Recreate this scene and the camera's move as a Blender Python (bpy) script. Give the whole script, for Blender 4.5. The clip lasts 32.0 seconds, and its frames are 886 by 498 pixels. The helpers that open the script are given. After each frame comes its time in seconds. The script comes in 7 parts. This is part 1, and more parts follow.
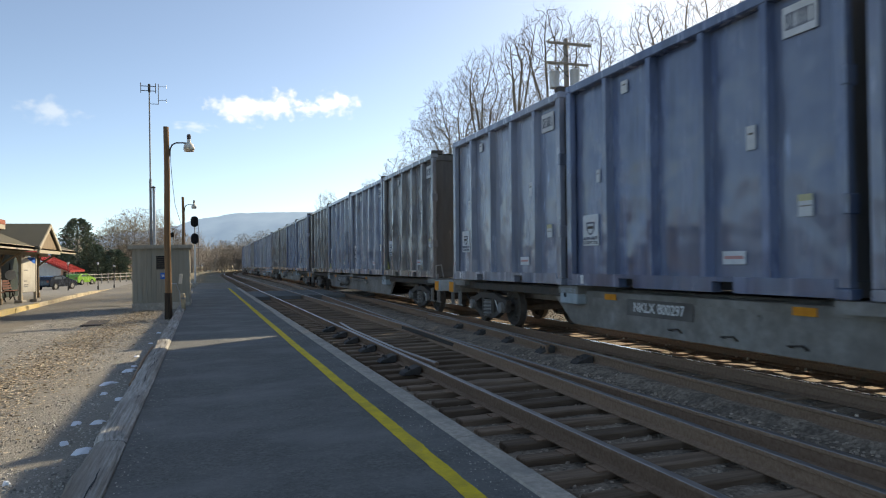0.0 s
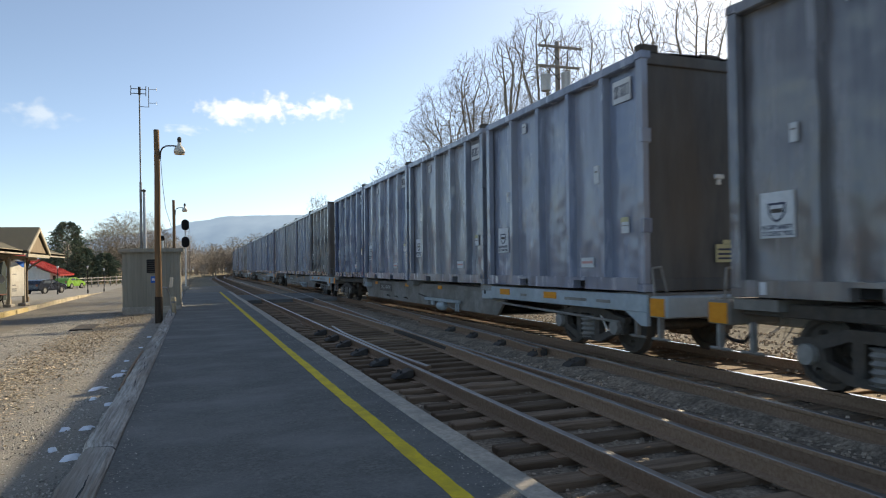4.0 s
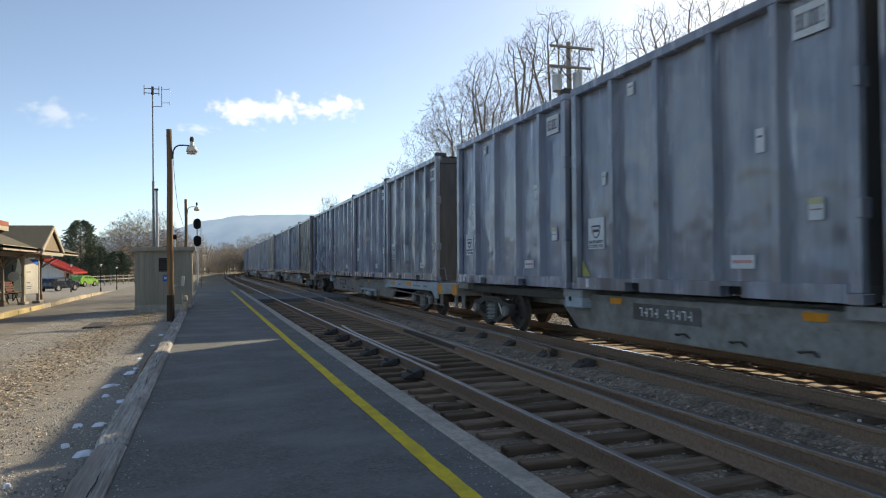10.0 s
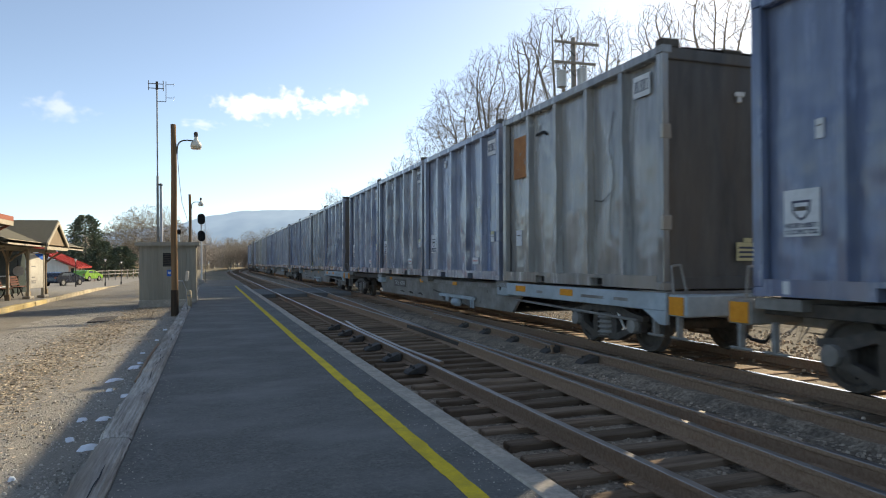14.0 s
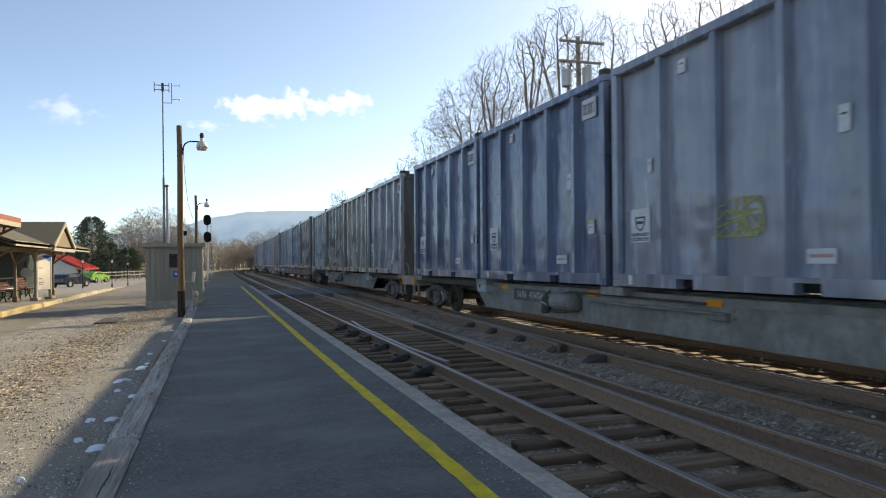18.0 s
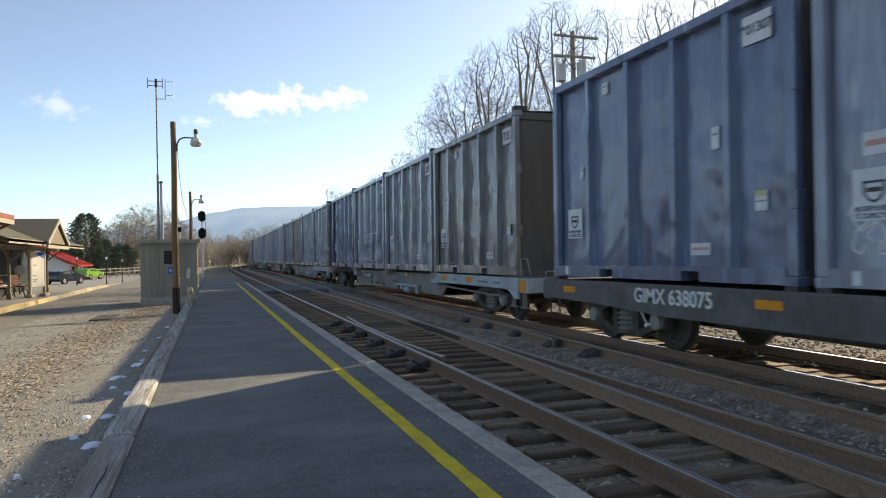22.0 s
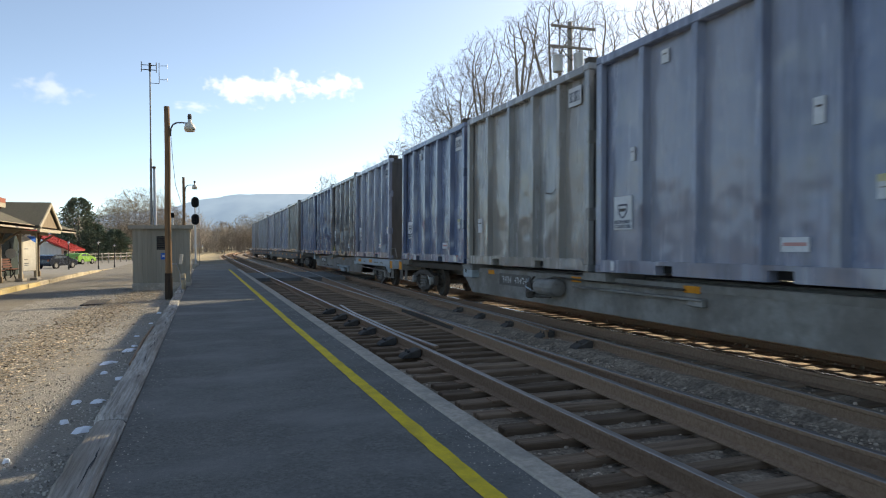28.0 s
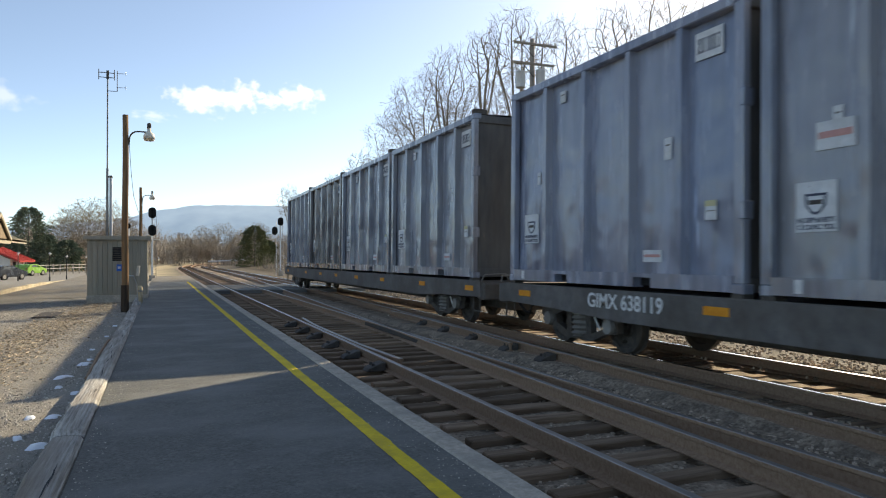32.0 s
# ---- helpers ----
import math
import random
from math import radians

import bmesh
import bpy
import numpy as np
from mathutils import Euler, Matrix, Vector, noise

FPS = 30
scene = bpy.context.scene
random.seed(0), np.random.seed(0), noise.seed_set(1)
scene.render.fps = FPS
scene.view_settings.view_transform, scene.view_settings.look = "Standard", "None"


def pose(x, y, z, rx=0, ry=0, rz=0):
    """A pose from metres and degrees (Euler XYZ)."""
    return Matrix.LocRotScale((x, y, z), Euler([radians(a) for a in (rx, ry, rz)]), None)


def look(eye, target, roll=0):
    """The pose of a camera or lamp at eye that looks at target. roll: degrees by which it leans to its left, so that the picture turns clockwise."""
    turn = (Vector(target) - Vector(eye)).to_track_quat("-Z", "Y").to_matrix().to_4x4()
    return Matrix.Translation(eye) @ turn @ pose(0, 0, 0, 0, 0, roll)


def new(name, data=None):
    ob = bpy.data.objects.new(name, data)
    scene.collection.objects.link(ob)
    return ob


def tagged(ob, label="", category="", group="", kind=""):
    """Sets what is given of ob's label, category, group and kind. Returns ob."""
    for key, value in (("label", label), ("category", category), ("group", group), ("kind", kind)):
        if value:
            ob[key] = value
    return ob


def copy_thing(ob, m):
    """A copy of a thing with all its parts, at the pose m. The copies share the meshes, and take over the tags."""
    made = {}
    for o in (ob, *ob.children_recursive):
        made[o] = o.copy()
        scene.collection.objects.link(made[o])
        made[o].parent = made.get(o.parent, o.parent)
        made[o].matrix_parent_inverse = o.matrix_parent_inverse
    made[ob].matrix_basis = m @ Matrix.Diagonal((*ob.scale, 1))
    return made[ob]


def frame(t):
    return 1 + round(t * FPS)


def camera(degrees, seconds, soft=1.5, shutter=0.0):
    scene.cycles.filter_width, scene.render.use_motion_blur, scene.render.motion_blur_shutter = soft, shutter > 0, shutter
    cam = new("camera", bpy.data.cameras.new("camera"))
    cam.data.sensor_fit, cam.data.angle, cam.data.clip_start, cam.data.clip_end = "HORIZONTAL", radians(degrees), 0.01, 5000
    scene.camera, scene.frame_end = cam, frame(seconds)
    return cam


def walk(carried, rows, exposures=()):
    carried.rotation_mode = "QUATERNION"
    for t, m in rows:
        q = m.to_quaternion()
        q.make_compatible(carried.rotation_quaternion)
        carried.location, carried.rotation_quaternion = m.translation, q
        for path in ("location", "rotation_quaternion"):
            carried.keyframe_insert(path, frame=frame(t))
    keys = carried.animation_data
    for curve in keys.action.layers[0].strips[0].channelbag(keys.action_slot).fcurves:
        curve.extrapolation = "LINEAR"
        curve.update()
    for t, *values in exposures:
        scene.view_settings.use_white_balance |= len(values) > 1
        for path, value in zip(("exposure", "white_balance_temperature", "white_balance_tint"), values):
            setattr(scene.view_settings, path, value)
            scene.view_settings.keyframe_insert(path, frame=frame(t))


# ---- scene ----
# camera: held by hand on a platform, seconds with yaw to the right, pitch up, lean, and the hand's sway
EYE = (0.0, 0.0, 1.42)
cam = camera(65.45, 32.0, soft=1.1, shutter=0.12)
PATH = [
    (0, 19.13, 0.99, -1.15, 0.006, -0.007, -0.000), (0.5, 19.25, 0.93, -1.11, 0.010, 0.002, 0.008), (1, 19.52, 0.94, -1.13, 0.009, 0.017, 0.007),
    (1.5, 19.59, 0.97, -1.17, 0.011, -0.002, 0.005), (2, 19.62, 1.00, -1.13, 0.005, -0.000, 0.010), (2.5, 19.68, 1.05, -1.22, -0.001, 0.003, 0.002),
    (3, 19.72, 1.14, -1.12, 0.007, 0.004, -0.025), (3.5, 19.79, 1.15, -1.30, 0.011, 0.009, 0.006), (5.5, 19.81, 1.35, -1.16, 0.012, -0.002, 0.005),
    (6, 19.62, 1.29, -1.10, 0.004, -0.023, 0.004), (6.5, 19.47, 1.22, -1.07, 0.004, -0.030, 0.002), (7, 19.28, 1.22, -1.19, 0.009, -0.024, 0.009),
    (7.5, 19.14, 1.22, -1.07, -0.000, -0.014, 0.002), (8, 19.09, 1.32, -1.10, 0.009, -0.005, 0.005), (8.5, 19.05, 1.39, -1.17, 0.006, -0.016, 0.009),
    (9, 18.97, 1.36, -0.93, 0.002, -0.017, 0.006), (9.5, 18.97, 1.29, -0.88, -0.003, -0.017, 0.003), (10, 18.94, 1.23, -0.98, 0.012, -0.008, 0.006),
    (10.5, 18.95, 1.26, -0.97, 0.006, -0.013, 0.003), (11, 18.95, 1.28, -0.86, 0.010, -0.006, 0.006), (11.5, 18.95, 1.26, -0.77, 0.009, 0.015, 0.000),
    (12, 18.91, 1.19, -0.77, 0.001, -0.006, 0.001), (12.5, 18.78, 1.09, -0.68, 0.006, -0.010, 0.007), (13, 18.72, 0.98, -0.67, 0.000, -0.000, 0.000),
    (13.5, 18.69, 0.89, -0.68, 0.011, 0.009, 0.004), (14, 18.63, 0.89, -0.79, 0.015, -0.005, 0.006), (14.5, 18.62, 0.93, -0.86, 0.013, -0.012, 0.006),
    (16.5, 18.36, 0.97, -0.89, 0.004, 0.020, -0.004), (17, 18.30, 0.93, -0.97, -0.001, 0.033, -0.006), (17.5, 18.26, 0.90, -1.08, 0.010, 0.015, 0.001),
    (18, 18.19, 0.90, -1.03, 0.005, 0.010, -0.001), (18.5, 18.15, 0.85, -1.08, 0.006, 0.002, -0.004), (19, 18.23, 0.81, -1.13, 0.010, 0.008, 0.001),
    (19.5, 18.43, 0.75, -1.05, 0.003, 0.027, -0.002), (20, 18.55, 0.68, -1.14, 0.011, -0.004, 0.004), (20.5, 18.58, 0.69, -1.18, 0.007, -0.003, 0.001),
    (21, 18.51, 0.59, -1.24, 0.017, 0.007, 0.001), (21.5, 18.56, 0.51, -1.29, 0.014, -0.003, 0.009), (22, 18.57, 0.50, -1.28, 0.007, -0.006, 0.003),
    (22.5, 18.63, 0.45, -1.30, 0.012, 0.012, 0.004), (23, 18.63, 0.38, -1.24, 0.012, 0.000, 0.003), (23.5, 18.67, 0.30, -1.24, 0.015, 0.002, -0.001),
    (24, 18.68, 0.20, -1.22, 0.010, 0.030, -0.006), (24.5, 18.61, 0.02, -1.19, 0.017, -0.008, -0.001), (25, 18.70, 0.04, -1.02, 0.010, 0.031, -0.010),
    (25.5, 18.91, 0.08, -0.70, 0.000, 0.057, -0.004), (27.5, 19.02, -0.32, -0.64, -0.001, 0.041, -0.004), (28, 19.08, -0.37, -0.47, 0.006, 0.018, -0.001),
    (28.5, 19.10, -0.46, -0.59, 0.003, 0.045, -0.012), (29, 19.15, -0.49, -0.53, 0.010, 0.034, -0.005), (29.5, 19.12, -0.47, -0.39, -0.000, 0.017, -0.010),
    (30, 19.06, -0.47, -0.43, 0.007, 0.011, -0.005), (30.5, 19.28, -0.17, 0.04, -0.012, 0.055, 0.001), (31, 20.12, 0.28, 0.41, -0.004, 0.010, -0.022),
    (31.5, 21.79, 0.60, 0.32, -0.015, 0.036, -0.018), (32, 22.27, 0.71, -0.14, -0.053, 0.028, -0.008),
]
walk(cam, [(t, pose(EYE[0] + dx, EYE[1] + dy, EYE[2] + dz, 90 + p, 0, -y) @ pose(0, 0, 0, 0, 0, r)) for t, y, p, r, dx, dy, dz in PATH],
     exposures=[(0, 1.02, 7350, 5), (12.5, 1.02, 7350, 5), (14, 1.16, 7450, 5), (32, 1.16, 7500, 5)])

# daylight: low winter sun ahead to the right
SUN_AZ, SUN_EL = 56.2, 26.75
world = bpy.data.worlds.new("sky")
scene.world = world
world.use_nodes = True
wn = world.node_tree.nodes
sky = wn.new("ShaderNodeTexSky")
sky.sky_type = "NISHITA"
sky.sun_disc = False
sky.sun_elevation, sky.sun_rotation = radians(SUN_EL), radians(SUN_AZ)
sky.air_density, sky.dust_density, sky.ozone_density = 0.62, 0.5, 2.8
wn["Background"].inputs["Strength"].default_value = 0.108
soft_sky = wn.new("ShaderNodeHueSaturation")
soft_sky.inputs["Saturation"].default_value = 0.9
world.node_tree.links.new(sky.outputs[0], soft_sky.inputs["Color"])
world.node_tree.links.new(soft_sky.outputs[0], wn["Background"].inputs["Color"])
sun_dir = Vector((math.sin(radians(SUN_AZ)) * math.cos(radians(SUN_EL)), math.cos(radians(SUN_AZ)) * math.cos(radians(SUN_EL)), math.sin(radians(SUN_EL))))
sun = new("sun", bpy.data.lights.new("sun", "SUN"))
sun.data.energy, sun.data.angle, sun.data.color = 3.3, radians(0.6), (1.0, 0.9, 0.76)
sun.matrix_world = look(sun_dir * 60, (0, 0, 0))


# ---- materials ----
def rgba(c):
    return (c[0], c[1], c[2], 1.0)


def mat(name, c1, c2, rough=0.8, metal=0.0, scale=4.0, bump=0.25, bscale=40.0, stretch=(1, 1, 1), big=0.5, big_c=None, spots=None, spot_at=0.62, spot_scale=9.0, spec=0.12, rnd=0.0, stain=None, island=0.0):
    """Two noises of colour (grain and stains), spots of wear, and a fine relief."""
    m = bpy.data.materials.new(name)
    m.use_nodes = True
    n, l = m.node_tree.nodes, m.node_tree.links
    b = n["Principled BSDF"]
    tc, info = n.new("ShaderNodeTexCoord"), n.new("ShaderNodeObjectInfo")
    mp = n.new("ShaderNodeMapping")
    mp.inputs["Scale"].default_value = stretch
    shift = n.new("ShaderNodeVectorMath")
    shift.operation = "MULTIPLY"
    shift.inputs[1].default_value = (37.0, 23.0, 11.0)
    l.new(info.outputs["Random"], shift.inputs[0])
    l.new(tc.outputs["Object"], mp.inputs["Vector"])
    l.new(shift.outputs[0], mp.inputs["Location"])

    def noisy(s, d=6.0):
        x = n.new("ShaderNodeTexNoise")
        x.inputs["Scale"].default_value, x.inputs["Detail"].default_value, x.inputs["Roughness"].default_value = s, d, 0.62
        l.new(mp.outputs[0], x.inputs["Vector"])
        return x

    def ramp(src, a, c, lo, hi):
        r = n.new("ShaderNodeValToRGB")
        r.color_ramp.elements[0].position, r.color_ramp.elements[1].position = lo, hi
        r.color_ramp.elements[0].color, r.color_ramp.elements[1].color = a, c
        l.new(src, r.inputs[0])
        return r

    def mix(fac, a, c):
        x = n.new("ShaderNodeMix")
        x.data_type = "RGBA"
        if isinstance(fac, float):
            x.inputs[0].default_value = fac
        else:
            l.new(fac, x.inputs[0])
        for k, v in ((6, a), (7, c)):
            if isinstance(v, tuple):
                x.inputs[k].default_value = v
            else:
                l.new(v, x.inputs[k])
        return x.outputs[2]

    fine = noisy(scale)
    col = ramp(fine.outputs[0], rgba(c1), rgba(c2), 0.32, 0.68).outputs[0]
    if big_c:
        wide = noisy(scale * 0.16, 4.0)
        col = mix(ramp(wide.outputs[0], (0, 0, 0, 1), (big, big, big, 1), 0.42, 0.62).outputs[0], col, rgba(big_c))
    if stain:
        sm, sn = n.new("ShaderNodeMapping"), n.new("ShaderNodeTexNoise")
        sm.inputs["Scale"].default_value = stain[1]
        sn.inputs["Scale"].default_value, sn.inputs["Detail"].default_value, sn.inputs["Roughness"].default_value = 1.0, 5.0, 0.6
        l.new(tc.outputs["Object"], sm.inputs["Vector"])
        l.new(sm.outputs[0], sn.inputs["Vector"])
        col = mix(ramp(sn.outputs[0], (0, 0, 0, 1), (stain[2],) * 3 + (1,), 0.45, 0.68).outputs[0], col, rgba(stain[0]))
    if spots:
        sp = noisy(spot_scale, 8.0)
        col = mix(ramp(sp.outputs[0], (0, 0, 0, 1), (1, 1, 1, 1), spot_at, spot_at + 0.06).outputs[0], col, rgba(spots))
    if rnd:
        hue = n.new("ShaderNodeHueSaturation")
        ml = n.new("ShaderNodeMath")
        ml.operation = "MULTIPLY_ADD"
        ml.inputs[1].default_value, ml.inputs[2].default_value = rnd * 2, 1 - rnd
        l.new(info.outputs["Random"], ml.inputs[0])
        l.new(ml.outputs[0], hue.inputs["Value"])
        l.new(col, hue.inputs["Color"])
        col = hue.outputs[0]
    if island:
        geo, hv, mm = n.new("ShaderNodeNewGeometry"), n.new("ShaderNodeHueSaturation"), n.new("ShaderNodeMath")
        mm.operation = "MULTIPLY_ADD"
        mm.inputs[1].default_value, mm.inputs[2].default_value = island * 2, 1 - island
        l.new(geo.outputs["Random Per Island"], mm.inputs[0])
        l.new(mm.outputs[0], hv.inputs["Value"])
        l.new(col, hv.inputs["Color"])
        col = hv.outputs[0]
    l.new(col, b.inputs["Base Color"])
    rr = ramp(fine.outputs[0], (max(rough - 0.12, 0.03),) * 3 + (1,), (min(rough + 0.1, 1.0),) * 3 + (1,), 0.3, 0.7)
    l.new(rr.outputs[0], b.inputs["Roughness"])
    b.inputs["Metallic"].default_value = metal
    b.inputs["Specular IOR Level"].default_value = spec
    if bump:
        bn = noisy(bscale, 4.0)
        bp = n.new("ShaderNodeBump")
        bp.inputs["Strength"].default_value, bp.inputs["Distance"].default_value = bump, 0.02
        l.new(bn.outputs[0], bp.inputs["Height"])
        l.new(bp.outputs[0], b.inputs["Normal"])
    return m


def glow(name, c, s=1.0):
    m = bpy.data.materials.new(name)
    m.use_nodes = True
    b = m.node_tree.nodes["Principled BSDF"]
    b.inputs["Base Color"].default_value = rgba(c)
    b.inputs["Emission Color"].default_value = rgba(c)
    b.inputs["Emission Strength"].default_value = s
    return m


ASPHALT = mat("asphalt", (0.115, 0.114, 0.104), (0.25, 0.245, 0.222), 0.9, scale=40, bump=0.7, bscale=110, big=0.5, big_c=(0.145, 0.142, 0.135), spots=(0.30, 0.29, 0.27), spot_at=0.67, spot_scale=80, stain=((0.25, 0.245, 0.23), (0.7, 1.0, 1), 0.85))
CONCRETE = mat("concrete", (0.38, 0.33, 0.265), (0.58, 0.51, 0.42), 0.9, scale=22, bump=0.3, bscale=90, big=0.6, big_c=(0.30, 0.275, 0.235), spots=(0.15, 0.14, 0.12), spot_at=0.68, spot_scale=6)
YELLOW = mat("road_yellow", (0.72, 0.52, 0.03), (0.84, 0.64, 0.05), 0.75, scale=25, bump=0.3, bscale=110, big=0.5, big_c=(0.46, 0.33, 0.05), spots=(0.10, 0.09, 0.06), spot_at=0.67, spot_scale=40)
TIMBER = mat("weathered_timber", (0.19, 0.178, 0.158), (0.66, 0.63, 0.575), 0.9, scale=38, stretch=(1, 0.04, 1), bump=1.0, bscale=40, big=0.5, big_c=(0.33, 0.285, 0.235), stain=((0.17, 0.14, 0.11), (2, 0.5, 2), 0.7), spots=(0.05, 0.045, 0.04), spot_at=0.62, spot_scale=9, rnd=0.12)
TIE = mat("creosoted_tie", (0.15, 0.10, 0.064), (0.33, 0.235, 0.16), 0.9, scale=12, stretch=(0.08, 1, 1), bump=0.8, bscale=26, spots=(0.30, 0.25, 0.20), spot_at=0.66, spot_scale=6, rnd=0.35)
BALLAST = mat("ballast", (0.19, 0.138, 0.094), (0.54, 0.43, 0.315), 0.95, scale=22, bump=1.0, bscale=26, big=0.5, big_c=(0.06, 0.052, 0.044))
STONE = mat("ballast_stone", (0.28, 0.215, 0.155), (0.57, 0.465, 0.355), 0.95, scale=9, bump=0.5, bscale=30, island=0.55)
GRAVEL = mat("gravel_lot", (0.20, 0.182, 0.155), (0.44, 0.405, 0.35), 0.95, scale=60, bump=1.0, bscale=75, big=0.5, big_c=(0.29, 0.265, 0.23), spots=(0.48, 0.43, 0.37), spot_at=0.66, spot_scale=50, stain=((0.25, 0.215, 0.165), (0.9, 0.35, 1), 0.55))
VERGE = mat("dark_verge", (0.07, 0.058, 0.045), (0.19, 0.16, 0.125), 0.95, scale=16, bump=1.0, bscale=24, big=0.5, big_c=(0.12, 0.10, 0.065))
PEBBLE = mat("pebble", (0.30, 0.27, 0.23), (0.50, 0.46, 0.40), 0.95, scale=4, bump=0.4, bscale=30, island=0.5)
LEAF = mat("dead_leaf", (0.34, 0.26, 0.17), (0.58, 0.48, 0.35), 0.85, scale=3, bump=0.2, bscale=60, island=0.6)
EARTH = mat("dry_grass_ground", (0.20, 0.165, 0.115), (0.38, 0.32, 0.22), 0.95, scale=3, bump=0.8, bscale=12, big=0.6, big_c=(0.13, 0.12, 0.075), spots=(0.28, 0.25, 0.2), spot_at=0.64, spot_scale=1.2)
DRIVE = mat("worn_drive", (0.16, 0.148, 0.128), (0.34, 0.31, 0.265), 0.95, scale=34, bump=0.8, bscale=60, big=0.6, big_c=(0.23, 0.205, 0.17), spots=(0.40, 0.36, 0.30), spot_at=0.67, spot_scale=30, stain=((0.20, 0.165, 0.12), (0.5, 0.3, 1), 0.6))
PATCH = mat("tar_stain", (0.14, 0.138, 0.133), (0.19, 0.186, 0.178), 0.92, scale=40, bump=0.4, bscale=110)
SNOW = mat("old_snow", (0.78, 0.81, 0.86), (0.88, 0.90, 0.93), 0.6, scale=20, bump=0.5, bscale=60)
RAIL_SIDE = mat("rusty_rail", (0.26, 0.165, 0.105), (0.40, 0.275, 0.185), 0.8, metal=0.3, scale=25, bump=0.3, bscale=60, rnd=0.1)
RAIL_TOP = mat("polished_rail_head", (0.28, 0.25, 0.22), (0.42, 0.385, 0.345), 0.46, metal=1.0, scale=60, stretch=(1, 0.05, 1), bump=0.05, bscale=80)
RAIL_BRIGHT = mat("bright_rail_head", (0.55, 0.54, 0.53), (0.68, 0.67, 0.65), 0.22, metal=1.0, scale=60, stretch=(1, 0.05, 1), bump=0.04, bscale=80)
STEEL_DARK = mat("grimy_steel", (0.06, 0.056, 0.052), (0.13, 0.115, 0.10), 0.75, metal=0.2, scale=9, bump=0.3, bscale=40, big=0.5, big_c=(0.10, 0.075, 0.055))
STEEL_GREY = mat("dusty_grey_steel", (0.22, 0.21, 0.195), (0.34, 0.325, 0.30), 0.65, metal=0.1, scale=7, bump=0.2, bscale=40, big=0.6, big_c=(0.15, 0.13, 0.11), spots=(0.08, 0.065, 0.05), spot_at=0.66, spot_scale=4)
STEEL_PALE = mat("pale_blue_grey_steel", (0.34, 0.40, 0.44), (0.46, 0.52, 0.55), 0.55, metal=0.1, scale=7, bump=0.15, bscale=40, big=0.5, big_c=(0.28, 0.30, 0.30), spots=(0.12, 0.09, 0.07), spot_at=0.69, spot_scale=5)
FLAT_BROWN = mat("flatcar_brown_grey", (0.12, 0.112, 0.108), (0.19, 0.178, 0.168), 0.7, metal=0.1, scale=6, bump=0.2, bscale=40, big=0.5, big_c=(0.09, 0.075, 0.06), spots=(0.2, 0.19, 0.18), spot_at=0.69, spot_scale=5)
ORANGE = mat("orange_reflector", (0.66, 0.24, 0.02), (0.78, 0.33, 0.04), 0.5, scale=12, bump=0.05, spots=(0.35, 0.2, 0.06), spot_at=0.68, spot_scale=14)
WHITE = mat("white_placard", (0.58, 0.60, 0.62), (0.74, 0.75, 0.76), 0.6, scale=14, bump=0.05, big=0.4, big_c=(0.5, 0.5, 0.48), spots=(0.3, 0.29, 0.28), spot_at=0.68, spot_scale=16)
INK = mat("dark_ink", (0.04, 0.05, 0.08), (0.09, 0.10, 0.14), 0.6, scale=14, bump=0)
FADED = mat("faded_yellow_label", (0.48, 0.45, 0.26), (0.58, 0.54, 0.34), 0.6, scale=14, bump=0)
RED_INK = mat("faded_red_ink", (0.5, 0.26, 0.24), (0.6, 0.34, 0.31), 0.6, scale=14, bump=0)
BLACK = mat("black_paint", (0.012, 0.012, 0.013), (0.03, 0.03, 0.03), 0.6, scale=8, bump=0.1)
LETTER = mat("stencil_white", (0.62, 0.62, 0.6), (0.76, 0.76, 0.74), 0.7, scale=12, bump=0, spots=(0.3, 0.3, 0.29), spot_at=0.66, spot_scale=14)


def paint(name, a, b, dirt):
    """Faded container paint: broad vertical streaks, dust, pale scuffs and dented relief that catches the sky."""
    m = mat(name, [v * 0.42 for v in a], [v * 0.92 for v in b], 0.24, metal=0.0, scale=3.2, stretch=(1, 1, 0.13), bump=0.22, bscale=5.0, big=0.85, big_c=dirt, spots=(min(b[0] * 1.6 + 0.08, 1), min(b[1] * 1.6 + 0.08, 1), min(b[2] * 1.5 + 0.08, 1)), spot_at=0.665, spot_scale=3.4, spec=1.0)
    n, l = m.node_tree.nodes, m.node_tree.links
    tc, wide, bp = n.new("ShaderNodeTexCoord"), n.new("ShaderNodeTexNoise"), n.new("ShaderNodeBump")
    wide.inputs["Scale"].default_value, wide.inputs["Detail"].default_value = 1.1, 2.0
    bp.inputs["Strength"].default_value, bp.inputs["Distance"].default_value = 0.6, 0.16
    fine = [k for k in n if k.bl_idname == "ShaderNodeBump" and k != bp][0]
    info, off = n.new("ShaderNodeObjectInfo"), n.new("ShaderNodeVectorMath")
    off.operation = "MULTIPLY_ADD"
    off.inputs[1].default_value = (19.0, 41.0, 7.0)
    l.new(info.outputs["Random"], off.inputs[0])
    l.new(tc.outputs["Object"], off.inputs[2])
    l.new(off.outputs[0], wide.inputs["Vector"])
    l.new(wide.outputs[0], bp.inputs["Height"])
    l.new(fine.outputs[0], bp.inputs["Normal"])
    l.new(bp.outputs[0], n["Principled BSDF"].inputs["Normal"])
    return m


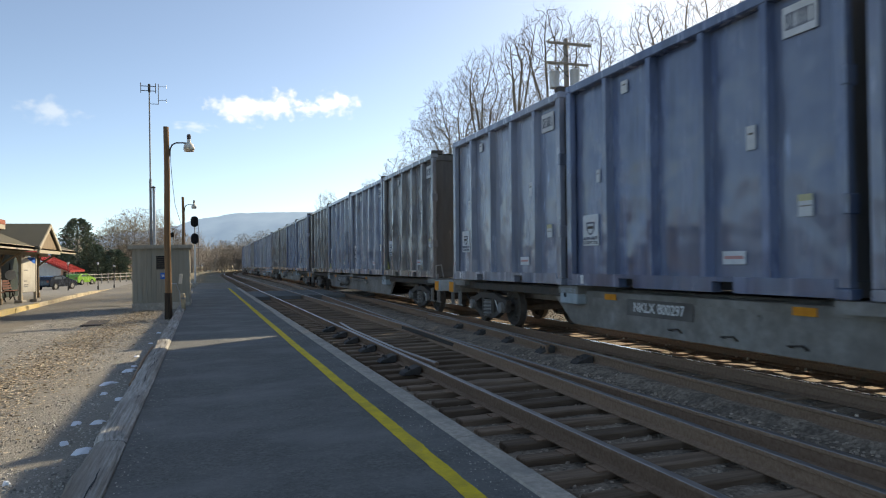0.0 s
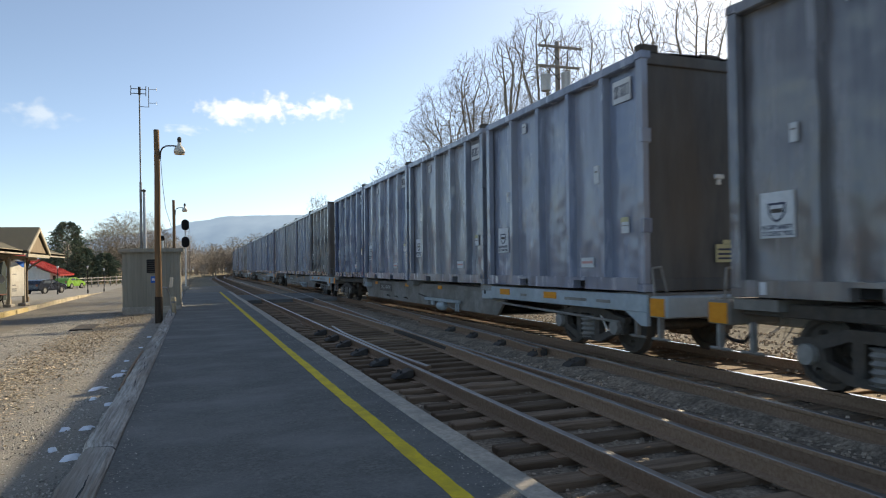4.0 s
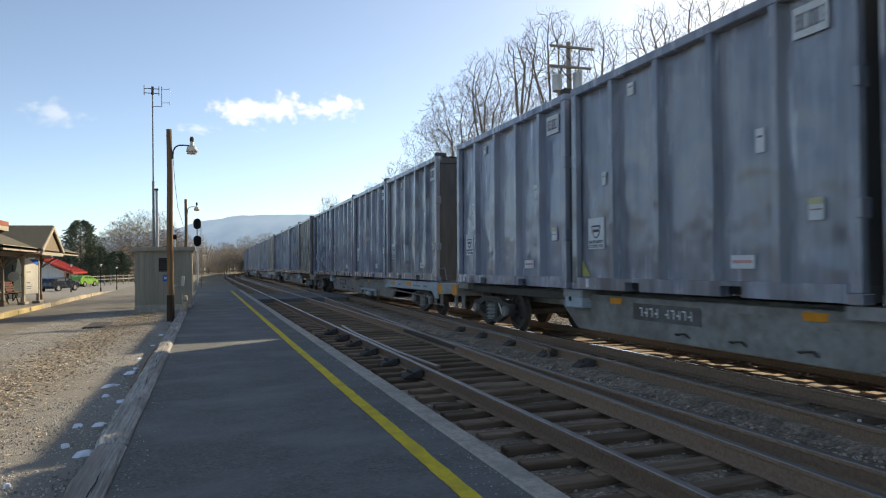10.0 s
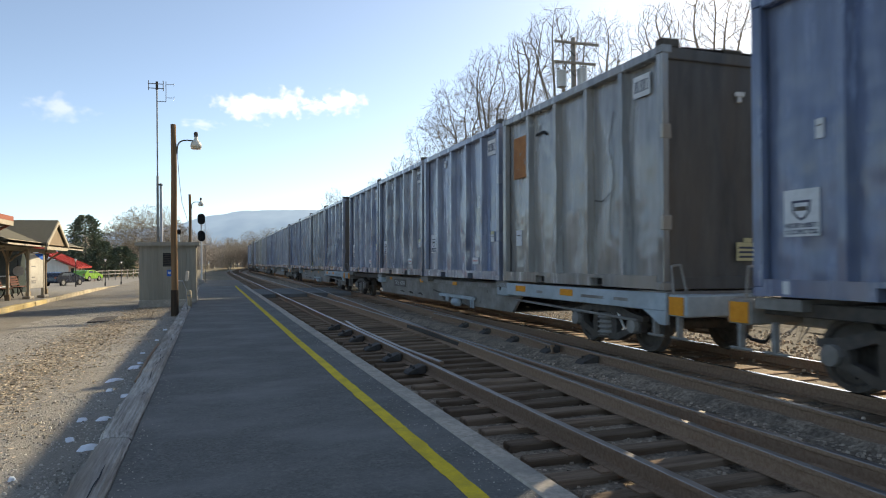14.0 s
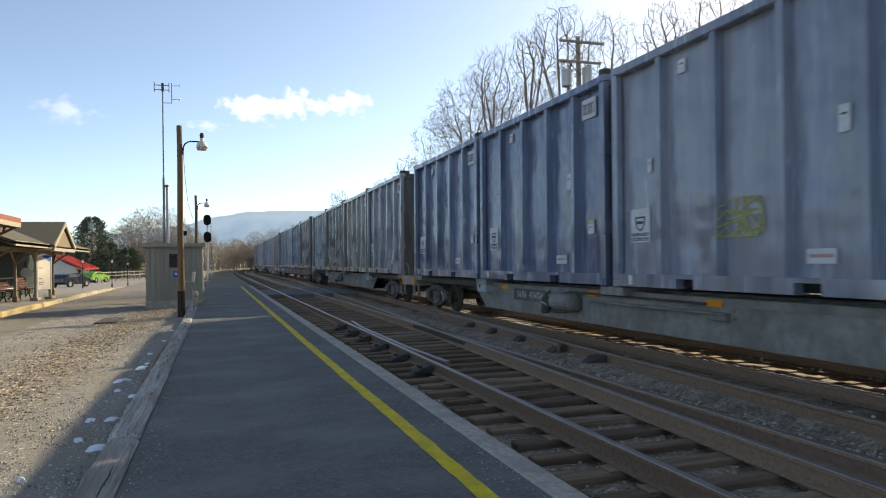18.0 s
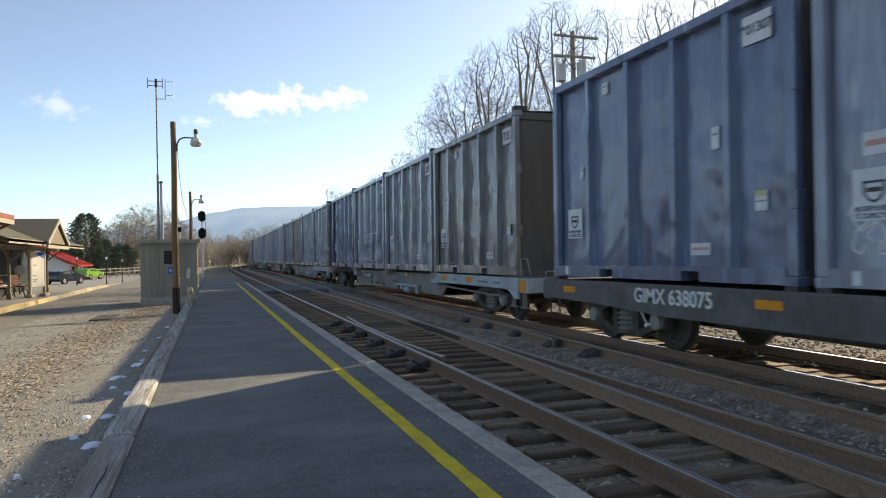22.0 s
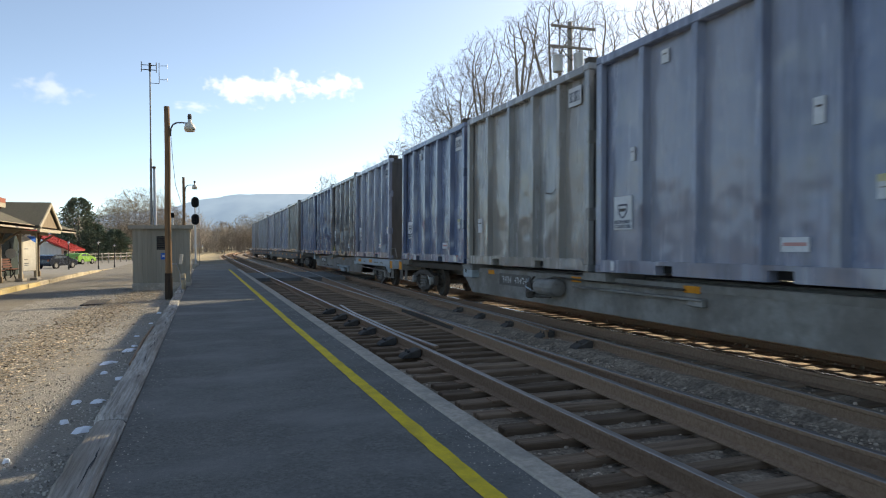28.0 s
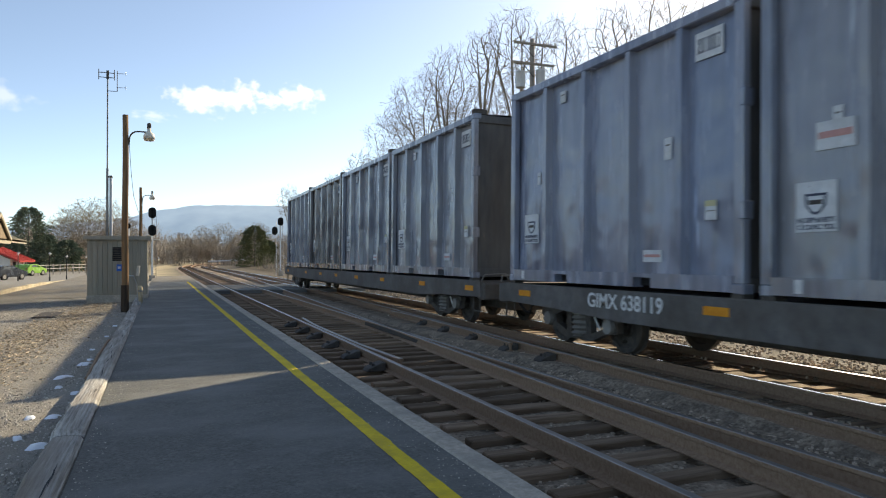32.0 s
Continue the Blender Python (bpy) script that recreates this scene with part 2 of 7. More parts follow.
PAINTS = [paint("slate_blue_paint", (0.23, 0.265, 0.37), (0.315, 0.35, 0.455), (0.28, 0.29, 0.335)),
          paint("deep_blue_paint", (0.11, 0.15, 0.27), (0.16, 0.21, 0.35), (0.165, 0.195, 0.27)),
          paint("grey_blue_paint", (0.23, 0.255, 0.325), (0.31, 0.335, 0.405), (0.27, 0.27, 0.29)),
          paint("brown_grey_paint", (0.185, 0.18, 0.195), (0.26, 0.25, 0.265), (0.19, 0.175, 0.165)),
          paint("plain_grey_paint", (0.30, 0.30, 0.295), (0.39, 0.385, 0.375), (0.28, 0.25, 0.215))]

# container ends, much darker than the painted sides
END_DARK = mat("dark_end_steel", (0.075, 0.078, 0.082), (0.15, 0.145, 0.14), 0.7, scale=4, stretch=(1, 1, 0.2), bump=0.3, bscale=20, big=0.6, big_c=(0.13, 0.10, 0.075), spots=(0.24, 0.2, 0.16), spot_at=0.68, spot_scale=6)
# bluer colour for the last panel of the side
END_BLUE = paint("end_panel_blue", (0.165, 0.22, 0.36), (0.22, 0.285, 0.44), (0.23, 0.255, 0.32))


# ---- helpers of this scene ----
def link(name, bm, material, parent=None, smooth=False):
    me = bpy.data.meshes.new(name)
    bm.normal_update()
    bm.to_mesh(me)
    bm.free()
    for x in (material if isinstance(material, (list, tuple)) else [material]):
        me.materials.append(x)
    if smooth:
        me.polygons.foreach_set("use_smooth", [True] * len(me.polygons))
    ob = new(name, me)
    ob.parent = parent
    return ob


def part(name, bm, material, parent, label="", smooth=False):
    return tagged(link(name, bm, material, parent, smooth), label)


def shared(name, ob, parent, m):
    """A further object on the mesh of ob."""
    o = new(name, ob.data)
    o.parent = parent
    o.matrix_basis = m
    return o


def thing(name, m, label, category, group="", kind=""):
    e = new(name)
    e.empty_display_size = 0.2
    e.matrix_basis = m
    return tagged(e, label, category, group, kind)


def box(bm, x0, x1, y0, y1, z0, z1, bevel=0.0, m=None, mi=0):
    vs = [bm.verts.new((x, y, z)) for z in (z0, z1) for y in (y0, y1) for x in (x0, x1)]
    fs = [bm.faces.new([vs[i] for i in q]) for q in ((0, 2, 3, 1), (4, 5, 7, 6), (0, 1, 5, 4), (2, 6, 7, 3), (0, 4, 6, 2), (1, 3, 7, 5))]
    for f in fs:
        f.material_index = mi
    if bevel:
        es = list({e for f in fs for e in f.edges})
        r = bmesh.ops.bevel(bm, geom=es, offset=bevel, segments=1, affect="EDGES")
        vs = list({v for f in r["faces"] for v in f.verts} | {v for v in vs if v.is_valid})
    if m is not None:
        for v in vs:
            if v.is_valid:
                v.co = m @ v.co
    return bm


def cube(x0, x1, y0, y1, z0, z1, bevel=0.0):
    return box(bmesh.new(), x0, x1, y0, y1, z0, z1, bevel)


def tube(bm, p, q, r0, r1=None, n=8, caps=True, mi=0):
    p, q = Vector(p), Vector(q)
    r1 = r0 if r1 is None else r1
    d = (q - p)
    rot = d.to_track_quat("Z", "Y")
    a = [bm.verts.new(p + rot @ Vector((r0 * math.cos(2 * math.pi * i / n), r0 * math.sin(2 * math.pi * i / n), 0))) for i in range(n)]
    b = [bm.verts.new(q + rot @ Vector((r1 * math.cos(2 * math.pi * i / n), r1 * math.sin(2 * math.pi * i / n), 0))) for i in range(n)]
    for i in range(n):
        bm.faces.new((a[i], a[(i + 1) % n], b[(i + 1) % n], b[i])).material_index = mi
    if caps:
        bm.faces.new(a[::-1]).material_index = mi
        bm.faces.new(b).material_index = mi
    return bm


def pipe(bm, pts, r, n=6):
    for a, b in zip(pts, pts[1:]):
        tube(bm, a, b, r, r, n)
    return bm


def strand(bm, pts, r, n=4):
    """One unbroken tube along pts."""
    pts = [Vector(p) for p in pts]
    prev = None
    for i, p in enumerate(pts):
        d = (pts[min(i + 1, len(pts) - 1)] - pts[max(i - 1, 0)]).normalized()
        u = Vector((1, 0, 0))
        w = d.cross(u).normalized()
        ring = [bm.verts.new(p + (u * math.cos(2 * math.pi * k / n) * 0.2 + w * math.sin(2 * math.pi * k / n)) * r) for k in range(n)]
        if prev:
            for k in range(n):
                bm.faces.new((prev[k], prev[(k + 1) % n], ring[(k + 1) % n], ring[k]))
        prev = ring
    return bm


def prism(bm, outline, axis, a, b, mi=0):
    """A closed outline in the other two axes, drawn out along axis from a to b."""
    def at(u, v, w):
        return {"x": (w, u, v), "y": (u, w, v), "z": (u, v, w)}[axis]
    lo = [bm.verts.new(at(u, v, a)) for u, v in outline]
    hi = [bm.verts.new(at(u, v, b)) for u, v in outline]
    k = len(outline)
    for i in range(k):
        bm.faces.new((lo[i], lo[(i + 1) % k], hi[(i + 1) % k], hi[i])).material_index = mi
    bm.faces.new(lo[::-1]).material_index = mi
    bm.faces.new(hi).material_index = mi
    bmesh.ops.recalc_face_normals(bm, faces=bm.faces)
    return bm


def lathe(bm, prof, n=16, m=None):
    """Radius and height pairs turned round z."""
    rings = [[bm.verts.new((r * math.cos(2 * math.pi * i / n), r * math.sin(2 * math.pi * i / n), z)) for i in range(n)] for r, z in prof]
    for a, b in zip(rings, rings[1:]):
        for i in range(n):
            bm.faces.new((a[i], a[(i + 1) % n], b[(i + 1) % n], b[i]))
    bm.faces.new(rings[0][::-1])
    bm.faces.new(rings[-1])
    if m is not None:
        for r in rings:
            for v in r:
                v.co = m @ v.co
    return bm


def raw(name, verts, faces, material, parent=None, smooth=False):
    me = bpy.data.meshes.new(name)
    me.from_pydata(verts, [], faces)
    me.update()
    me.materials.append(material)
    if smooth:
        me.polygons.foreach_set("use_smooth", [True] * len(me.polygons))
    ob = new(name, me)
    ob.parent = parent
    return ob


def words(name, body, size, material, parent, m, label="", bold=0.0):
    cu = bpy.data.curves.new(name, "FONT")
    cu.body, cu.size, cu.extrude, cu.align_x, cu.align_y = body, size, 0.001, "CENTER", "CENTER"
    cu.offset = size * bold
    tmp = bpy.data.objects.new(name, cu)
    me = bpy.data.meshes.new_from_object(tmp)
    bpy.data.objects.remove(tmp)
    me.materials.clear()
    me.materials.append(material)
    ob = new(name, me)
    ob.parent = parent
    ob.matrix_basis = m
    return tagged(ob, label)


# ---- plan ----
RAIL_Z = -0.11          # top of the rails; the platform is at 0
NEAR_C, TRAIN_C = 3.85, 7.53
GAUGE = 1.505
BEND_Y, BEND_R = 112.0, 530.0


def lane(x, s):
    """Place and heading at s metres along the line, at the plan's lateral x on the straight."""
    if s <= BEND_Y:
        return x, s, 0.0
    a = (s - BEND_Y) / BEND_R
    r = BEND_R + TRAIN_C - x
    return TRAIN_C + BEND_R - r * math.cos(a), BEND_Y + r * math.sin(a), a


# ---- ground ----
def ground_z(x, y):
    """Height of the ground at the plan's lateral x."""
    if x < -0.85:
        z = -0.13 - 0.02 * min(max((-x - 1) / 8, 0), 1) - (0.6 * min(max((y - 36) / 12, 0), 1) if x < -6.7 else 0)
    elif x < 2.0:
        z = -0.40
    elif x < 5.6:
        z = -0.395
    elif x < 9.6:
        z = -0.345
    elif x < 13:
        z = -0.36 - 0.1 * math.sin((x - 9.6) / 3.4 * math.pi)
    elif x < 30:
        z = -0.36 + 2.2 * ((x - 13) / 17) ** 1.4
    else:
        z = 1.84 + (x - 30) * 0.03
    return z


def sheet(name, xs, ys, zf, material, rough=0.0, bent=True):
    verts, faces = [], []
    for y in ys:
        for x in xs:
            px, py, _ = lane(x, y) if bent and y > BEND_Y else (x, y, 0)
            z = zf(x, y)
            if rough:
                z += rough * noise.noise((x * 1.7, y * 1.7, 3.0)) + rough * 0.5 * noise.noise((x * 6, y * 6, 9.0))
            verts.append((px, py, z))
    w = len(xs)
    for j in range(len(ys) - 1):
        for i in range(w - 1):
            a = j * w + i
            faces.append((a, a + 1, a + 1 + w, a + w))
    return raw(name, verts, faces, material, smooth=True)


def span(a, b, step):
    k = max(1, round((b - a) / step))
    return [a + (b - a) * i / k for i in range(k + 1)]


far_x = [-3000, -1500, -700, -300, -120, -60, -35] + span(-20, -8, 3) + span(-7.5, -0.9, 0.35) + [-0.84, 1.95, 2.02] + span(2.3, 9.5, 0.3) + span(10, 14, 0.7) + span(16, 32, 3) + [45, 70, 120, 300, 480]
ys = [-400, -120, -40] + span(-12, -2, 2) + span(-1, 30, 0.4) + span(31, 60, 1.0) + span(63, 112, 4) + span(120, 300, 12) + [340, 420, 500]
ground = tagged(sheet("ground", far_x, ys, ground_z, EARTH, 0.02), "dry winter grass and bare earth beside the railway", "ground", kind="structure")
# the land beyond the bend, to the horizon
plain = bmesh.new()
for q in ([(-4500, -4500), (4500, -4500), (4500, 4500), (-4500, 4500)],):
    plain.faces.new([plain.verts.new((x, y, -0.75)) for x, y in q])
tagged(link("ground_far", plain, EARTH), "flat winter fields reaching to the distant hills", "ground", kind="structure")

# gravel lot beside the platform and the worn drive beyond it
tagged(sheet("ground_gravel", span(-4.6, -0.86, 0.2), span(-4, 30, 0.25), lambda x, y: ground_z(x, y) + 0.016, GRAVEL, 0.02), "grey-brown gravel strip littered with dead leaves", "gravel", kind="structure")
tagged(sheet("road", span(-6.5, -4.4, 0.5) , span(-6, 75, 1.5), lambda x, y: ground_z(x, y) + 0.02 - 0.004 * (x > -4.5), DRIVE, 0.006), "worn grey tarred drive with dust and cracks", "road", kind="structure")
tagged(sheet("road_crossing", span(-4.6, -0.62, 0.5), span(29.8, 75, 1.5), lambda x, y: ground_z(x, y) + 0.03, DRIVE, 0.006), "worn grey approach to the track crossing", "road", kind="structure")
bed = tagged(sheet("ballast_bed", span(2.10, 5.5, 0.12) + span(5.6, 12.6, 0.2), span(-6, 40, 0.2) + span(41, 112, 1) + span(116, 420, 8), lambda x, y: ground_z(x, y) + 0.045 + (0.05 * max(0, 1 - abs(x - 5.7) / 0.5)), BALLAST, 0.03), "dark oily ballast between and under the tracks", "ballast", kind="structure")

# verge sheet, much darker than the ballast next to it
tagged(sheet("ground_verge", span(9.35, 12.9, 0.25), span(-6, 60, 0.5) + span(62, 112, 2) + span(118, 300, 8), lambda x, y: ground_z(x, y) + 0.07, VERGE, 0.04), "dark brown verge behind the far track", "verge", kind="structure")

# bank in a darker brown than the open ground
BANK_BROWN = mat("dark_brown_bank", (0.05, 0.04, 0.028), (0.13, 0.10, 0.068), 0.95, scale=9, bump=1.0, bscale=18, big=0.5, big_c=(0.08, 0.07, 0.045))
tagged(sheet("ground_bank", span(12.7, 32, 0.8) + [38, 50, 80], span(-30, 112, 2) + span(118, 300, 8), lambda x, y: ground_z(x, y) + 0.09, BANK_BROWN, 0.06), "dark brown bank behind the far track", "bank", kind="structure")

# ---- platform ----
P0, P1 = -7.0, 44.0
platform = thing("platform", pose(0, 0, 0), "low tarred platform with a yellow line and concrete edge", "platform", kind="structure")
slab = bmesh.new()
box(slab, -0.60, 1.88, P0, P1, -0.42, 0.0)
part("slab", slab, ASPHALT, platform, "patched dark asphalt, gritty and stained")
end_slab = bmesh.new()
box(end_slab, -0.62, 2.1, P1 + 0.01, 60, -0.42, -0.02)
part("slab", end_slab, DRIVE, platform, "pale worn approach beyond the platform end")
line = bmesh.new()
prev = None
for i in range(700):
    y = P0 + (P1 - P0) * i / 699
    c = 1.53 - 0.0062 * (min(max(y, 0), 10.3) - 3.9) - 0.0021 * max(y - 10.3, 0) + 0.012 * noise.noise((y * 0.35, 0, 0))
    w = 0.062 + 0.006 * noise.noise((y * 2.2, 4, 0))
    a, b = line.verts.new((c - w + 0.010 * noise.noise((y * 3, 1, 1)) + 0.008 * noise.noise((y * 14, 1, 1)), y, 0.004)), line.verts.new((c + w + 0.010 * noise.noise((y * 3, 5, 1)) + 0.008 * noise.noise((y * 14, 5, 1)), y, 0.004))
    if prev:
        line.faces.new((prev[0], prev[1], b, a))
    prev = (a, b)
part("painted_line", line, YELLOW, platform, "hand-painted yellow safety line, slightly wavy")
kerb_len = 3.05
y = P0
first = None
while y < P1 - 0.1:
    if first is None:
        kb = bmesh.new()
        box(kb, 1.884, 2.075, 0, kerb_len - 0.012, -0.42, 0.012, 0.012)
        first = part("kerb_stone", kb, CONCRETE, platform)
        first.matrix_basis = pose(0, y, 0)
    else:
        shared("kerb_stone", first, platform, pose(random.uniform(-0.004, 0.004), y, random.uniform(-0.006, 0.006)))
    y += kerb_len
# weathered timbers along the platform's back edge
kerb = thing("timber_edge", pose(0, 0, 0), "split weathered timbers edging the platform's back", "timber edging", kind="structure")
y = -6.6
for n_t, L in enumerate((4.2, 8.6, 8.4, 7.7, 7.9, 8.0, 8.0)):
    tb = bmesh.new()
    segs = round(L / 0.12)
    prev = None
    for i in range(segs + 1):
        yy = 0.012 + (L - 0.024) * i / segs
        off = 0.012 * noise.noise((yy * 0.8, n_t * 3.1, 0))
        l0 = -0.855 + off + 0.035 * noise.noise((yy * 1.9, n_t * 5.0, 2)) + 0.022 * noise.noise((yy * 7, n_t, 5))
        r0 = -0.612 + off * 0.3 - 0.012 * abs(noise.noise((yy * 4, n_t, 11)))
        t0 = 0.045 + 0.014 * noise.noise((yy, n_t * 2.0, 7)) + 0.006 * noise.noise((yy * 8, n_t * 2.0, 3)) - (0.035 if i in (0, segs) else 0.0)
        ring = [tb.verts.new(v) for v in ((l0, yy, -0.34), (l0 - 0.01, yy, t0 - 0.05), (l0 + 0.03, yy, t0), ((l0 + r0) / 2, yy, t0 + 0.006), (r0 - 0.03, yy, t0 - 0.004), (r0, yy, t0 - 0.035), (r0, yy, -0.34))]
        if prev:
            for a in range(7):
                tb.faces.new((prev[a], prev[(a + 1) % 7], ring[(a + 1) % 7], ring[a]))
        else:
            tb.faces.new(ring)
        prev = ring
    tb.faces.new(prev[::-1])
    bmesh.ops.recalc_face_normals(tb, faces=tb.faces)
    o = part("timber", tb, TIMBER, kerb)
    o.matrix_basis = pose(random.uniform(-0.012, 0.012), y, random.uniform(-0.01, 0.01))
    for q in range(int(L * 1.1)):
        cr = bmesh.new()
        cx, cy, cl = random.uniform(-0.79, -0.67), random.uniform(0.3, L - 0.9), random.uniform(0.25, 0.7)
        wob = random.uniform(-0.02, 0.02)
        prev_c = None
        for i in range(7):
            u = i / 6
            w = 0.0055 * math.sin(math.pi * min(max(u, 0.06), 0.94))
            ce = cx + wob * u + 0.006 * noise.noise((cy + u * 3, q, 1))
            tz = 0.0545 + 0.014 * noise.noise((cy + cl * u, n_t * 2.0, 7)) + 0.006 * noise.noise(((cy + cl * u) * 8, n_t * 2.0, 3))
            pair_c = (cr.verts.new((ce - w, cy + cl * u, tz)), cr.verts.new((ce + w, cy + cl * u, tz)))
            if prev_c:
                cr.faces.new((prev_c[0], prev_c[1], pair_c[1], pair_c[0]))
            prev_c = pair_c
        part("split", cr, BLACK, o, "long dark drying split")
    y += L

# ---- tracks ----
PROFILE = [(-0.07, -0.17), (-0.07, -0.158), (-0.012, -0.135), (-0.009, -0.05), (-0.035, -0.038), (-0.036, -0.006), (-0.03, 0.0), (0.03, 0.0), (0.036, -0.006), (0.035, -0.038), (0.009, -0.05), (0.012, -0.135), (0.07, -0.158), (0.07, -0.17)]


def rail(name, parent, f, s0, s1, label="", head=RAIL_TOP):
    """A rail whose head runs along lateral f(s) from s0 to s1."""
    steps = span(s0, s1, 2.0) if s1 - s0 < 60 else span(s0, 60, 3.0) + span(63, s1, 6.0)
    verts, faces, top = [], [], []
    k = len(PROFILE)
    for s in steps:
        px, py, a = lane(f(s), s)
        for u, w in PROFILE:
            verts.append((px + u * math.cos(a), py - u * math.sin(a), RAIL_Z + w))
    for j in range(len(steps) - 1):
        for i in range(k):
            faces.append((j * k + i, j * k + (i + 1) % k, (j + 1) * k + (i + 1) % k, (j + 1) * k + i))
    faces += [tuple(range(k))[::-1], tuple((len(steps) - 1) * k + i for i in range(k))]
    ob = raw(name, verts, faces, RAIL_SIDE, parent)
    ob.data.materials.append(head)
    for p in ob.data.polygons:
        if p.center.z > RAIL_Z - 0.0045:
            p.material_index = 1
    return tagged(ob, label)


TIE_L, TIE_W, TIE_H, TIE_STEP = 2.6, 0.205, 0.17, 0.52
track_1 = thing("track_1", pose(0, 0, 0), "platform track of rusty rails on dark creosoted ties", "railway track", kind="structure")
track_2 = thing("track_2", pose(0, 0, 0), "far track carrying the freight train", "railway track", kind="structure")
track_3 = thing("track_3", pose(0, 0, 0), "crossover rails leading between the two tracks", "railway track", kind="structure")
for tr, c in ((track_1, NEAR_C), (track_2, TRAIN_C)):
    for sgn in (-1, 1):
        rail("rail", tr, lambda s, c=c, sgn=sgn: c + sgn * GAUGE / 2, -60, 420, head=RAIL_TOP if c < 5 else RAIL_BRIGHT)


def cross_x(s):
    if s < 50:
        return 4.62 + 0.0445 * (s - 14.9)
    u = min((s - 50) / 30, 1)
    a = 4.62 + 0.0445 * (50 - 14.9)
    return a + (6.70 - a) * (1 - (1 - u) ** 2)


rail("rail", track_3, cross_x, -18, 76)
rail("rail", track_3, lambda s: cross_x(s) + 1.53, -18, 76)
rail("guard_rail", track_3, lambda s: NEAR_C - GAUGE / 2 + 0.11 + 0.10 * max(0, abs(s - 13.8) - 2.9), 9.9, 17.7)
rail("guard_rail", track_3, lambda s: cross_x(s) + 1.42 - 0.1 * max(0, abs(s - 15) - 2.9), 11.0, 19.0)
frog = bmesh.new()
prism(frog, [(4.50, 12.4), (4.72, 12.4), (4.66, 16.4), (4.58, 16.4)], "z", RAIL_Z - 0.12, RAIL_Z - 0.03)
part("frog", frog, STEEL_DARK, track_3, "cast steel frog where the rails cross")

# cast braces that shoulder the rails near the frog
brace_ob = None
for f, places in ((lambda q: NEAR_C - GAUGE / 2, (10.0, 11.4, 12.9, 14.4, 15.7, 17.2)), (lambda q: cross_x(q) + 1.53, (9.8, 11.2, 12.9, 14.6, 16.2))):
    for q in places:
        if brace_ob is None:
            b = bmesh.new()
            prism(b, [(-0.34, 0.0), (-0.04, 0.0), (-0.04, 0.125), (-0.10, 0.125), (-0.30, 0.05)], "y", -0.13, 0.13)
            bmesh.ops.bevel(b, geom=b.edges[:], offset=0.01, segments=1, affect="EDGES")
            for u in (-0.07, 0.07):
                tube(b, (-0.22, u, 0.03), (-0.22, u, 0.115), 0.022, 0.022, 6)
            brace_ob = part("rail_brace", b, STEEL_DARK, track_3, "grimy cast rail brace")
            brace_ob.matrix_basis = pose(f(q), q, RAIL_Z - 0.165)
        else:
            shared("rail_brace", brace_ob, track_3, pose(f(q), q, RAIL_Z - 0.165, 0, 0, random.uniform(-3, 3)))

# the crossing panel between the rails
for x0, x1 in ((2.16, 2.98), (3.24, 4.46), (4.75, 6.62), (6.95, 8.12), (8.45, 9.6)):
    cb = bmesh.new()
    box(cb, x0, x1, 34.0, 41.0, -0.38, RAIL_Z - 0.004, 0.01)
    part("crossing_panel", cb, ASPHALT, track_1, "tarred panel of the level crossing")


# ---- the train ----
SPEED = 15.497
CAR_PITCH = 25.81
CONT_PITCH, CONT_L, CONT_W, CONT_H = 6.03, 5.83, 2.54, 3.63
DECK = 1.02              # above the rails
LEAN = 0.8               # the track is canted


def slack(t):
    """The train eases off a little towards the end."""
    u = min(max((t - 20) / 5, 0.0), 1.0)
    return 0.29 * u * u * (3 - 2 * u)


def rear_s(k, t):
    """Where the rear of car k's load is at t seconds."""
    return 10.7 + SPEED * (0.424 + 1.6655 * k - t) + slack(t)


def car_pose(k, t):
    s = rear_s(k, t) - CONT_PITCH * 2
    x, y, a = lane(TRAIN_C, s)
    return pose(x, y, RAIL_Z, 0, 0, -math.degrees(a)) @ pose(0, 0, 0, 0, LEAN, 0)


HL, HW = CONT_L / 2, CONT_W / 2
RECESS = 0.14            # panels lie this deep behind the posts


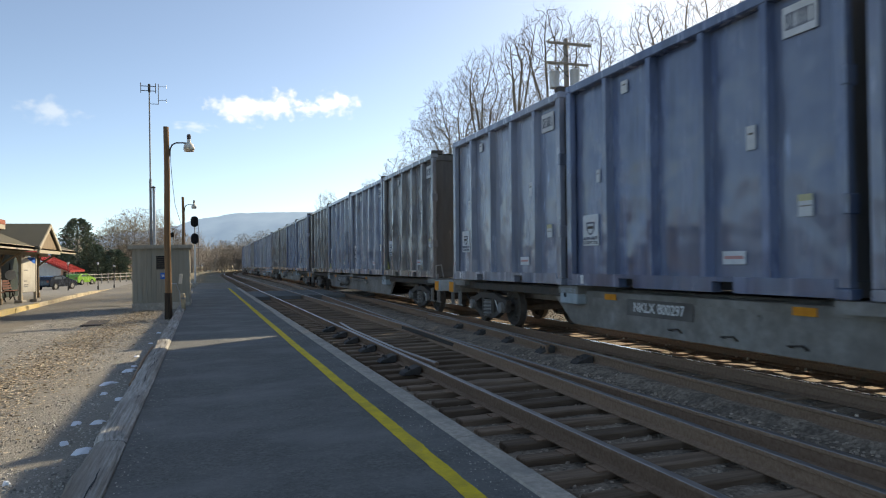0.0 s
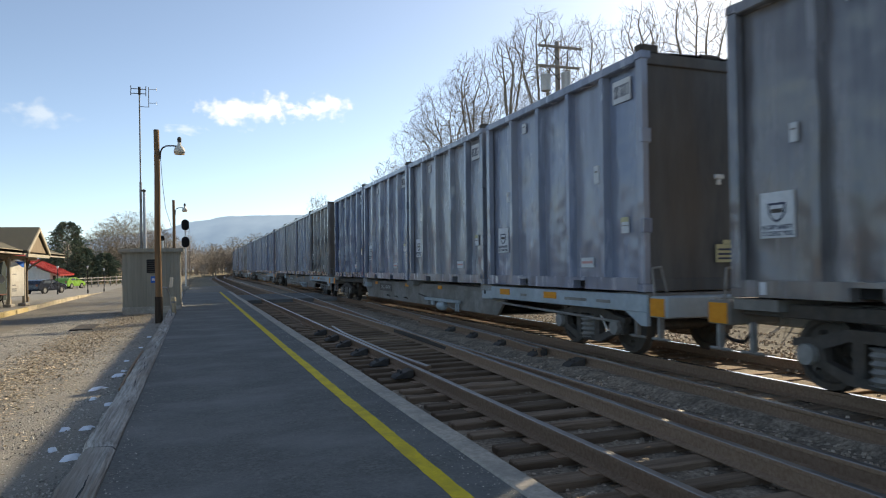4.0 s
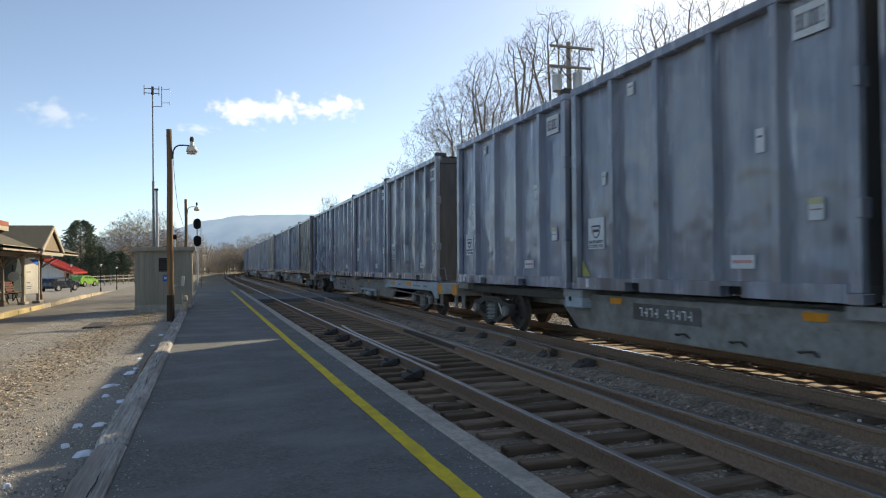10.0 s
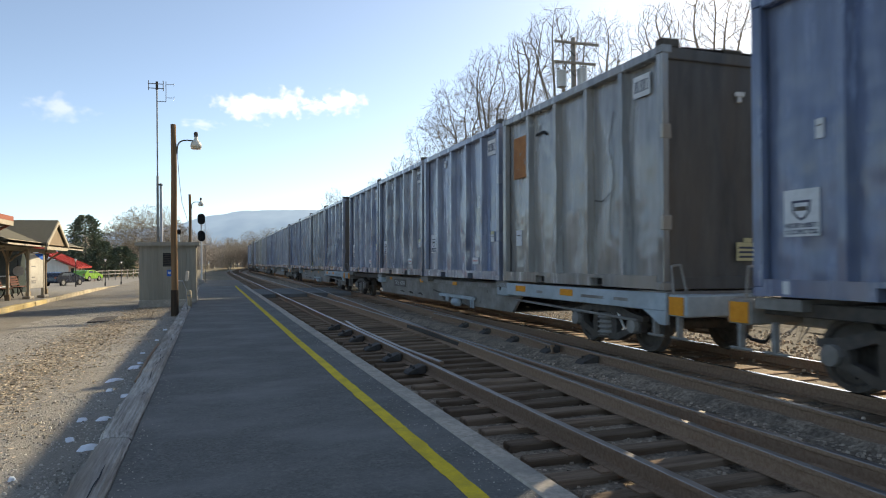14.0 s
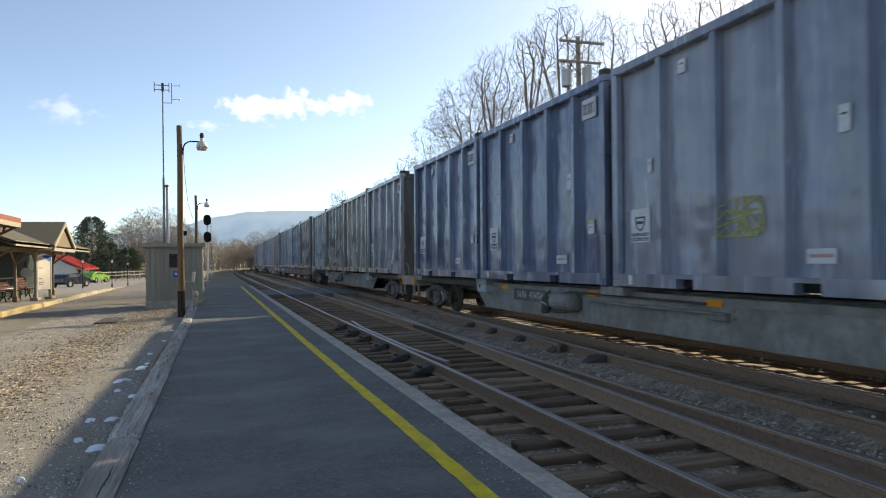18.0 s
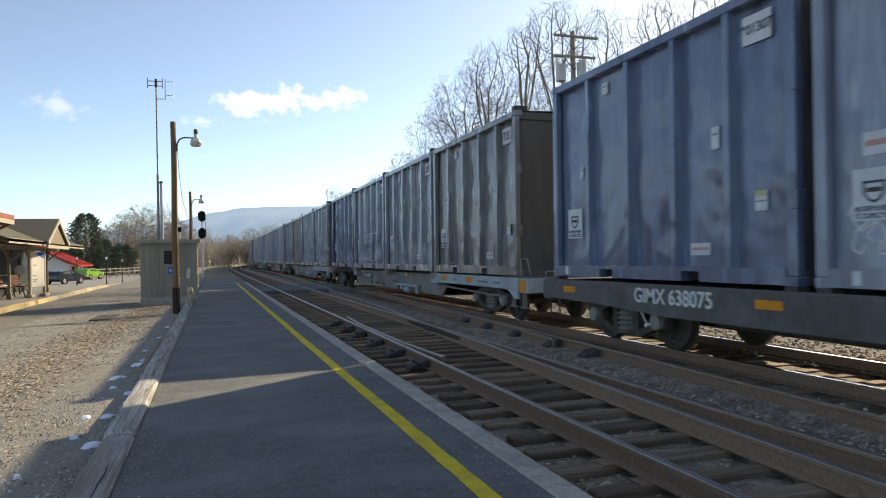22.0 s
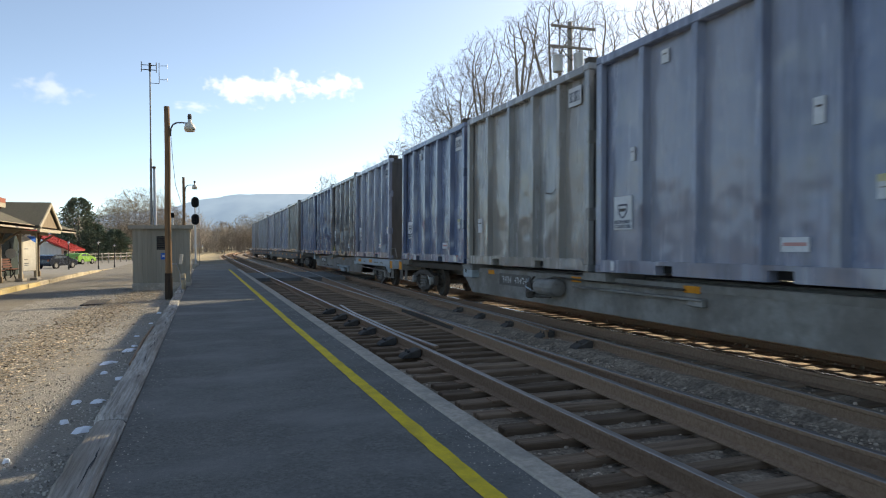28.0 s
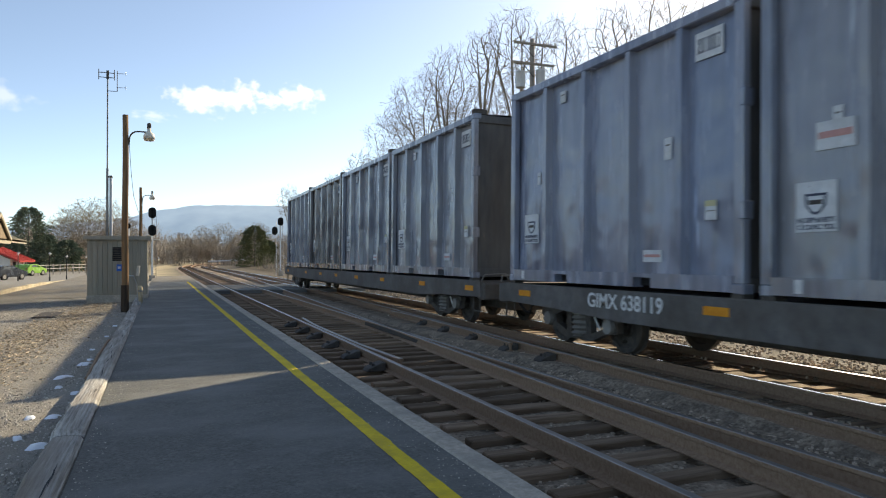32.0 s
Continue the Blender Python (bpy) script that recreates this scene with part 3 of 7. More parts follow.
def placard(parent, y, z, w, h, kind, lay=0.004):
    """A plate on the container's platform side, its face to -x; y along the car, z above the floor."""
    b = bmesh.new()
    box(b, -HW + RECESS - 0.026 - lay, -HW + RECESS - 0.012 - lay, y - w / 2, y + w / 2, z - h / 2, z + h / 2)
    p = part("placard", b, WHITE, parent, "weathered white placard")
    f = -HW + RECESS - 0.026 - lay - 0.0015
    inks = {}

    def bar(y0, y1, z0, z1, m=INK):
        box(inks.setdefault(m.name, (m, bmesh.new()))[1], f - 0.0015, f + 0.001, y0, y1, z0, z1)

    if kind == "shield":
        sh = inks.setdefault(INK.name, (INK, bmesh.new()))[1]
        out = [(y - w * 0.27, z + h * 0.26), (y + w * 0.27, z + h * 0.26), (y + w * 0.25, z + h * 0.02), (y + w * 0.12, z - h * 0.12), (y, z - h * 0.17), (y - w * 0.12, z - h * 0.12), (y - w * 0.25, z + h * 0.02)]
        prism(sh, out, "x", f - 0.002, f + 0.001)
        inner = inks.setdefault(WHITE.name, (WHITE, bmesh.new()))[1]
        prism(inner, [(y + (a - y) * 0.76, z + 0.05 * h + (d - z - 0.05 * h) * 0.76) for a, d in out], "x", f - 0.0035, f - 0.001)
        box(inks.setdefault(STEEL_DARK.name, (STEEL_DARK, bmesh.new()))[1], f - 0.005, f - 0.003, y - w * 0.17, y + w * 0.17, z + h * 0.04, z + h * 0.13)
        for body, dz in (("NJ DEP #18571", -0.27), ("62 CUBIC YDS.", -0.41)):
            tagged(words("print", body, w * 0.142, INK, p, pose(f - 0.0005, y, z + h * dz, 90, 0, -90), bold=0.035), kind="stuff")
    elif kind == "number":
        for i in range(6):
            yy = y - w * 0.42 + w * 0.84 * i / 6
            bar(yy + w * 0.02, yy + w * 0.05, z - h * 0.27, z + h * 0.27)
            if i % 3:
                bar(yy + w * 0.085, yy + w * 0.115, z - h * 0.27, z + h * 0.27)
            bar(yy + w * 0.05, yy + w * 0.085, z + h * 0.19, z + h * 0.27)
            bar(yy + w * 0.05, yy + w * 0.085, z - h * 0.27, z - h * 0.19)
    elif kind == "notice":
        bar(y - w * 0.42, y + w * 0.42, z - h * 0.1, z + h * 0.14, RED_INK)
    elif kind == "yellow":
        bar(y - w * 0.5, y + w * 0.5, z + h * 0.2, z + h * 0.5, FADED)
        bar(y - w * 0.4, y + w * 0.4, z - h * 0.06, z, STEEL_GREY)
    elif kind == "tag":
        bar(y - w * 0.28, y + w * 0.28, z + h * 0.12, z + h * 0.2, STEEL_DARK)
    for m, q in inks.values():
        tagged(part("print", q, m, p), kind="stuff")


def container(paint_m, label, plates=True, fresh=None, low_latch=False, dent=1.0):
    c = thing("waste_container", pose(0, 0, 0), label, "container", "containers on the train")
    # side walls, slightly bulged and dented between the posts
    for sgn in (-1, 1):
        ny, nz = 40, 12
        verts, faces = [], []
        for j in range(nz + 1):
            for i in range(ny + 1):
                yy, zz = -HL + 0.1 + (CONT_L - 0.2) * i / ny, 0.2 + (CONT_H - 0.34) * j / nz
                d = dent * (0.024 * noise.noise((yy * 1.1, zz * 0.9, sgn * 3.0 + dent)) + 0.014 * noise.noise((yy * 2.6, zz * 2.0, 5.0 + dent)))
                verts.append((sgn * (HW - RECESS + min(d, 0.011)), yy, zz))
        for j in range(nz):
            for i in range(ny):
                a = j * (ny + 1) + i
                q = (a, a + ny + 1, a + ny + 2, a + 1)
                faces.append(q if sgn < 0 else q[::-1])
        wall = raw("side_wall", verts, faces, paint_m, c, True)
        # faces beyond the last post take the bluer colour
        if fresh and sgn < 0:
            wall.data.materials.append(fresh)
            for pg in wall.data.polygons:
                if pg.center.y < -1.8:
                    pg.material_index = 1
        # posts between the panels
        first = None
        for yy in (1.66, 0.46, -0.70, -1.80):
            if first is None:
                b = bmesh.new()
                x0, x1 = sgn * (HW - RECESS - 0.03), sgn * (HW - 0.004)
                prev = None
                for q in range(13):
                    z = 0.2 + (CONT_H - 0.34) * q / 12
                    u, w = dent * 0.016 * noise.noise((z * 1.3, sgn * 4.0, dent)), dent * 0.014 * noise.noise((z * 2.1, sgn * 7.0, dent))
                    ring = [b.verts.new(v) for v in ((x0, -0.085, z), (x0, 0.085, z), (x1 - sgn * abs(w), 0.055 + u, z), (x1 - sgn * abs(w), -0.055 + u, z))]
                    if prev:
                        for i in range(4):
                            b.faces.new((prev[i], prev[(i + 1) % 4], ring[(i + 1) % 4], ring[i]))
                    prev = ring
                bmesh.ops.recalc_face_normals(b, faces=b.faces)
                first = part("post", b, paint_m, c)
                first.matrix_basis = pose(0, yy, 0)
            else:
                shared("post", first, c, pose(0, yy, 0))
        b = bmesh.new()
        box(b, *sorted((sgn * (HW + 0.004), sgn * (HW - 0.17))), -HL + 0.16, HL - 0.16, CONT_H - 0.15, CONT_H - 0.005, 0.015)
        part("top_rail", b, paint_m, c)
        b = bmesh.new()
        xa, xb = sorted((sgn * (HW + 0.002), sgn * (HW - 0.18)))
        out = [(-HL + 0.16, 0.015)]
        for a in (-1.07, 1.07):
            out += [(a - 0.19, 0.015), (a - 0.19, 0.155), (a + 0.19, 0.155), (a + 0.19, 0.015)]
        out += [(HL - 0.16, 0.015), (HL - 0.16, 0.215), (-HL + 0.16, 0.215)]
        prism(b, out, "x", xa, xb)
        part("bottom_rail", b, paint_m, c)
        # black plates stand in for the shade inside the fork pockets
        for a in (-1.07, 1.07):
            q = bmesh.new()
            box(q, sgn * (HW - 0.15) - 0.01, sgn * (HW - 0.15) + 0.01, a - 0.19, a + 0.19, 0.04, 0.165)
            part("fork_pocket", q, BLACK, c, "black plate for the shade inside a fork pocket")
    cast = None
    for sx in (-1, 1):
        for sy in (-1, 1):
            b = bmesh.new()
            box(b, *sorted((sx * (HW - 0.12), sx * (HW + 0.001))), *sorted((sy * (HL - 0.15), sy * HL)), 0.12, CONT_H - 0.12, 0.012)
            part("corner_post", b, paint_m, c)
            for z in (0.0, CONT_H - 0.12):
                if cast is None:
                    b = bmesh.new()
                    box(b, -0.09, 0.09, -0.09, 0.09, 0, 0.12, 0.01)
                    box(b, -0.095, 0.095, -0.03, 0.03, 0.04, 0.085)
                    cast = part("corner_casting", b, paint_m, c)
                    cast.matrix_basis = pose(sx * (HW - 0.085), sy * (HL - 0.085), z)
                else:
                    shared("corner_casting", cast, c, pose(sx * (HW - 0.085), sy * (HL - 0.085), z))
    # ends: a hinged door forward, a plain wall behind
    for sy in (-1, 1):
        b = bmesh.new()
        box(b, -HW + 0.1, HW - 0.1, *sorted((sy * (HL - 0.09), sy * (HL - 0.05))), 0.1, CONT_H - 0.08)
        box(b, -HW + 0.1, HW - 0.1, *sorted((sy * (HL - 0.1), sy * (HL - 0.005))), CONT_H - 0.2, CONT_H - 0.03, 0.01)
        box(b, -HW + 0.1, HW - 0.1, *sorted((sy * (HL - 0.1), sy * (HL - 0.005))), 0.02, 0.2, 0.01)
        part("end_door" if sy < 0 else "end_wall", b, END_DARK, c)
    for z in (1.0, 2.35):
        b = bmesh.new()
        box(b, -HW - 0.012, -HW + 0.16, -HL - 0.012, -HL + 0.06, z - 0.11, z + 0.11, 0.012)
        part("hinge", b, paint_m, c)
    b = bmesh.new()
    lz = 1.72 if low_latch else CONT_H - 0.69
    box(b, 0.08, 0.24, -HL + 0.0, -HL + 0.05, lz + 0.02, lz + 0.09, 0.006)
    box(b, 0.12, 0.18, -HL + 0.0, -HL + 0.05, lz - 0.07, lz + 0.015, 0.006)
    part("latch", b, LETTER, c, "pale latch plate")
    b = bmesh.new()
    box(b, 0.06, 0.48, -HL + 0.005, -HL + 0.014, 0.44, 0.72)
    box(b, 0.2, 0.34, -HL + 0.005, -HL + 0.014, 0.725, 0.79)
    nt = part("notice", b, FADED, c, "faded yellow notice")
    b = bmesh.new()
    for z in (0.5, 0.57, 0.64):
        box(b, 0.1, 0.44, -HL + 0.002, -HL + 0.006, z - 0.016, z + 0.016)
    part("print", b, INK, nt)
    # sheeted lid with its bows and a winch box
    b = bmesh.new()
    xs_ = [-HW + 0.06 + (CONT_W - 0.12) * i / 6 for i in range(7)]
    for a in range(18):
        y0, y1 = -HL + 0.05 + (CONT_L - 0.1) * a / 18, -HL + 0.05 + (CONT_L - 0.1) * (a + 1) / 18
        for i in range(6):
            z0, z1 = [CONT_H - 0.03 + 0.06 * math.cos(x / HW * 1.4) + 0.012 * math.sin(a * 1.7) for x in (xs_[i], xs_[i + 1])]
            b.faces.new([b.verts.new(v) for v in ((xs_[i], y0, z0), (xs_[i + 1], y0, z1), (xs_[i + 1], y1, z1), (xs_[i], y1, z0))])
    bmesh.ops.remove_doubles(b, verts=b.verts, dist=0.004)
    part("lid", b, BLACK, c, "dark sheeted lid")
    b = bmesh.new()
    box(b, -HW + 0.02, -HW + 0.34, -HL + 0.02, -HL + 0.2, CONT_H - 0.02, CONT_H + 0.11, 0.015)
    part("lid_winch", b, STEEL_DARK, c)
    b = bmesh.new()
    tube(b, (-0.1, -HL + 0.1, CONT_H + 0.03), (0.25, -HL + 0.1, CONT_H + 0.03), 0.045)
    part("lid_roller", b, STEEL_DARK, c)
    if plates:
        placard(c, 2.28, 0.98, 0.5, 0.54, "shield")
        placard(c, 1.22, 3.24, 0.17, 0.2, "tag")
        placard(c, 2.02, 1.90, 0.11, 0.22, "tag")
        placard(c, -1.48, 1.94, 0.15, 0.3, "tag")
        placard(c, -2.24, 3.18, 0.48, 0.36, "number")
        placard(c, -2.28, 1.04, 0.2, 0.25, "yellow")
        placard(c, -1.16, 0.46, 0.4, 0.17, "notice")
        placard(c, 2.40, 0.12, 0.1, 0.15, "plain", lay=RECESS - 0.022)
    else:
        placard(c, -2.24, 3.18, 0.44, 0.34, "number")
        placard(c, 2.30, 0.95, 0.26, 0.34, "tag")
    return c


KINDS = [container(PAINTS[0], "faded slate-blue steel waste container, dented and streaked", True, END_BLUE, True),
         container(PAINTS[1], "deep blue steel waste container with white placards"),
         container(PAINTS[2], "dusty grey-blue steel waste container with rust streaks", low_latch=True, dent=1.3),
         container(PAINTS[3], "dull brown-grey steel waste container, heavily stained", dent=1.8),
         container(PAINTS[4], "plain pale grey steel waste container with few placards", False, dent=1.6)]

TRUCK_BASE, WHEEL_R = 1.78, 0.42


def truck(parent, y):
    """A three-piece freight truck under a car."""
    t = bmesh.new()
    box(t, -0.95, 0.95, y - 0.2, y + 0.2, 0.33, 0.62, 0.03)
    tr = part("truck", t, STEEL_DARK, parent, "grimy cast freight truck")
    for sgn in (-1, 1):
        b = bmesh.new()
        x0, x1 = sorted((sgn * 0.97, sgn * 1.10))
        prism(b, [(y - 1.12, 0.50), (y - 1.12, 0.58), (y - 0.8, 0.62), (y - 0.42, 0.73), (y + 0.42, 0.73), (y + 0.8, 0.62), (y + 1.12, 0.58), (y + 1.12, 0.50), (y + 0.72, 0.49), (y + 0.4, 0.60), (y - 0.4, 0.60), (y - 0.72, 0.49)], "x", x0, x1)
        prism(b, [(y - 1.06, 0.32), (y - 1.06, 0.52), (y - 0.72, 0.52), (y - 0.68, 0.36), (y - 0.32, 0.24), (y + 0.32, 0.24), (y + 0.68, 0.36), (y + 0.72, 0.52), (y + 1.06, 0.52), (y + 1.06, 0.32), (y + 0.74, 0.28), (y + 0.4, 0.14), (y - 0.4, 0.14), (y - 0.74, 0.28)], "x", x0 + 0.004, x1 - 0.004)
        for sy in (-1, 1):
            box(b, x0 + 0.008, x1 - 0.008, *sorted((y + sy * 0.22, y + sy * 0.36)), 0.2, 0.64)
        part("side_frame", b, STEEL_DARK, tr)
        b = bmesh.new()
        lathe(b, [(0.19, 0.19)] + [(0.2 if q % 2 else 0.15, 0.2 + q * 0.042) for q in range(9)] + [(0.19, 0.57)], 10, pose(sgn * 1.0, y, 0))
        part("spring", b, STEEL_GREY, tr)
        for sy in (-1, 1):
            b = bmesh.new()
            tube(b, (sgn * 1.0, y + sy * TRUCK_BASE / 2, 0.42), (sgn * 1.17, y + sy * TRUCK_BASE / 2, 0.42), 0.13, 0.12, 10)
            part("bearing_cap", b, STEEL_GREY, tr, "pale dusty axle cap")
    b = bmesh.new()
    tube(b, (-1.06, y - 0.6, 0.3), (-1.06, y - 0.34, 0.62), 0.018, 0.018, 6)
    part("brake_lever", b, LETTER, tr, "pale brake lever")
    for sy in (-1, 1):
        b = bmesh.new()
        prof = [(0.1, -0.06), (0.16, -0.06), (0.18, -0.02), (0.33, -0.02), (0.35, -0.065), (WHEEL_R, -0.065), (WHEEL_R, 0.045), (WHEEL_R + 0.026, 0.05), (WHEEL_R + 0.026, 0.075), (0.34, 0.075), (0.32, 0.02), (0.17, 0.02), (0.15, 0.07), (0.1, 0.07)]
        lathe(b, prof, 20, pose(-0.76, 0, 0, 0, 90, 0))
        lathe(b, prof, 20, pose(0.76, 0, 0, 0, -90, 0))
        tube(b, (-1.0, 0, 0), (1.0, 0, 0), 0.08, 0.08, 10)
        for i in range(3):
            a = i * 2 * math.pi / 3
            tube(b, (-0.86, 0.24 * math.cos(a), 0.24 * math.sin(a)), (-0.78, 0.24 * math.cos(a), 0.24 * math.sin(a)), 0.03, 0.03, 6)
        w = part("wheelset", b, STEEL_DARK, tr, "steel wheels on their axle")
        w.matrix_basis = pose(0, y + sy * TRUCK_BASE / 2, WHEEL_R)
    return tr


def coupler(c, y, sgn):
    b = bmesh.new()
    box(b, -0.1, 0.1, *sorted((y, y + sgn * 0.42)), 0.72, 0.92, 0.03)
    box(b, -0.17, 0.17, *sorted((y + sgn * 0.36, y + sgn * 0.56)), 0.68, 0.96, 0.05)
    part("coupler", b, STEEL_DARK, c)
    b = bmesh.new()
    pts = [(-0.38, y, 0.72), (-0.42, y + sgn * 0.15, 0.5), (-0.36, y + sgn * 0.32, 0.36), (-0.3, y + sgn * 0.52, 0.33)]
    pipe(b, pts, 0.026)
    part("brake_hose", b, BLACK, c, "hanging rubber brake hose")


def plate(c, y0, y1, z0, z1, x, m=ORANGE, label="orange reflective square", name="reflector"):
    b = bmesh.new()
    box(b, x - 0.006, x + 0.004, y0, y1, z0, z1)
    part(name, b, m, c, label)


def spine_car(front_sill, label):
    """A well-like flat car with a deep belly under its middle loads."""
    c = thing("flat_car", pose(0, 0, 0), label, "railway car", "cars of the train")
    b = bmesh.new()
    box(b, -0.42, 0.42, -12.5, 12.5, 0.62, DECK - 0.07, 0.02)
    part("centre_sill", b, STEEL_GREY, c)
    for y in (-11.7, -6.03, 0.0, 6.03, 11.7):
        b = bmesh.new()
        box(b, -1.22, 1.22, y - 0.35, y + 0.35, DECK - 0.15, DECK - 0.012)
        part("cross_bearer", b, STEEL_GREY, c)
    for sgn in (-1, 1):
        b = bmesh.new()
        x0, x1 = sorted((sgn * 1.02, sgn * 0.96))
        prism(b, [(-6.85, DECK - 0.09), (7.0, DECK - 0.09), (6.9, 0.80), (6.2, 0.30), (-6.15, 0.30), (-6.75, 0.80)], "x", x0, x1)
        part("belly_side", b, STEEL_GREY, c, "dusty grey fish-belly side")
        b = bmesh.new()
        box(b, *sorted((sgn * 1.04, sgn * 1.0)), -6.2, 6.2, DECK - 0.2, DECK - 0.1)
        part("side_rib", b, STEEL_GREY, c)
        for y in (-6.03, 6.03):
            b = bmesh.new()
            box(b, *sorted((sgn * 1.22, sgn * 0.85)), y - 0.3, y + 0.3, DECK - 0.34, DECK - 0.03, 0.02)
            br = part("load_bracket", b, STEEL_PALE, c, "pale grey load bracket")
            q = bmesh.new()
            tube(q, (sgn * 1.2, y + 0.1, DECK - 0.18), (sgn * 1.226, y + 0.1, DECK - 0.18), 0.05, 0.05, 10)
            part("hole", q, BLACK, br)
    b = bmesh.new()
    box(b, -0.95, 0.95, -6.1, 6.1, 0.30, 0.33)
    part("belly_floor", b, STEEL_DARK, c)
    if front_sill:
        # a pale shelf hung low on the side, with a small reservoir under it
        b = bmesh.new()
        box(b, -1.18, -1.08, -4.02, -1.3, 0.47, 0.55, 0.01)
        sf = part("valve_shelf", b, STEEL_PALE, c, "pale steel shelf hung low on the side")
        for y in (-3.82, -3.98):
            q = bmesh.new()
            box(q, -1.16, -1.12, y - 0.02, y + 0.02, 0.27, 0.47)
            part("leg", q, STEEL_PALE, sf)
        q = bmesh.new()
        box(q, -1.16, -1.1, -2.03, -1.83, 0.35, 0.47, 0.01)
        part("hanger", q, STEEL_PALE, sf)
        q = bmesh.new()
        box(q, -1.2, -1.02, -1.62, -1.4, 0.34, 0.47, 0.02)
        part("valve", q, STEEL_GREY, sf)
        b = bmesh.new()
        lathe(b, [(0.04, 0), (0.09, 0.02), (0.115, 0.07), (0.115, 0.4), (0.09, 0.46), (0.04, 0.48)], 18, pose(-1.1, -2.85, 0.35, -90, 0, 0))
        part("air_reservoir", b, STEEL_PALE, c, "small pale air reservoir", True)
        b = bmesh.new()
        pipe(b, [(-1.08, -2.85, 0.33), (-1.1, -3.2, 0.36), (-1.1, -3.5, 0.31), (-1.08, -3.75, 0.33)], 0.014)
        part("brake_pipe", b, STEEL_GREY, c)
        b = bmesh.new()
        prism(b, [(-0.35, DECK - 0.4), (-1.5, 0.52), (-1.3, 0.5), (-0.3, DECK - 0.43)], "x", -1.05, -1.025)
        part("belly_fold", b, STEEL_DARK, c)
        for y in (3.3, 2.2, 1.1):
            b = bmesh.new()
            pipe(b, [(-1.03, y, 0.42), (-1.1, y, 0.44), (-1.1, y - 0.22, 0.46), (-1.03, y - 0.22, 0.4)], 0.014)
            part("tie_down_loop", b, STEEL_DARK, c)
    else:
        b = bmesh.new()
        lathe(b, [(0.05, 0), (0.15, 0.03), (0.17, 0.09), (0.17, 0.75), (0.15, 0.83), (0.05, 0.86)], 14, pose(-1.18, 1.3, 0.66, -90, 0, 0))
        part("air_reservoir", b, STEEL_GREY, c, "dusty air reservoir")
        b = bmesh.new()
        box(b, -1.14, -1.02, -2.6, 0.9, 0.70, 0.735, 0.01)
        box(b, -1.12, -1.03, -2.6, -2.3, 0.62, 0.71, 0.01)
        part("valve_shelf", b, STEEL_GREY, c, "dusty steel shelf with brake valves")
        b = bmesh.new()
        pipe(b, [(-1.08, 2.9, 0.5), (-1.12, 2.8, 0.68), (-1.12, 1.6, 0.86), (-1.1, -2.2, 0.84)], 0.02)
        part("brake_pipe", b, STEEL_DARK, c)
        for q, pts in enumerate(([(-1.1, 2.75, 0.8), (-1.2, 2.7, 0.62), (-1.2, 2.35, 0.55)], [(-1.1, 2.5, 0.84), (-1.22, 2.45, 0.74), (-1.22, 2.35, 0.5)], [(-1.08, 2.6, 0.45), (-1.2, 2.2, 0.44), (-1.2, 1.6, 0.47)])):
            b = bmesh.new()
            pipe(b, pts, 0.016)
            part("air_pipe", b, STEEL_DARK if q else STEEL_PALE, c)
        b = bmesh.new()
        box(b, -1.2, -1.03, 2.4, 2.72, 0.5, 0.72, 0.03)
        lathe(b, [(0.05, -0.03), (0.1, 0.0), (0.1, 0.1), (0.05, 0.13)], 10, pose(-1.17, 2.55, 0.42))
        part("control_valve", b, STEEL_DARK, c, "grimy brake control valve")
    for y in (0.9, -2.3, 4.9):
        plate(c, y - 0.17, y + 0.17, DECK - 0.22, DECK - 0.12, -1.045, ORANGE, "orange reflective strip")
    for sgn in (-1, 1):
        b = bmesh.new()
        box(b, -1.24, 1.24, *sorted((sgn * 12.1, sgn * 12.5)), DECK - 0.36, DECK - 0.05, 0.02)
        part("end_sill", b, STEEL_PALE if sgn < 0 else STEEL_GREY, c)
        plate(c, *sorted((sgn * 12.13, sgn * 12.45)), DECK - 0.34, DECK - 0.08, -1.248)
        for y in (11.75, 12.3):
            b = bmesh.new()
            pipe(b, [(-1.2, sgn * y, DECK - 0.3), (-1.2, sgn * y, 0.36), (-1.2, sgn * (y - 0.02), 0.34)], 0.022)
            pipe(b, [(-1.2, sgn * y - 0.18, 0.35), (-1.2, sgn * y + 0.18, 0.35)], 0.022)
            box(b, -1.235, -1.16, sgn * y - 0.03, sgn * y + 0.03, 0.36, DECK - 0.3)
            part("step_iron", b, STEEL_GREY, c)
        b = bmesh.new()
        pipe(b, [(-1.22, sgn * 12.2, DECK - 0.05), (-1.22, sgn * 12.15, DECK + 0.36), (-1.05, sgn * 12.13, DECK + 0.38), (-1.0, sgn * 12.2, DECK)], 0.018)
        part("grab_iron", b, STEEL_GREY, c)
        coupler(c, sgn * 12.45, sgn)
        truck(c, sgn * 10.15)
    if front_sill:
        b = bmesh.new()
        box(b, -1.255, -1.18, -12.05, -6.36, DECK - 0.30, DECK - 0.035, 0.012)
        sl = part("side_sill", b, STEEL_PALE, c, "pale blue-grey side sill with small stencilling")
        for y in (-7.1, -9.1):
            plate(sl, y - 0.24, y + 0.24, DECK - 0.2, DECK - 0.08, -1.258, ORANGE, "orange reflective strip")
        for y, w in ((-8.0, 0.25), (-10.1, 0.55), (-10.9, 0.4), (-9.8, 0.3)):
            plate(sl, y - w / 2, y + w / 2, DECK - 0.2, DECK - 0.15, -1.258, STEEL_GREY, "", "stencil")
        b = bmesh.new()
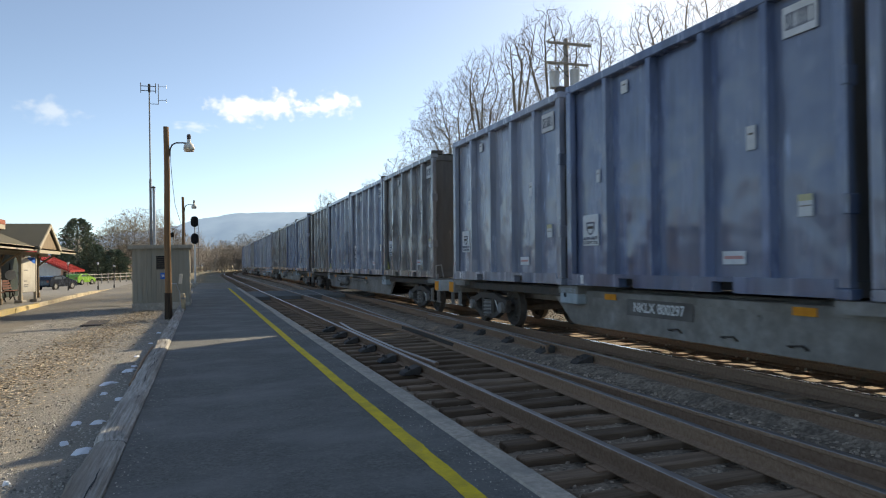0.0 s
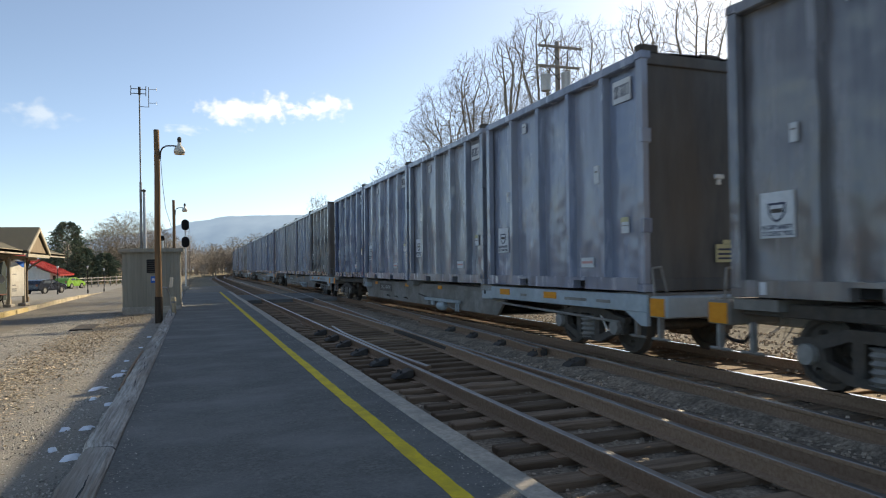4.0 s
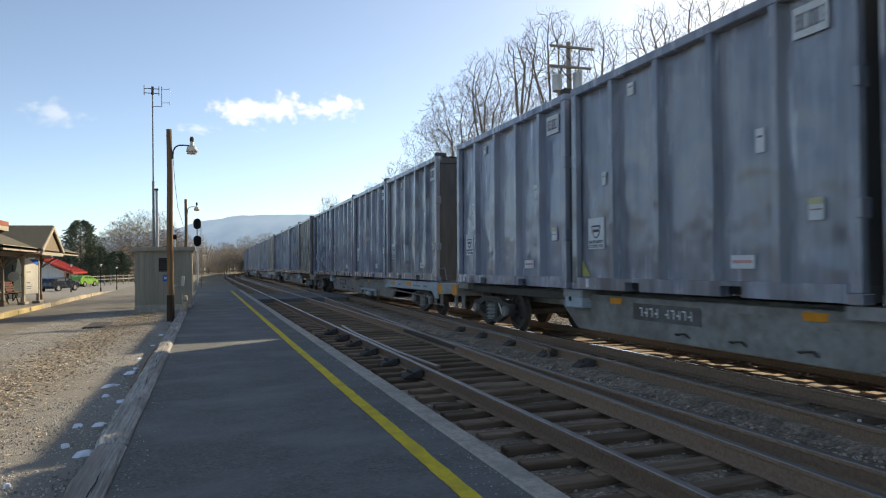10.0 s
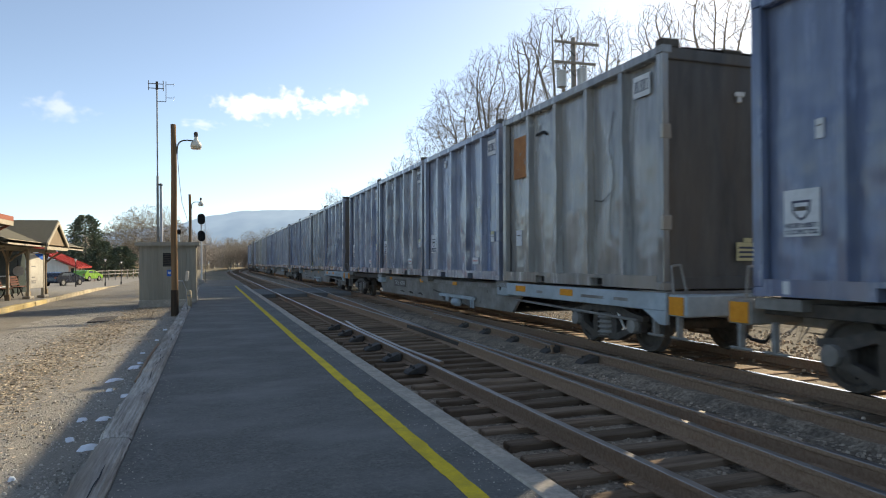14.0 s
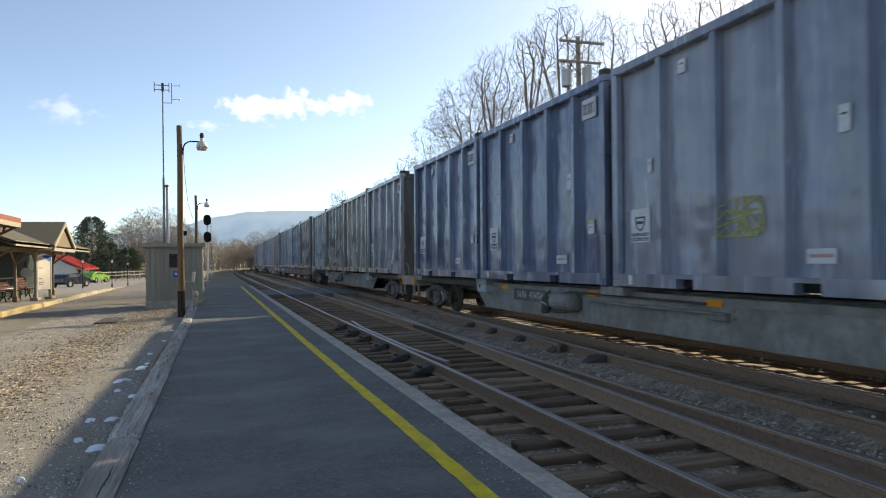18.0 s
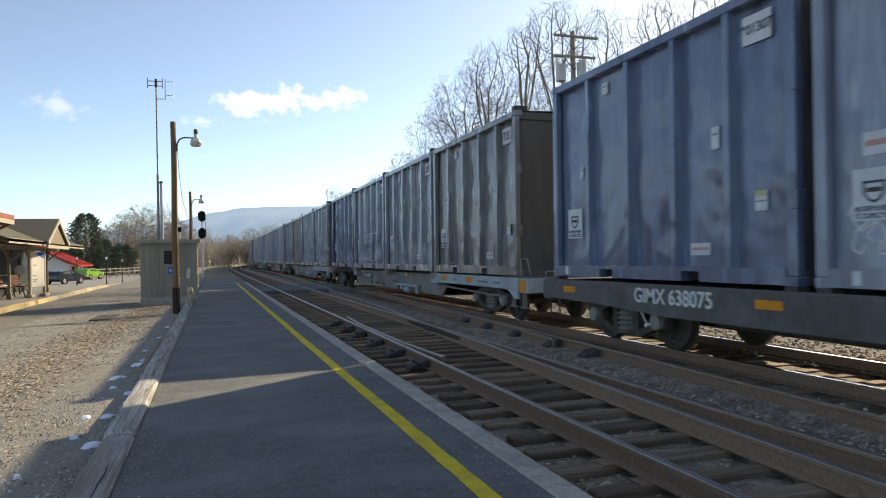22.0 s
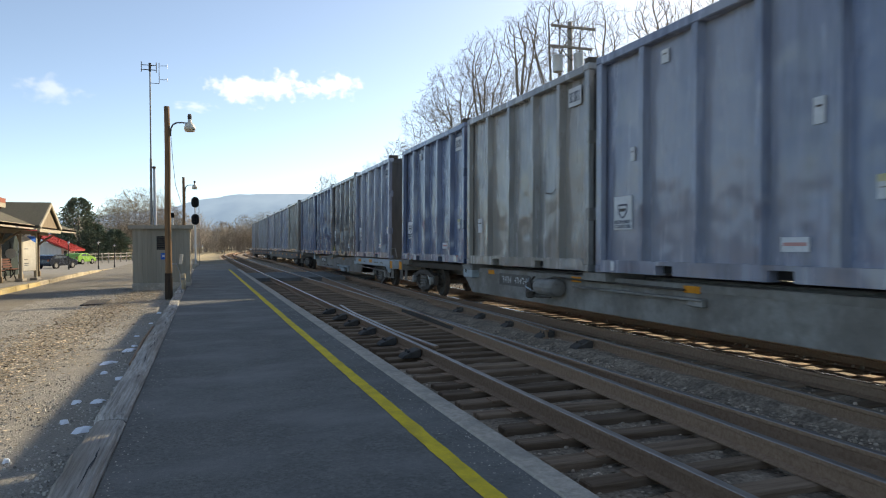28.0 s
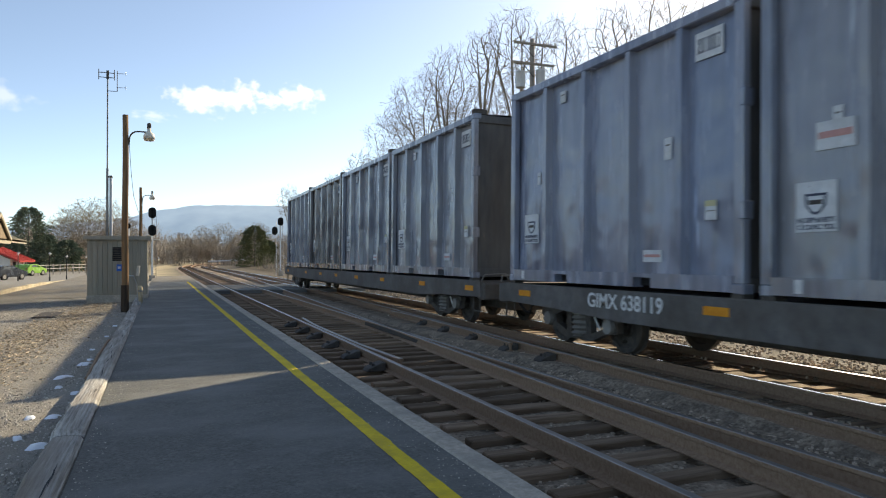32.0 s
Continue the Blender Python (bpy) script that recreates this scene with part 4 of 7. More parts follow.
        prism(b, [(-12.05, DECK - 0.3), (-11.5, DECK - 0.3), (-11.9, DECK - 0.5), (-12.05, DECK - 0.5)], "x", -1.25, -1.19)
        part("gusset", b, STEEL_PALE, c)
        b = bmesh.new()
        pipe(b, [(-1.15, -6.6, 0.62), (-1.15, -11.2, 0.52)], 0.025)
        part("brake_rod", b, STEEL_GREY, c)
    else:
        b = bmesh.new()
        box(b, -1.08, -1.0, -12.05, -6.36, DECK - 0.22, DECK - 0.06, 0.012)
        part("side_sill", b, STEEL_DARK, c)
    b = bmesh.new()
    box(b, -1.08, -1.0, 6.36, 12.05, DECK - 0.22, DECK - 0.06, 0.012)
    part("side_sill", b, STEEL_DARK, c)
    return c


def deck_car(label):
    """A long flat car with a straight side sill all along."""
    c = thing("flat_car", pose(0, 0, 0), label, "railway car", "cars of the train")
    b = bmesh.new()
    box(b, -1.27, 1.27, -12.35, 12.35, DECK - 0.10, DECK - 0.012)
    part("deck", b, FLAT_BROWN, c)
    for sgn in (-1, 1):
        b = bmesh.new()
        prism(b, [(-12.45, DECK - 0.03), (12.45, DECK - 0.03), (12.45, DECK - 0.36), (10.4, DECK - 0.40), (8.6, DECK - 0.48), (-8.6, DECK - 0.48), (-10.4, DECK - 0.40), (-12.45, DECK - 0.36)], "x", *sorted((sgn * 1.29, sgn * 1.2)))
        part("side_sill", b, FLAT_BROWN, c, "dark grey-brown side sill")
    for j in range(4):
        for sx in (-1, 1):
            for sy in (-1, 1):
                y = 12.03 - HL - (CONT_PITCH + 0.047) * j + sy * (HL - 0.1)
                b = bmesh.new()
                box(b, sx * (HW - 0.1) - 0.09, sx * (HW - 0.1) + 0.09, y - 0.09, y + 0.09, DECK - 0.013, DECK + 0.038)
                part("load_pad", b, STEEL_DARK, c)
    b = bmesh.new()
    box(b, -0.4, 0.4, -12.3, 12.3, 0.35, DECK - 0.11, 0.02)
    part("centre_sill", b, STEEL_DARK, c)
    for y in (-11.9, -8.94, -5.44, -2.38, 0.6, 3.4, 6.6, 11.4):
        plate(c, y - 0.21, y + 0.21, DECK - 0.24, DECK - 0.13, -1.294, ORANGE, "yellow reflective strip")
    for sgn in (-1, 1):
        b = bmesh.new()
        box(b, -1.24, 1.24, *sorted((sgn * 12.2, sgn * 12.55)), DECK - 0.42, DECK - 0.06, 0.03)
        part("end_sill", b, FLAT_BROWN, c)
        coupler(c, sgn * 12.5, sgn)
        b = bmesh.new()
        pipe(b, [(-1.2, sgn * 12.3, DECK - 0.35), (-1.2, sgn * 12.3, 0.34), (-1.2, sgn * 11.95, 0.34), (-1.2, sgn * 11.95, DECK - 0.35)], 0.02)
        part("step_iron", b, STEEL_DARK, c)
        b = bmesh.new()
        pipe(b, [(-1.25, sgn * 12.45, DECK), (-1.2, sgn * 12.5, DECK + 0.12), (-0.7, sgn * 12.5, DECK + 0.14), (-0.6, sgn * 12.45, DECK)], 0.016)
        part("grab_iron", b, STEEL_GREY, c)
        truck(c, sgn * 9.9)
    b = bmesh.new()
    tube(b, (-0.8, -3, 0.55), (-0.8, -1.6, 0.55), 0.16, 0.16, 12)
    part("air_reservoir", b, STEEL_DARK, c)
    return c


CARS = {"sill": spine_car(True, "grey spine flat car with a pale blue end sill"),
        "plain": spine_car(False, "grey spine flat car with dark open ends"),
        "deck": deck_car("dark grey-brown flat car with yellow reflective strips")}
SILL_CARS = (0, 3, 4, 5, 6, 7, 9, 10, 14, 15, 18)
NUMBERS = {0: "NKLX 800297", 1: "NKLX 800", 12: "NKLX 800437", 13: "GIMX 638075", 14: "NKLX 800354", 18: "NKLX 800085", 19: "GIMX 638119"}
PANEL_AT = {12: 5.2, 14: 4.06}
LOADS = {0: (0, 1, 0, 2), 1: (3, 0, 0, 3), 2: (3, 3, 1, 0), 3: (1, 0, 2, 0), 4: (0, 2, 0, 3), 5: (1, 0, 0, 1), 6: (0, 2, 3, 0), 7: (1, 0, 0, 2), 8: (1, 0, 1, 3), 9: (0, 2, 0, 4),
         10: (1, 0, 2, 0), 11: (1, 1, 0, 0), 12: (0, 3, 4, 2), 13: (1, 0, 1, 3), 14: (1, 0, 2, 3), 15: (1, 3, 0, 0), 16: (0, 2, 1, 0), 17: (1, 4, 0, 1), 18: (1, 1, 3, 0), 19: (0, 2, 0, 4), 20: (2, 3, 2, 2)}
lot = random.Random(7)
TRAIN = []              # (object, car number, place on the car)
for k in range(0, 21):
    kind = "deck" if k in (13, 19, 20) else "sill" if k in SILL_CARS else "plain"
    car = copy_thing(CARS[kind], car_pose(k, 0))
    TRAIN.append((car, k, Matrix()))
    at = PANEL_AT.get(k, 3.62)
    if kind != "deck":
        plate(car, at - 0.8, at + 0.8, 0.58, 0.84, -1.035, FLAT_BROWN, "dark stencil panel", "panel")
    if k in NUMBERS:
        spot = (-1.30, 8.45, DECK - 0.20) if kind == "deck" else (-1.045, at, 0.71)
        words("lettering", NUMBERS[k], 0.31 if kind == "deck" else 0.21, LETTER, car, pose(*spot, 90, 0, -90), "white stencilled lettering", 0.02)
    elif kind != "deck":
        b = bmesh.new()
        for q in range(10):
            if q != 4:
                y = at + 0.63 - q * 0.13
                box(b, -1.046, -1.044, y - 0.085, y - 0.065, 0.64, 0.78)
                box(b, -1.046, -1.044, y - 0.064, y - 0.01, 0.69 if q % 2 else 0.755, 0.715 if q % 2 else 0.78)
        tagged(part("lettering", b, LETTER, car, "worn white stencilled marks"), kind="stuff")
    for j in range(4):
        pick = LOADS[k][j] if k in LOADS else lot.choice((0, 0, 0, 1, 2, 2, 3))
        off = pose(0, 12.03 - HL - (CONT_PITCH + 0.047) * j, DECK + (0.04 if kind == "deck" else 0.0))
        TRAIN.append((copy_thing(KINDS[pick], car_pose(k, 0) @ off), k, off))


POSTS = (1.66, 0.46, -0.70, -1.80)


def on_side(pts):
    """The same line laid on the panels and over the posts: (along, up) pairs."""
    out = []
    for (y0, z0), (y1, z1) in zip(pts, pts[1:]):
        k = max(1, int(math.hypot(y1 - y0, z1 - z0) / 0.025))
        for i in range(k):
            y, z = y0 + (y1 - y0) * i / k, z0 + (z1 - z0) * i / k
            over = min(abs(y - p) for p in POSTS)
            out.append((-HW - 0.001 if over < 0.06 else -HW + RECESS - 0.014 - 0.13 * max(0.0, 1 - (over - 0.06) / 0.035), y, z))
    return out


def scrawl(c, y0, z0, w, h, seed, n, m=LETTER, label="looping white spray-paint strokes"):
    """Loose looping strokes of spray paint on a container's side."""
    r = random.Random(seed)
    for i in range(n):
        b = bmesh.new()
        cy = y0 + w * (0.5 - (i + 0.5) / n)
        pts = [(cy + w / n * r.uniform(-1.5, 1.5), z0 + h * r.uniform(-0.5, 0.5))]
        a = r.uniform(0, 6.283)
        for q in range(6):
            a += r.uniform(0.7, 1.7) * (1 if i % 2 else -1)
            l = h * r.uniform(0.25, 0.6)
            pts.append((min(max(pts[-1][0] + l * math.cos(a), y0 - w / 2), y0 + w / 2), min(max(pts[-1][1] + l * math.sin(a), z0 - h / 2), z0 + h / 2)))
        strand(b, on_side(pts), 0.011, 4)
        part("scrawl", b, m, c, label)


SIDE_X = -HW + RECESS - 0.03
CHALK = mat("chalky_paint", (0.60, 0.60, 0.58), (0.74, 0.74, 0.72), 0.8, scale=9, bump=0.1, spots=(0.34, 0.35, 0.38), spot_at=0.6, spot_scale=7)
RUST_PATCH = mat("rusty_patch", (0.30, 0.13, 0.06), (0.42, 0.20, 0.09), 0.85, scale=6, bump=0.3, bscale=30, spots=(0.28, 0.22, 0.18), spot_at=0.62, spot_scale=5)
DECAL = mat("yellow_green_decal", (0.36, 0.34, 0.12), (0.46, 0.43, 0.17), 0.6, scale=10, bump=0)


def outline_marks(c, y0, z0, w, h):
    """Big hollow spray-painted shapes: a zigzag, a ring and a hook."""
    shapes = [[(0.0, 0.1), (0.08, 1.0), (0.2, 0.3), (0.3, 0.95), (0.33, 0.2), (0.27, 0.0), (0.2, 0.18), (0.1, 0.0), (0.0, 0.1)],
              [(0.5 + 0.14 * math.cos(a), 0.5 + 0.46 * math.sin(a)) for a in [0.45 * q for q in range(15)]],
              [(0.5 + 0.05 * math.cos(a), 0.56 + 0.16 * math.sin(a)) for a in [0.7 * q for q in range(10)]],
              [(0.7, 0.0), (0.71, 0.95), (0.86, 1.0), (0.95, 0.75), (0.82, 0.5), (1.0, 0.05), (0.9, 0.0), (0.8, 0.32), (0.78, 0.0), (0.7, 0.0)]]
    for pts in shapes:
        b = bmesh.new()
        strand(b, on_side([(y0 - u * w, z0 + v * h) for u, v in pts]), 0.016, 4)
        part("scrawl", b, CHALK, c, "hollow white spray-paint outline")


def drip(c, y0, seed):
    """A ragged run of white paint down the rear of the side."""
    r = random.Random(seed)
    b = bmesh.new()
    prev = None
    for q in range(60):
        z = 3.44 - q * 0.053
        w = 0.40 + 0.16 * noise.noise((z * 1.7, seed, 1)) + 0.12 * noise.noise((z * 7, seed, 2)) + 0.05 * r.uniform(-1, 1) - 0.14 * q / 60
        e = y0 + 0.07 * noise.noise((z * 1.2, seed, 4)) - 0.0022 * q
        pair = [b.verts.new((SIDE_X - 0.014, e - w / 2, z)), b.verts.new((SIDE_X - 0.014, e + w / 2, z))]
        if prev:
            b.faces.new((prev[0], prev[1], pair[1], pair[0]))
        prev = pair
    part("paint_run", b, CHALK, c, "ragged run of spilt white paint")


def crack(c, y0, seed):
    """A dark torn seam that wanders down the side."""
    r = random.Random(seed)
    b = bmesh.new()
    y, pts = y0, []
    for q in range(9):
        pts.append((SIDE_X + 0.004, y, 2.95 - q * 0.27))
        y += r.uniform(-0.09, 0.09)
    strand(b, pts, 0.011, 4)
    strand(b, [pts[5], (SIDE_X + 0.004, pts[5][1] + 0.3, pts[5][2] - 0.14), (SIDE_X + 0.004, pts[5][1] + 0.55, pts[5][2] - 0.1)], 0.010, 4)
    part("torn_seam", b, STEEL_DARK, c, "dark torn seam")


PLATE_NUMBERS = {(7, 0): "901355", (8, 1): "900815", (10, 1): "900938", (2, 2): "900177", (4, 2): "900030", (7, 2): "900323", (10, 0): "901063", (15, 0): "901321", (13, 2): "900665", (13, 0): "901307", (15, 1): "ETSU\n4364"}
DECALS = ((1, 1), (1, 3), (6, 1), (6, 2), (8, 3), (10, 2), (12, 1), (13, 3), (15, 1), (18, 2), (19, 2))
for ob, k, off in TRAIN:
    j = round((12.03 - HL - off.translation.y) / CONT_PITCH)
    if off.translation.z < 0.5:
        continue
    if (k, j) == (14, 1):
        outline_marks(ob, 2.2, 0.34, 3.9, 1.15)
    elif (k, j) == (12, 0):
        scrawl(ob, -1.6, 0.85, 1.5, 0.6, 5, 9)
        scrawl(ob, 1.5, 0.75, 0.4, 0.45, 8, 4)
    elif (k, j) == (13, 1):
        scrawl(ob, 2.1, 0.62, 0.9, 0.5, 6, 6)
        outline_marks(ob, 0.6, 0.4, 1.3, 0.8)
        placard(ob, 2.2, 1.5, 0.4, 0.24, "notice")
    elif (k, j) == (19, 1):
        crack(ob, -1.55, 20)
        placard(ob, 2.05, 1.72, 0.46, 0.3, "notice")
    elif (k, j) == (4, 3):
        drip(ob, -2.36, 3)
    elif (k, j) == (9, 3):
        b = bmesh.new()
        box(b, SIDE_X - 0.004, SIDE_X + 0.01, 1.84, 2.55, 2.25, 3.15, 0.004)
        part("patch", b, RUST_PATCH, ob, "rusty orange repair patch")
        crack(ob, -1.45, 2)
        b = bmesh.new()
        strand(b, [(SIDE_X, 1.45, 3.05), (SIDE_X, 1.1, 3.06), (SIDE_X, 0.95, 2.98)], 0.03, 4)
        part("tear", b, BLACK, ob, "dark torn slot")
    elif (k, j) == (11, 2):
        scrawl(ob, 0.05, 0.98, 0.7, 0.5, 12, 9, DECAL, "faded yellow spray-paint strokes")
    elif (k, j) in ((12, 2), (17, 1), (19, 3)):
        crack(ob, -1.55, k + j)
    if (k, j) in DECALS:
        b = bmesh.new()
        prism(b, [(2.74, 0.24), (2.48, 0.24), (2.74, 0.50)], "x", SIDE_X - 0.004, SIDE_X + 0.02)
        part("corner_decal", b, DECAL, ob, "yellow-green corner triangle")
    if (k, j) in PLATE_NUMBERS:
        for old in [o for o in ob.children_recursive if o.name.startswith("print") and o.parent.name.startswith("placard") and abs(o.parent.data.vertices[0].co.z - 3.0) < 0.01]:
            bpy.data.objects.remove(old)
        body = PLATE_NUMBERS[k, j]
        words("lettering", body, 0.17 if len(body) < 7 else 0.16, INK, ob, pose(-HW + RECESS - 0.0325, -2.24, 3.18, 90, 0, -90), "dark stencilled plate number", 0.03)
for proto in KINDS + list(CARS.values()):
    for o in (*proto.children_recursive, proto):
        bpy.data.objects.remove(o)


def motions():
    """The train rolls by at an even speed; its wheels turn while they are near."""
    times = [0.5 * i for i in range(65)]
    for ob, k, off in TRAIN:
        bend = rear_s(k, 0) > BEND_Y - 30
        rows = times if bend else range(0, 33, 2)
        walk(ob, [(t, car_pose(k, t) @ off) for t in rows])
        for w in ob.children_recursive:
            if w.name.startswith("wheelset"):
                near = 0.424 + 1.6655 * k
                f0, f1 = max(0, round((near - 1.9) * FPS)), min(960, round((near + 1.4) * FPS))
                if f1 <= f0:
                    continue
                place = w.matrix_basis.translation.copy()
                turn = math.degrees(SPEED / WHEEL_R) / FPS
                keys = sorted({0, *range(f0, f1 + 1), 960})
                walk(w, [(f / FPS, pose(*place, turn * (min(max(f, f0), f1) - f0), 0, 0)) for f in keys])


# ---- things beside the platform ----
SIDING = mat("tan_board_siding", (0.31, 0.28, 0.22), (0.39, 0.355, 0.28), 0.85, scale=10, stretch=(1, 1, 0.08), bump=0.4, bscale=24, big=0.4, big_c=(0.22, 0.2, 0.16))
TRIM_TAN = mat("tan_trim", (0.36, 0.31, 0.23), (0.46, 0.40, 0.30), 0.8, scale=8, stretch=(1, 1, 0.2), bump=0.2, bscale=30)
UTILITY = mat("silvered_pole_wood", (0.26, 0.215, 0.17), (0.40, 0.34, 0.27), 0.9, scale=10, stretch=(1, 1, 0.06), bump=0.4)
POST_BROWN = mat("brown_post_paint", (0.20, 0.15, 0.095), (0.29, 0.22, 0.145), 0.8, scale=8, stretch=(1, 1, 0.2), bump=0.2)
POLE_WOOD = mat("brown_pole_wood", (0.16, 0.09, 0.045), (0.30, 0.185, 0.10), 0.9, scale=14, stretch=(1, 1, 0.05), bump=0.7, bscale=22, big=0.5, big_c=(0.10, 0.065, 0.04))
BUTT = mat("dark_base_wood", (0.03, 0.022, 0.016), (0.075, 0.055, 0.04), 0.85, scale=14, stretch=(1, 1, 0.1), bump=0.6, bscale=22)
GALV = mat("galvanised_steel", (0.42, 0.43, 0.44), (0.56, 0.57, 0.58), 0.45, metal=0.7, scale=20, bump=0.1, bscale=60)
ENAMEL = mat("white_enamel", (0.60, 0.55, 0.46), (0.72, 0.67, 0.57), 0.4, scale=10, bump=0.05, big=0.4, big_c=(0.5, 0.42, 0.32))
LENS_GLASS = mat("milky_lens", (0.55, 0.42, 0.28), (0.7, 0.56, 0.4), 0.25, scale=6, bump=0)
BLUE_SIGN = mat("blue_sign", (0.03, 0.12, 0.45), (0.05, 0.17, 0.55), 0.5, scale=10, bump=0)
SHINGLE = mat("olive_shingle", (0.10, 0.092, 0.065), (0.17, 0.155, 0.115), 0.9, scale=20, stretch=(1, 1, 1), bump=0.6, bscale=30, big=0.5, big_c=(0.13, 0.115, 0.09))
BRICK_RED = mat("red_brown_trim", (0.26, 0.09, 0.06), (0.36, 0.14, 0.09), 0.8, scale=10, bump=0.2)
# near-black for the shaded interior under the canopy, and the house door
DARK_WALL = mat("shade_wall_and_door", (0.02, 0.028, 0.024), (0.045, 0.055, 0.047), 0.7, scale=8, stretch=(1, 1, 0.1), bump=0.3)
PAVING = mat("station_paving", (0.24, 0.225, 0.20), (0.34, 0.32, 0.285), 0.9, scale=14, bump=0.3, bscale=50, big=0.5, big_c=(0.22, 0.2, 0.18))
KERB_TAN = mat("tan_kerb_stone", (0.42, 0.34, 0.22), (0.58, 0.48, 0.33), 0.85, scale=9, bump=0.5, bscale=30, big=0.5, big_c=(0.30, 0.25, 0.18), rnd=0.15)
KERB_YELLOW = mat("worn_yellow_kerb", (0.50, 0.37, 0.15), (0.62, 0.48, 0.24), 0.8, scale=9, bump=0.4, bscale=30, big=0.6, big_c=(0.42, 0.34, 0.22))
WHITE_WALL = mat("white_boards", (0.62, 0.60, 0.55), (0.74, 0.72, 0.66), 0.8, scale=5, stretch=(1, 1, 0.2), bump=0.2)
RED_ROOF = mat("red_metal_roof", (0.36, 0.045, 0.04), (0.46, 0.07, 0.055), 0.5, scale=5, bump=0.1)
NAVY = mat("navy_car_paint", (0.014, 0.018, 0.028), (0.022, 0.027, 0.04), 0.25, scale=3, bump=0, spec=0.6)
GREEN = mat("lime_car_paint", (0.19, 0.36, 0.05), (0.24, 0.42, 0.07), 0.25, scale=3, bump=0, spec=0.5)
RUBBER = mat("tyre_rubber", (0.015, 0.015, 0.016), (0.03, 0.03, 0.03), 0.85, scale=20, bump=0.2)
GLASS_DARK = mat("tinted_glass", (0.07, 0.085, 0.10), (0.11, 0.13, 0.15), 0.06, scale=2, bump=0, spec=1.0)
BENCH_RED = mat("bench_slats", (0.11, 0.05, 0.035), (0.18, 0.085, 0.06), 0.7, scale=12, stretch=(1, 0.1, 1), bump=0.2)
IRON = mat("black_iron", (0.02, 0.02, 0.02), (0.045, 0.045, 0.045), 0.6, scale=10, bump=0.2)


def shed():
    c = thing("equipment_shed", pose(0, 0, 0), "small tan board-sided shed on a concrete base", "shed")
    x0, x1, y0, y1, z0, z1 = -2.38, -0.50, 26.5, 28.9, 0.14, 2.12
    b = bmesh.new()
    box(b, x0 - 0.03, x1 + 0.03, y0 - 0.03, y1 + 0.03, -0.35, z0, 0.015)
    part("base", b, CONCRETE, c)
    b = bmesh.new()
    box(b, x0 + 0.02, x1 - 0.02, y0 + 0.02, y1 - 0.02, z0, z1)
    part("core", b, SIDING, c)
    first = None
    k = round((x1 - x0) / 0.156)
    w = (x1 - x0) / k
    for i in range(k):
        if first is None:
            b = bmesh.new()
            box(b, 0.003, w - 0.003, -0.008, 0.018, z0, z1, 0.003)
            first = part("board", b, SIDING, c)
            first.matrix_basis = pose(x0 + i * w, y0, 0)
        else:
            shared("board", first, c, pose(x0 + i * w, y0, 0))
    k2 = round((y1 - y0) / 0.16)
    for i in range(k2):
        shared("board", first, c, pose(x1, y0 + (i + 0.02) * (y1 - y0) / k2, 0, 0, 0, 90))
        shared("board", first, c, pose(x0, y0 + (i + 1) * (y1 - y0) / k2, 0, 0, 0, -90))
    b = bmesh.new()
    box(b, x0 - 0.12, x1 + 0.12, y0 - 0.14, y1 + 0.14, z1, z1 + 0.05)
    part("roof", b, STEEL_GREY, c)
    for a in ((x0 - 0.13, x1 + 0.13, y0 - 0.16, y0 - 0.135), (x1 + 0.105, x1 + 0.13, y0 - 0.134, y1 + 0.15), (x0 - 0.13, x0 - 0.105, y0 - 0.134, y1 + 0.15)):
        b = bmesh.new()
        box(b, *a, z1 - 0.06, z1 + 0.07)
        part("fascia", b, SIDING, c)
    vent = bmesh.new()
    box(vent, -1.60, -1.22, y0 - 0.022, y0 - 0.014, 1.32, 1.80)
    v = part("vent", vent, BLACK, c, "dark louvred vent")
    for i in range(6):
        q = bmesh.new()
        box(q, -1.59, -1.23, y0 - 0.05, y0 - 0.024, 1.345 + i * 0.075, 1.385 + i * 0.075, m=None)
        part("slat", q, STEEL_DARK, v)
    q = bmesh.new()
    box(q, -1.47, -1.30, y0 - 0.03, y0 - 0.013, 0.97, 1.20, 0.004)
    part("sign", q, BLUE_SIGN, c, "small blue sign")
    q = bmesh.new()
    box(q, -1.43, -1.34, y0 - 0.034, y0 - 0.03, 1.05, 1.13)
    part("sign_mark", q, WHITE, c)
    return c


shed()


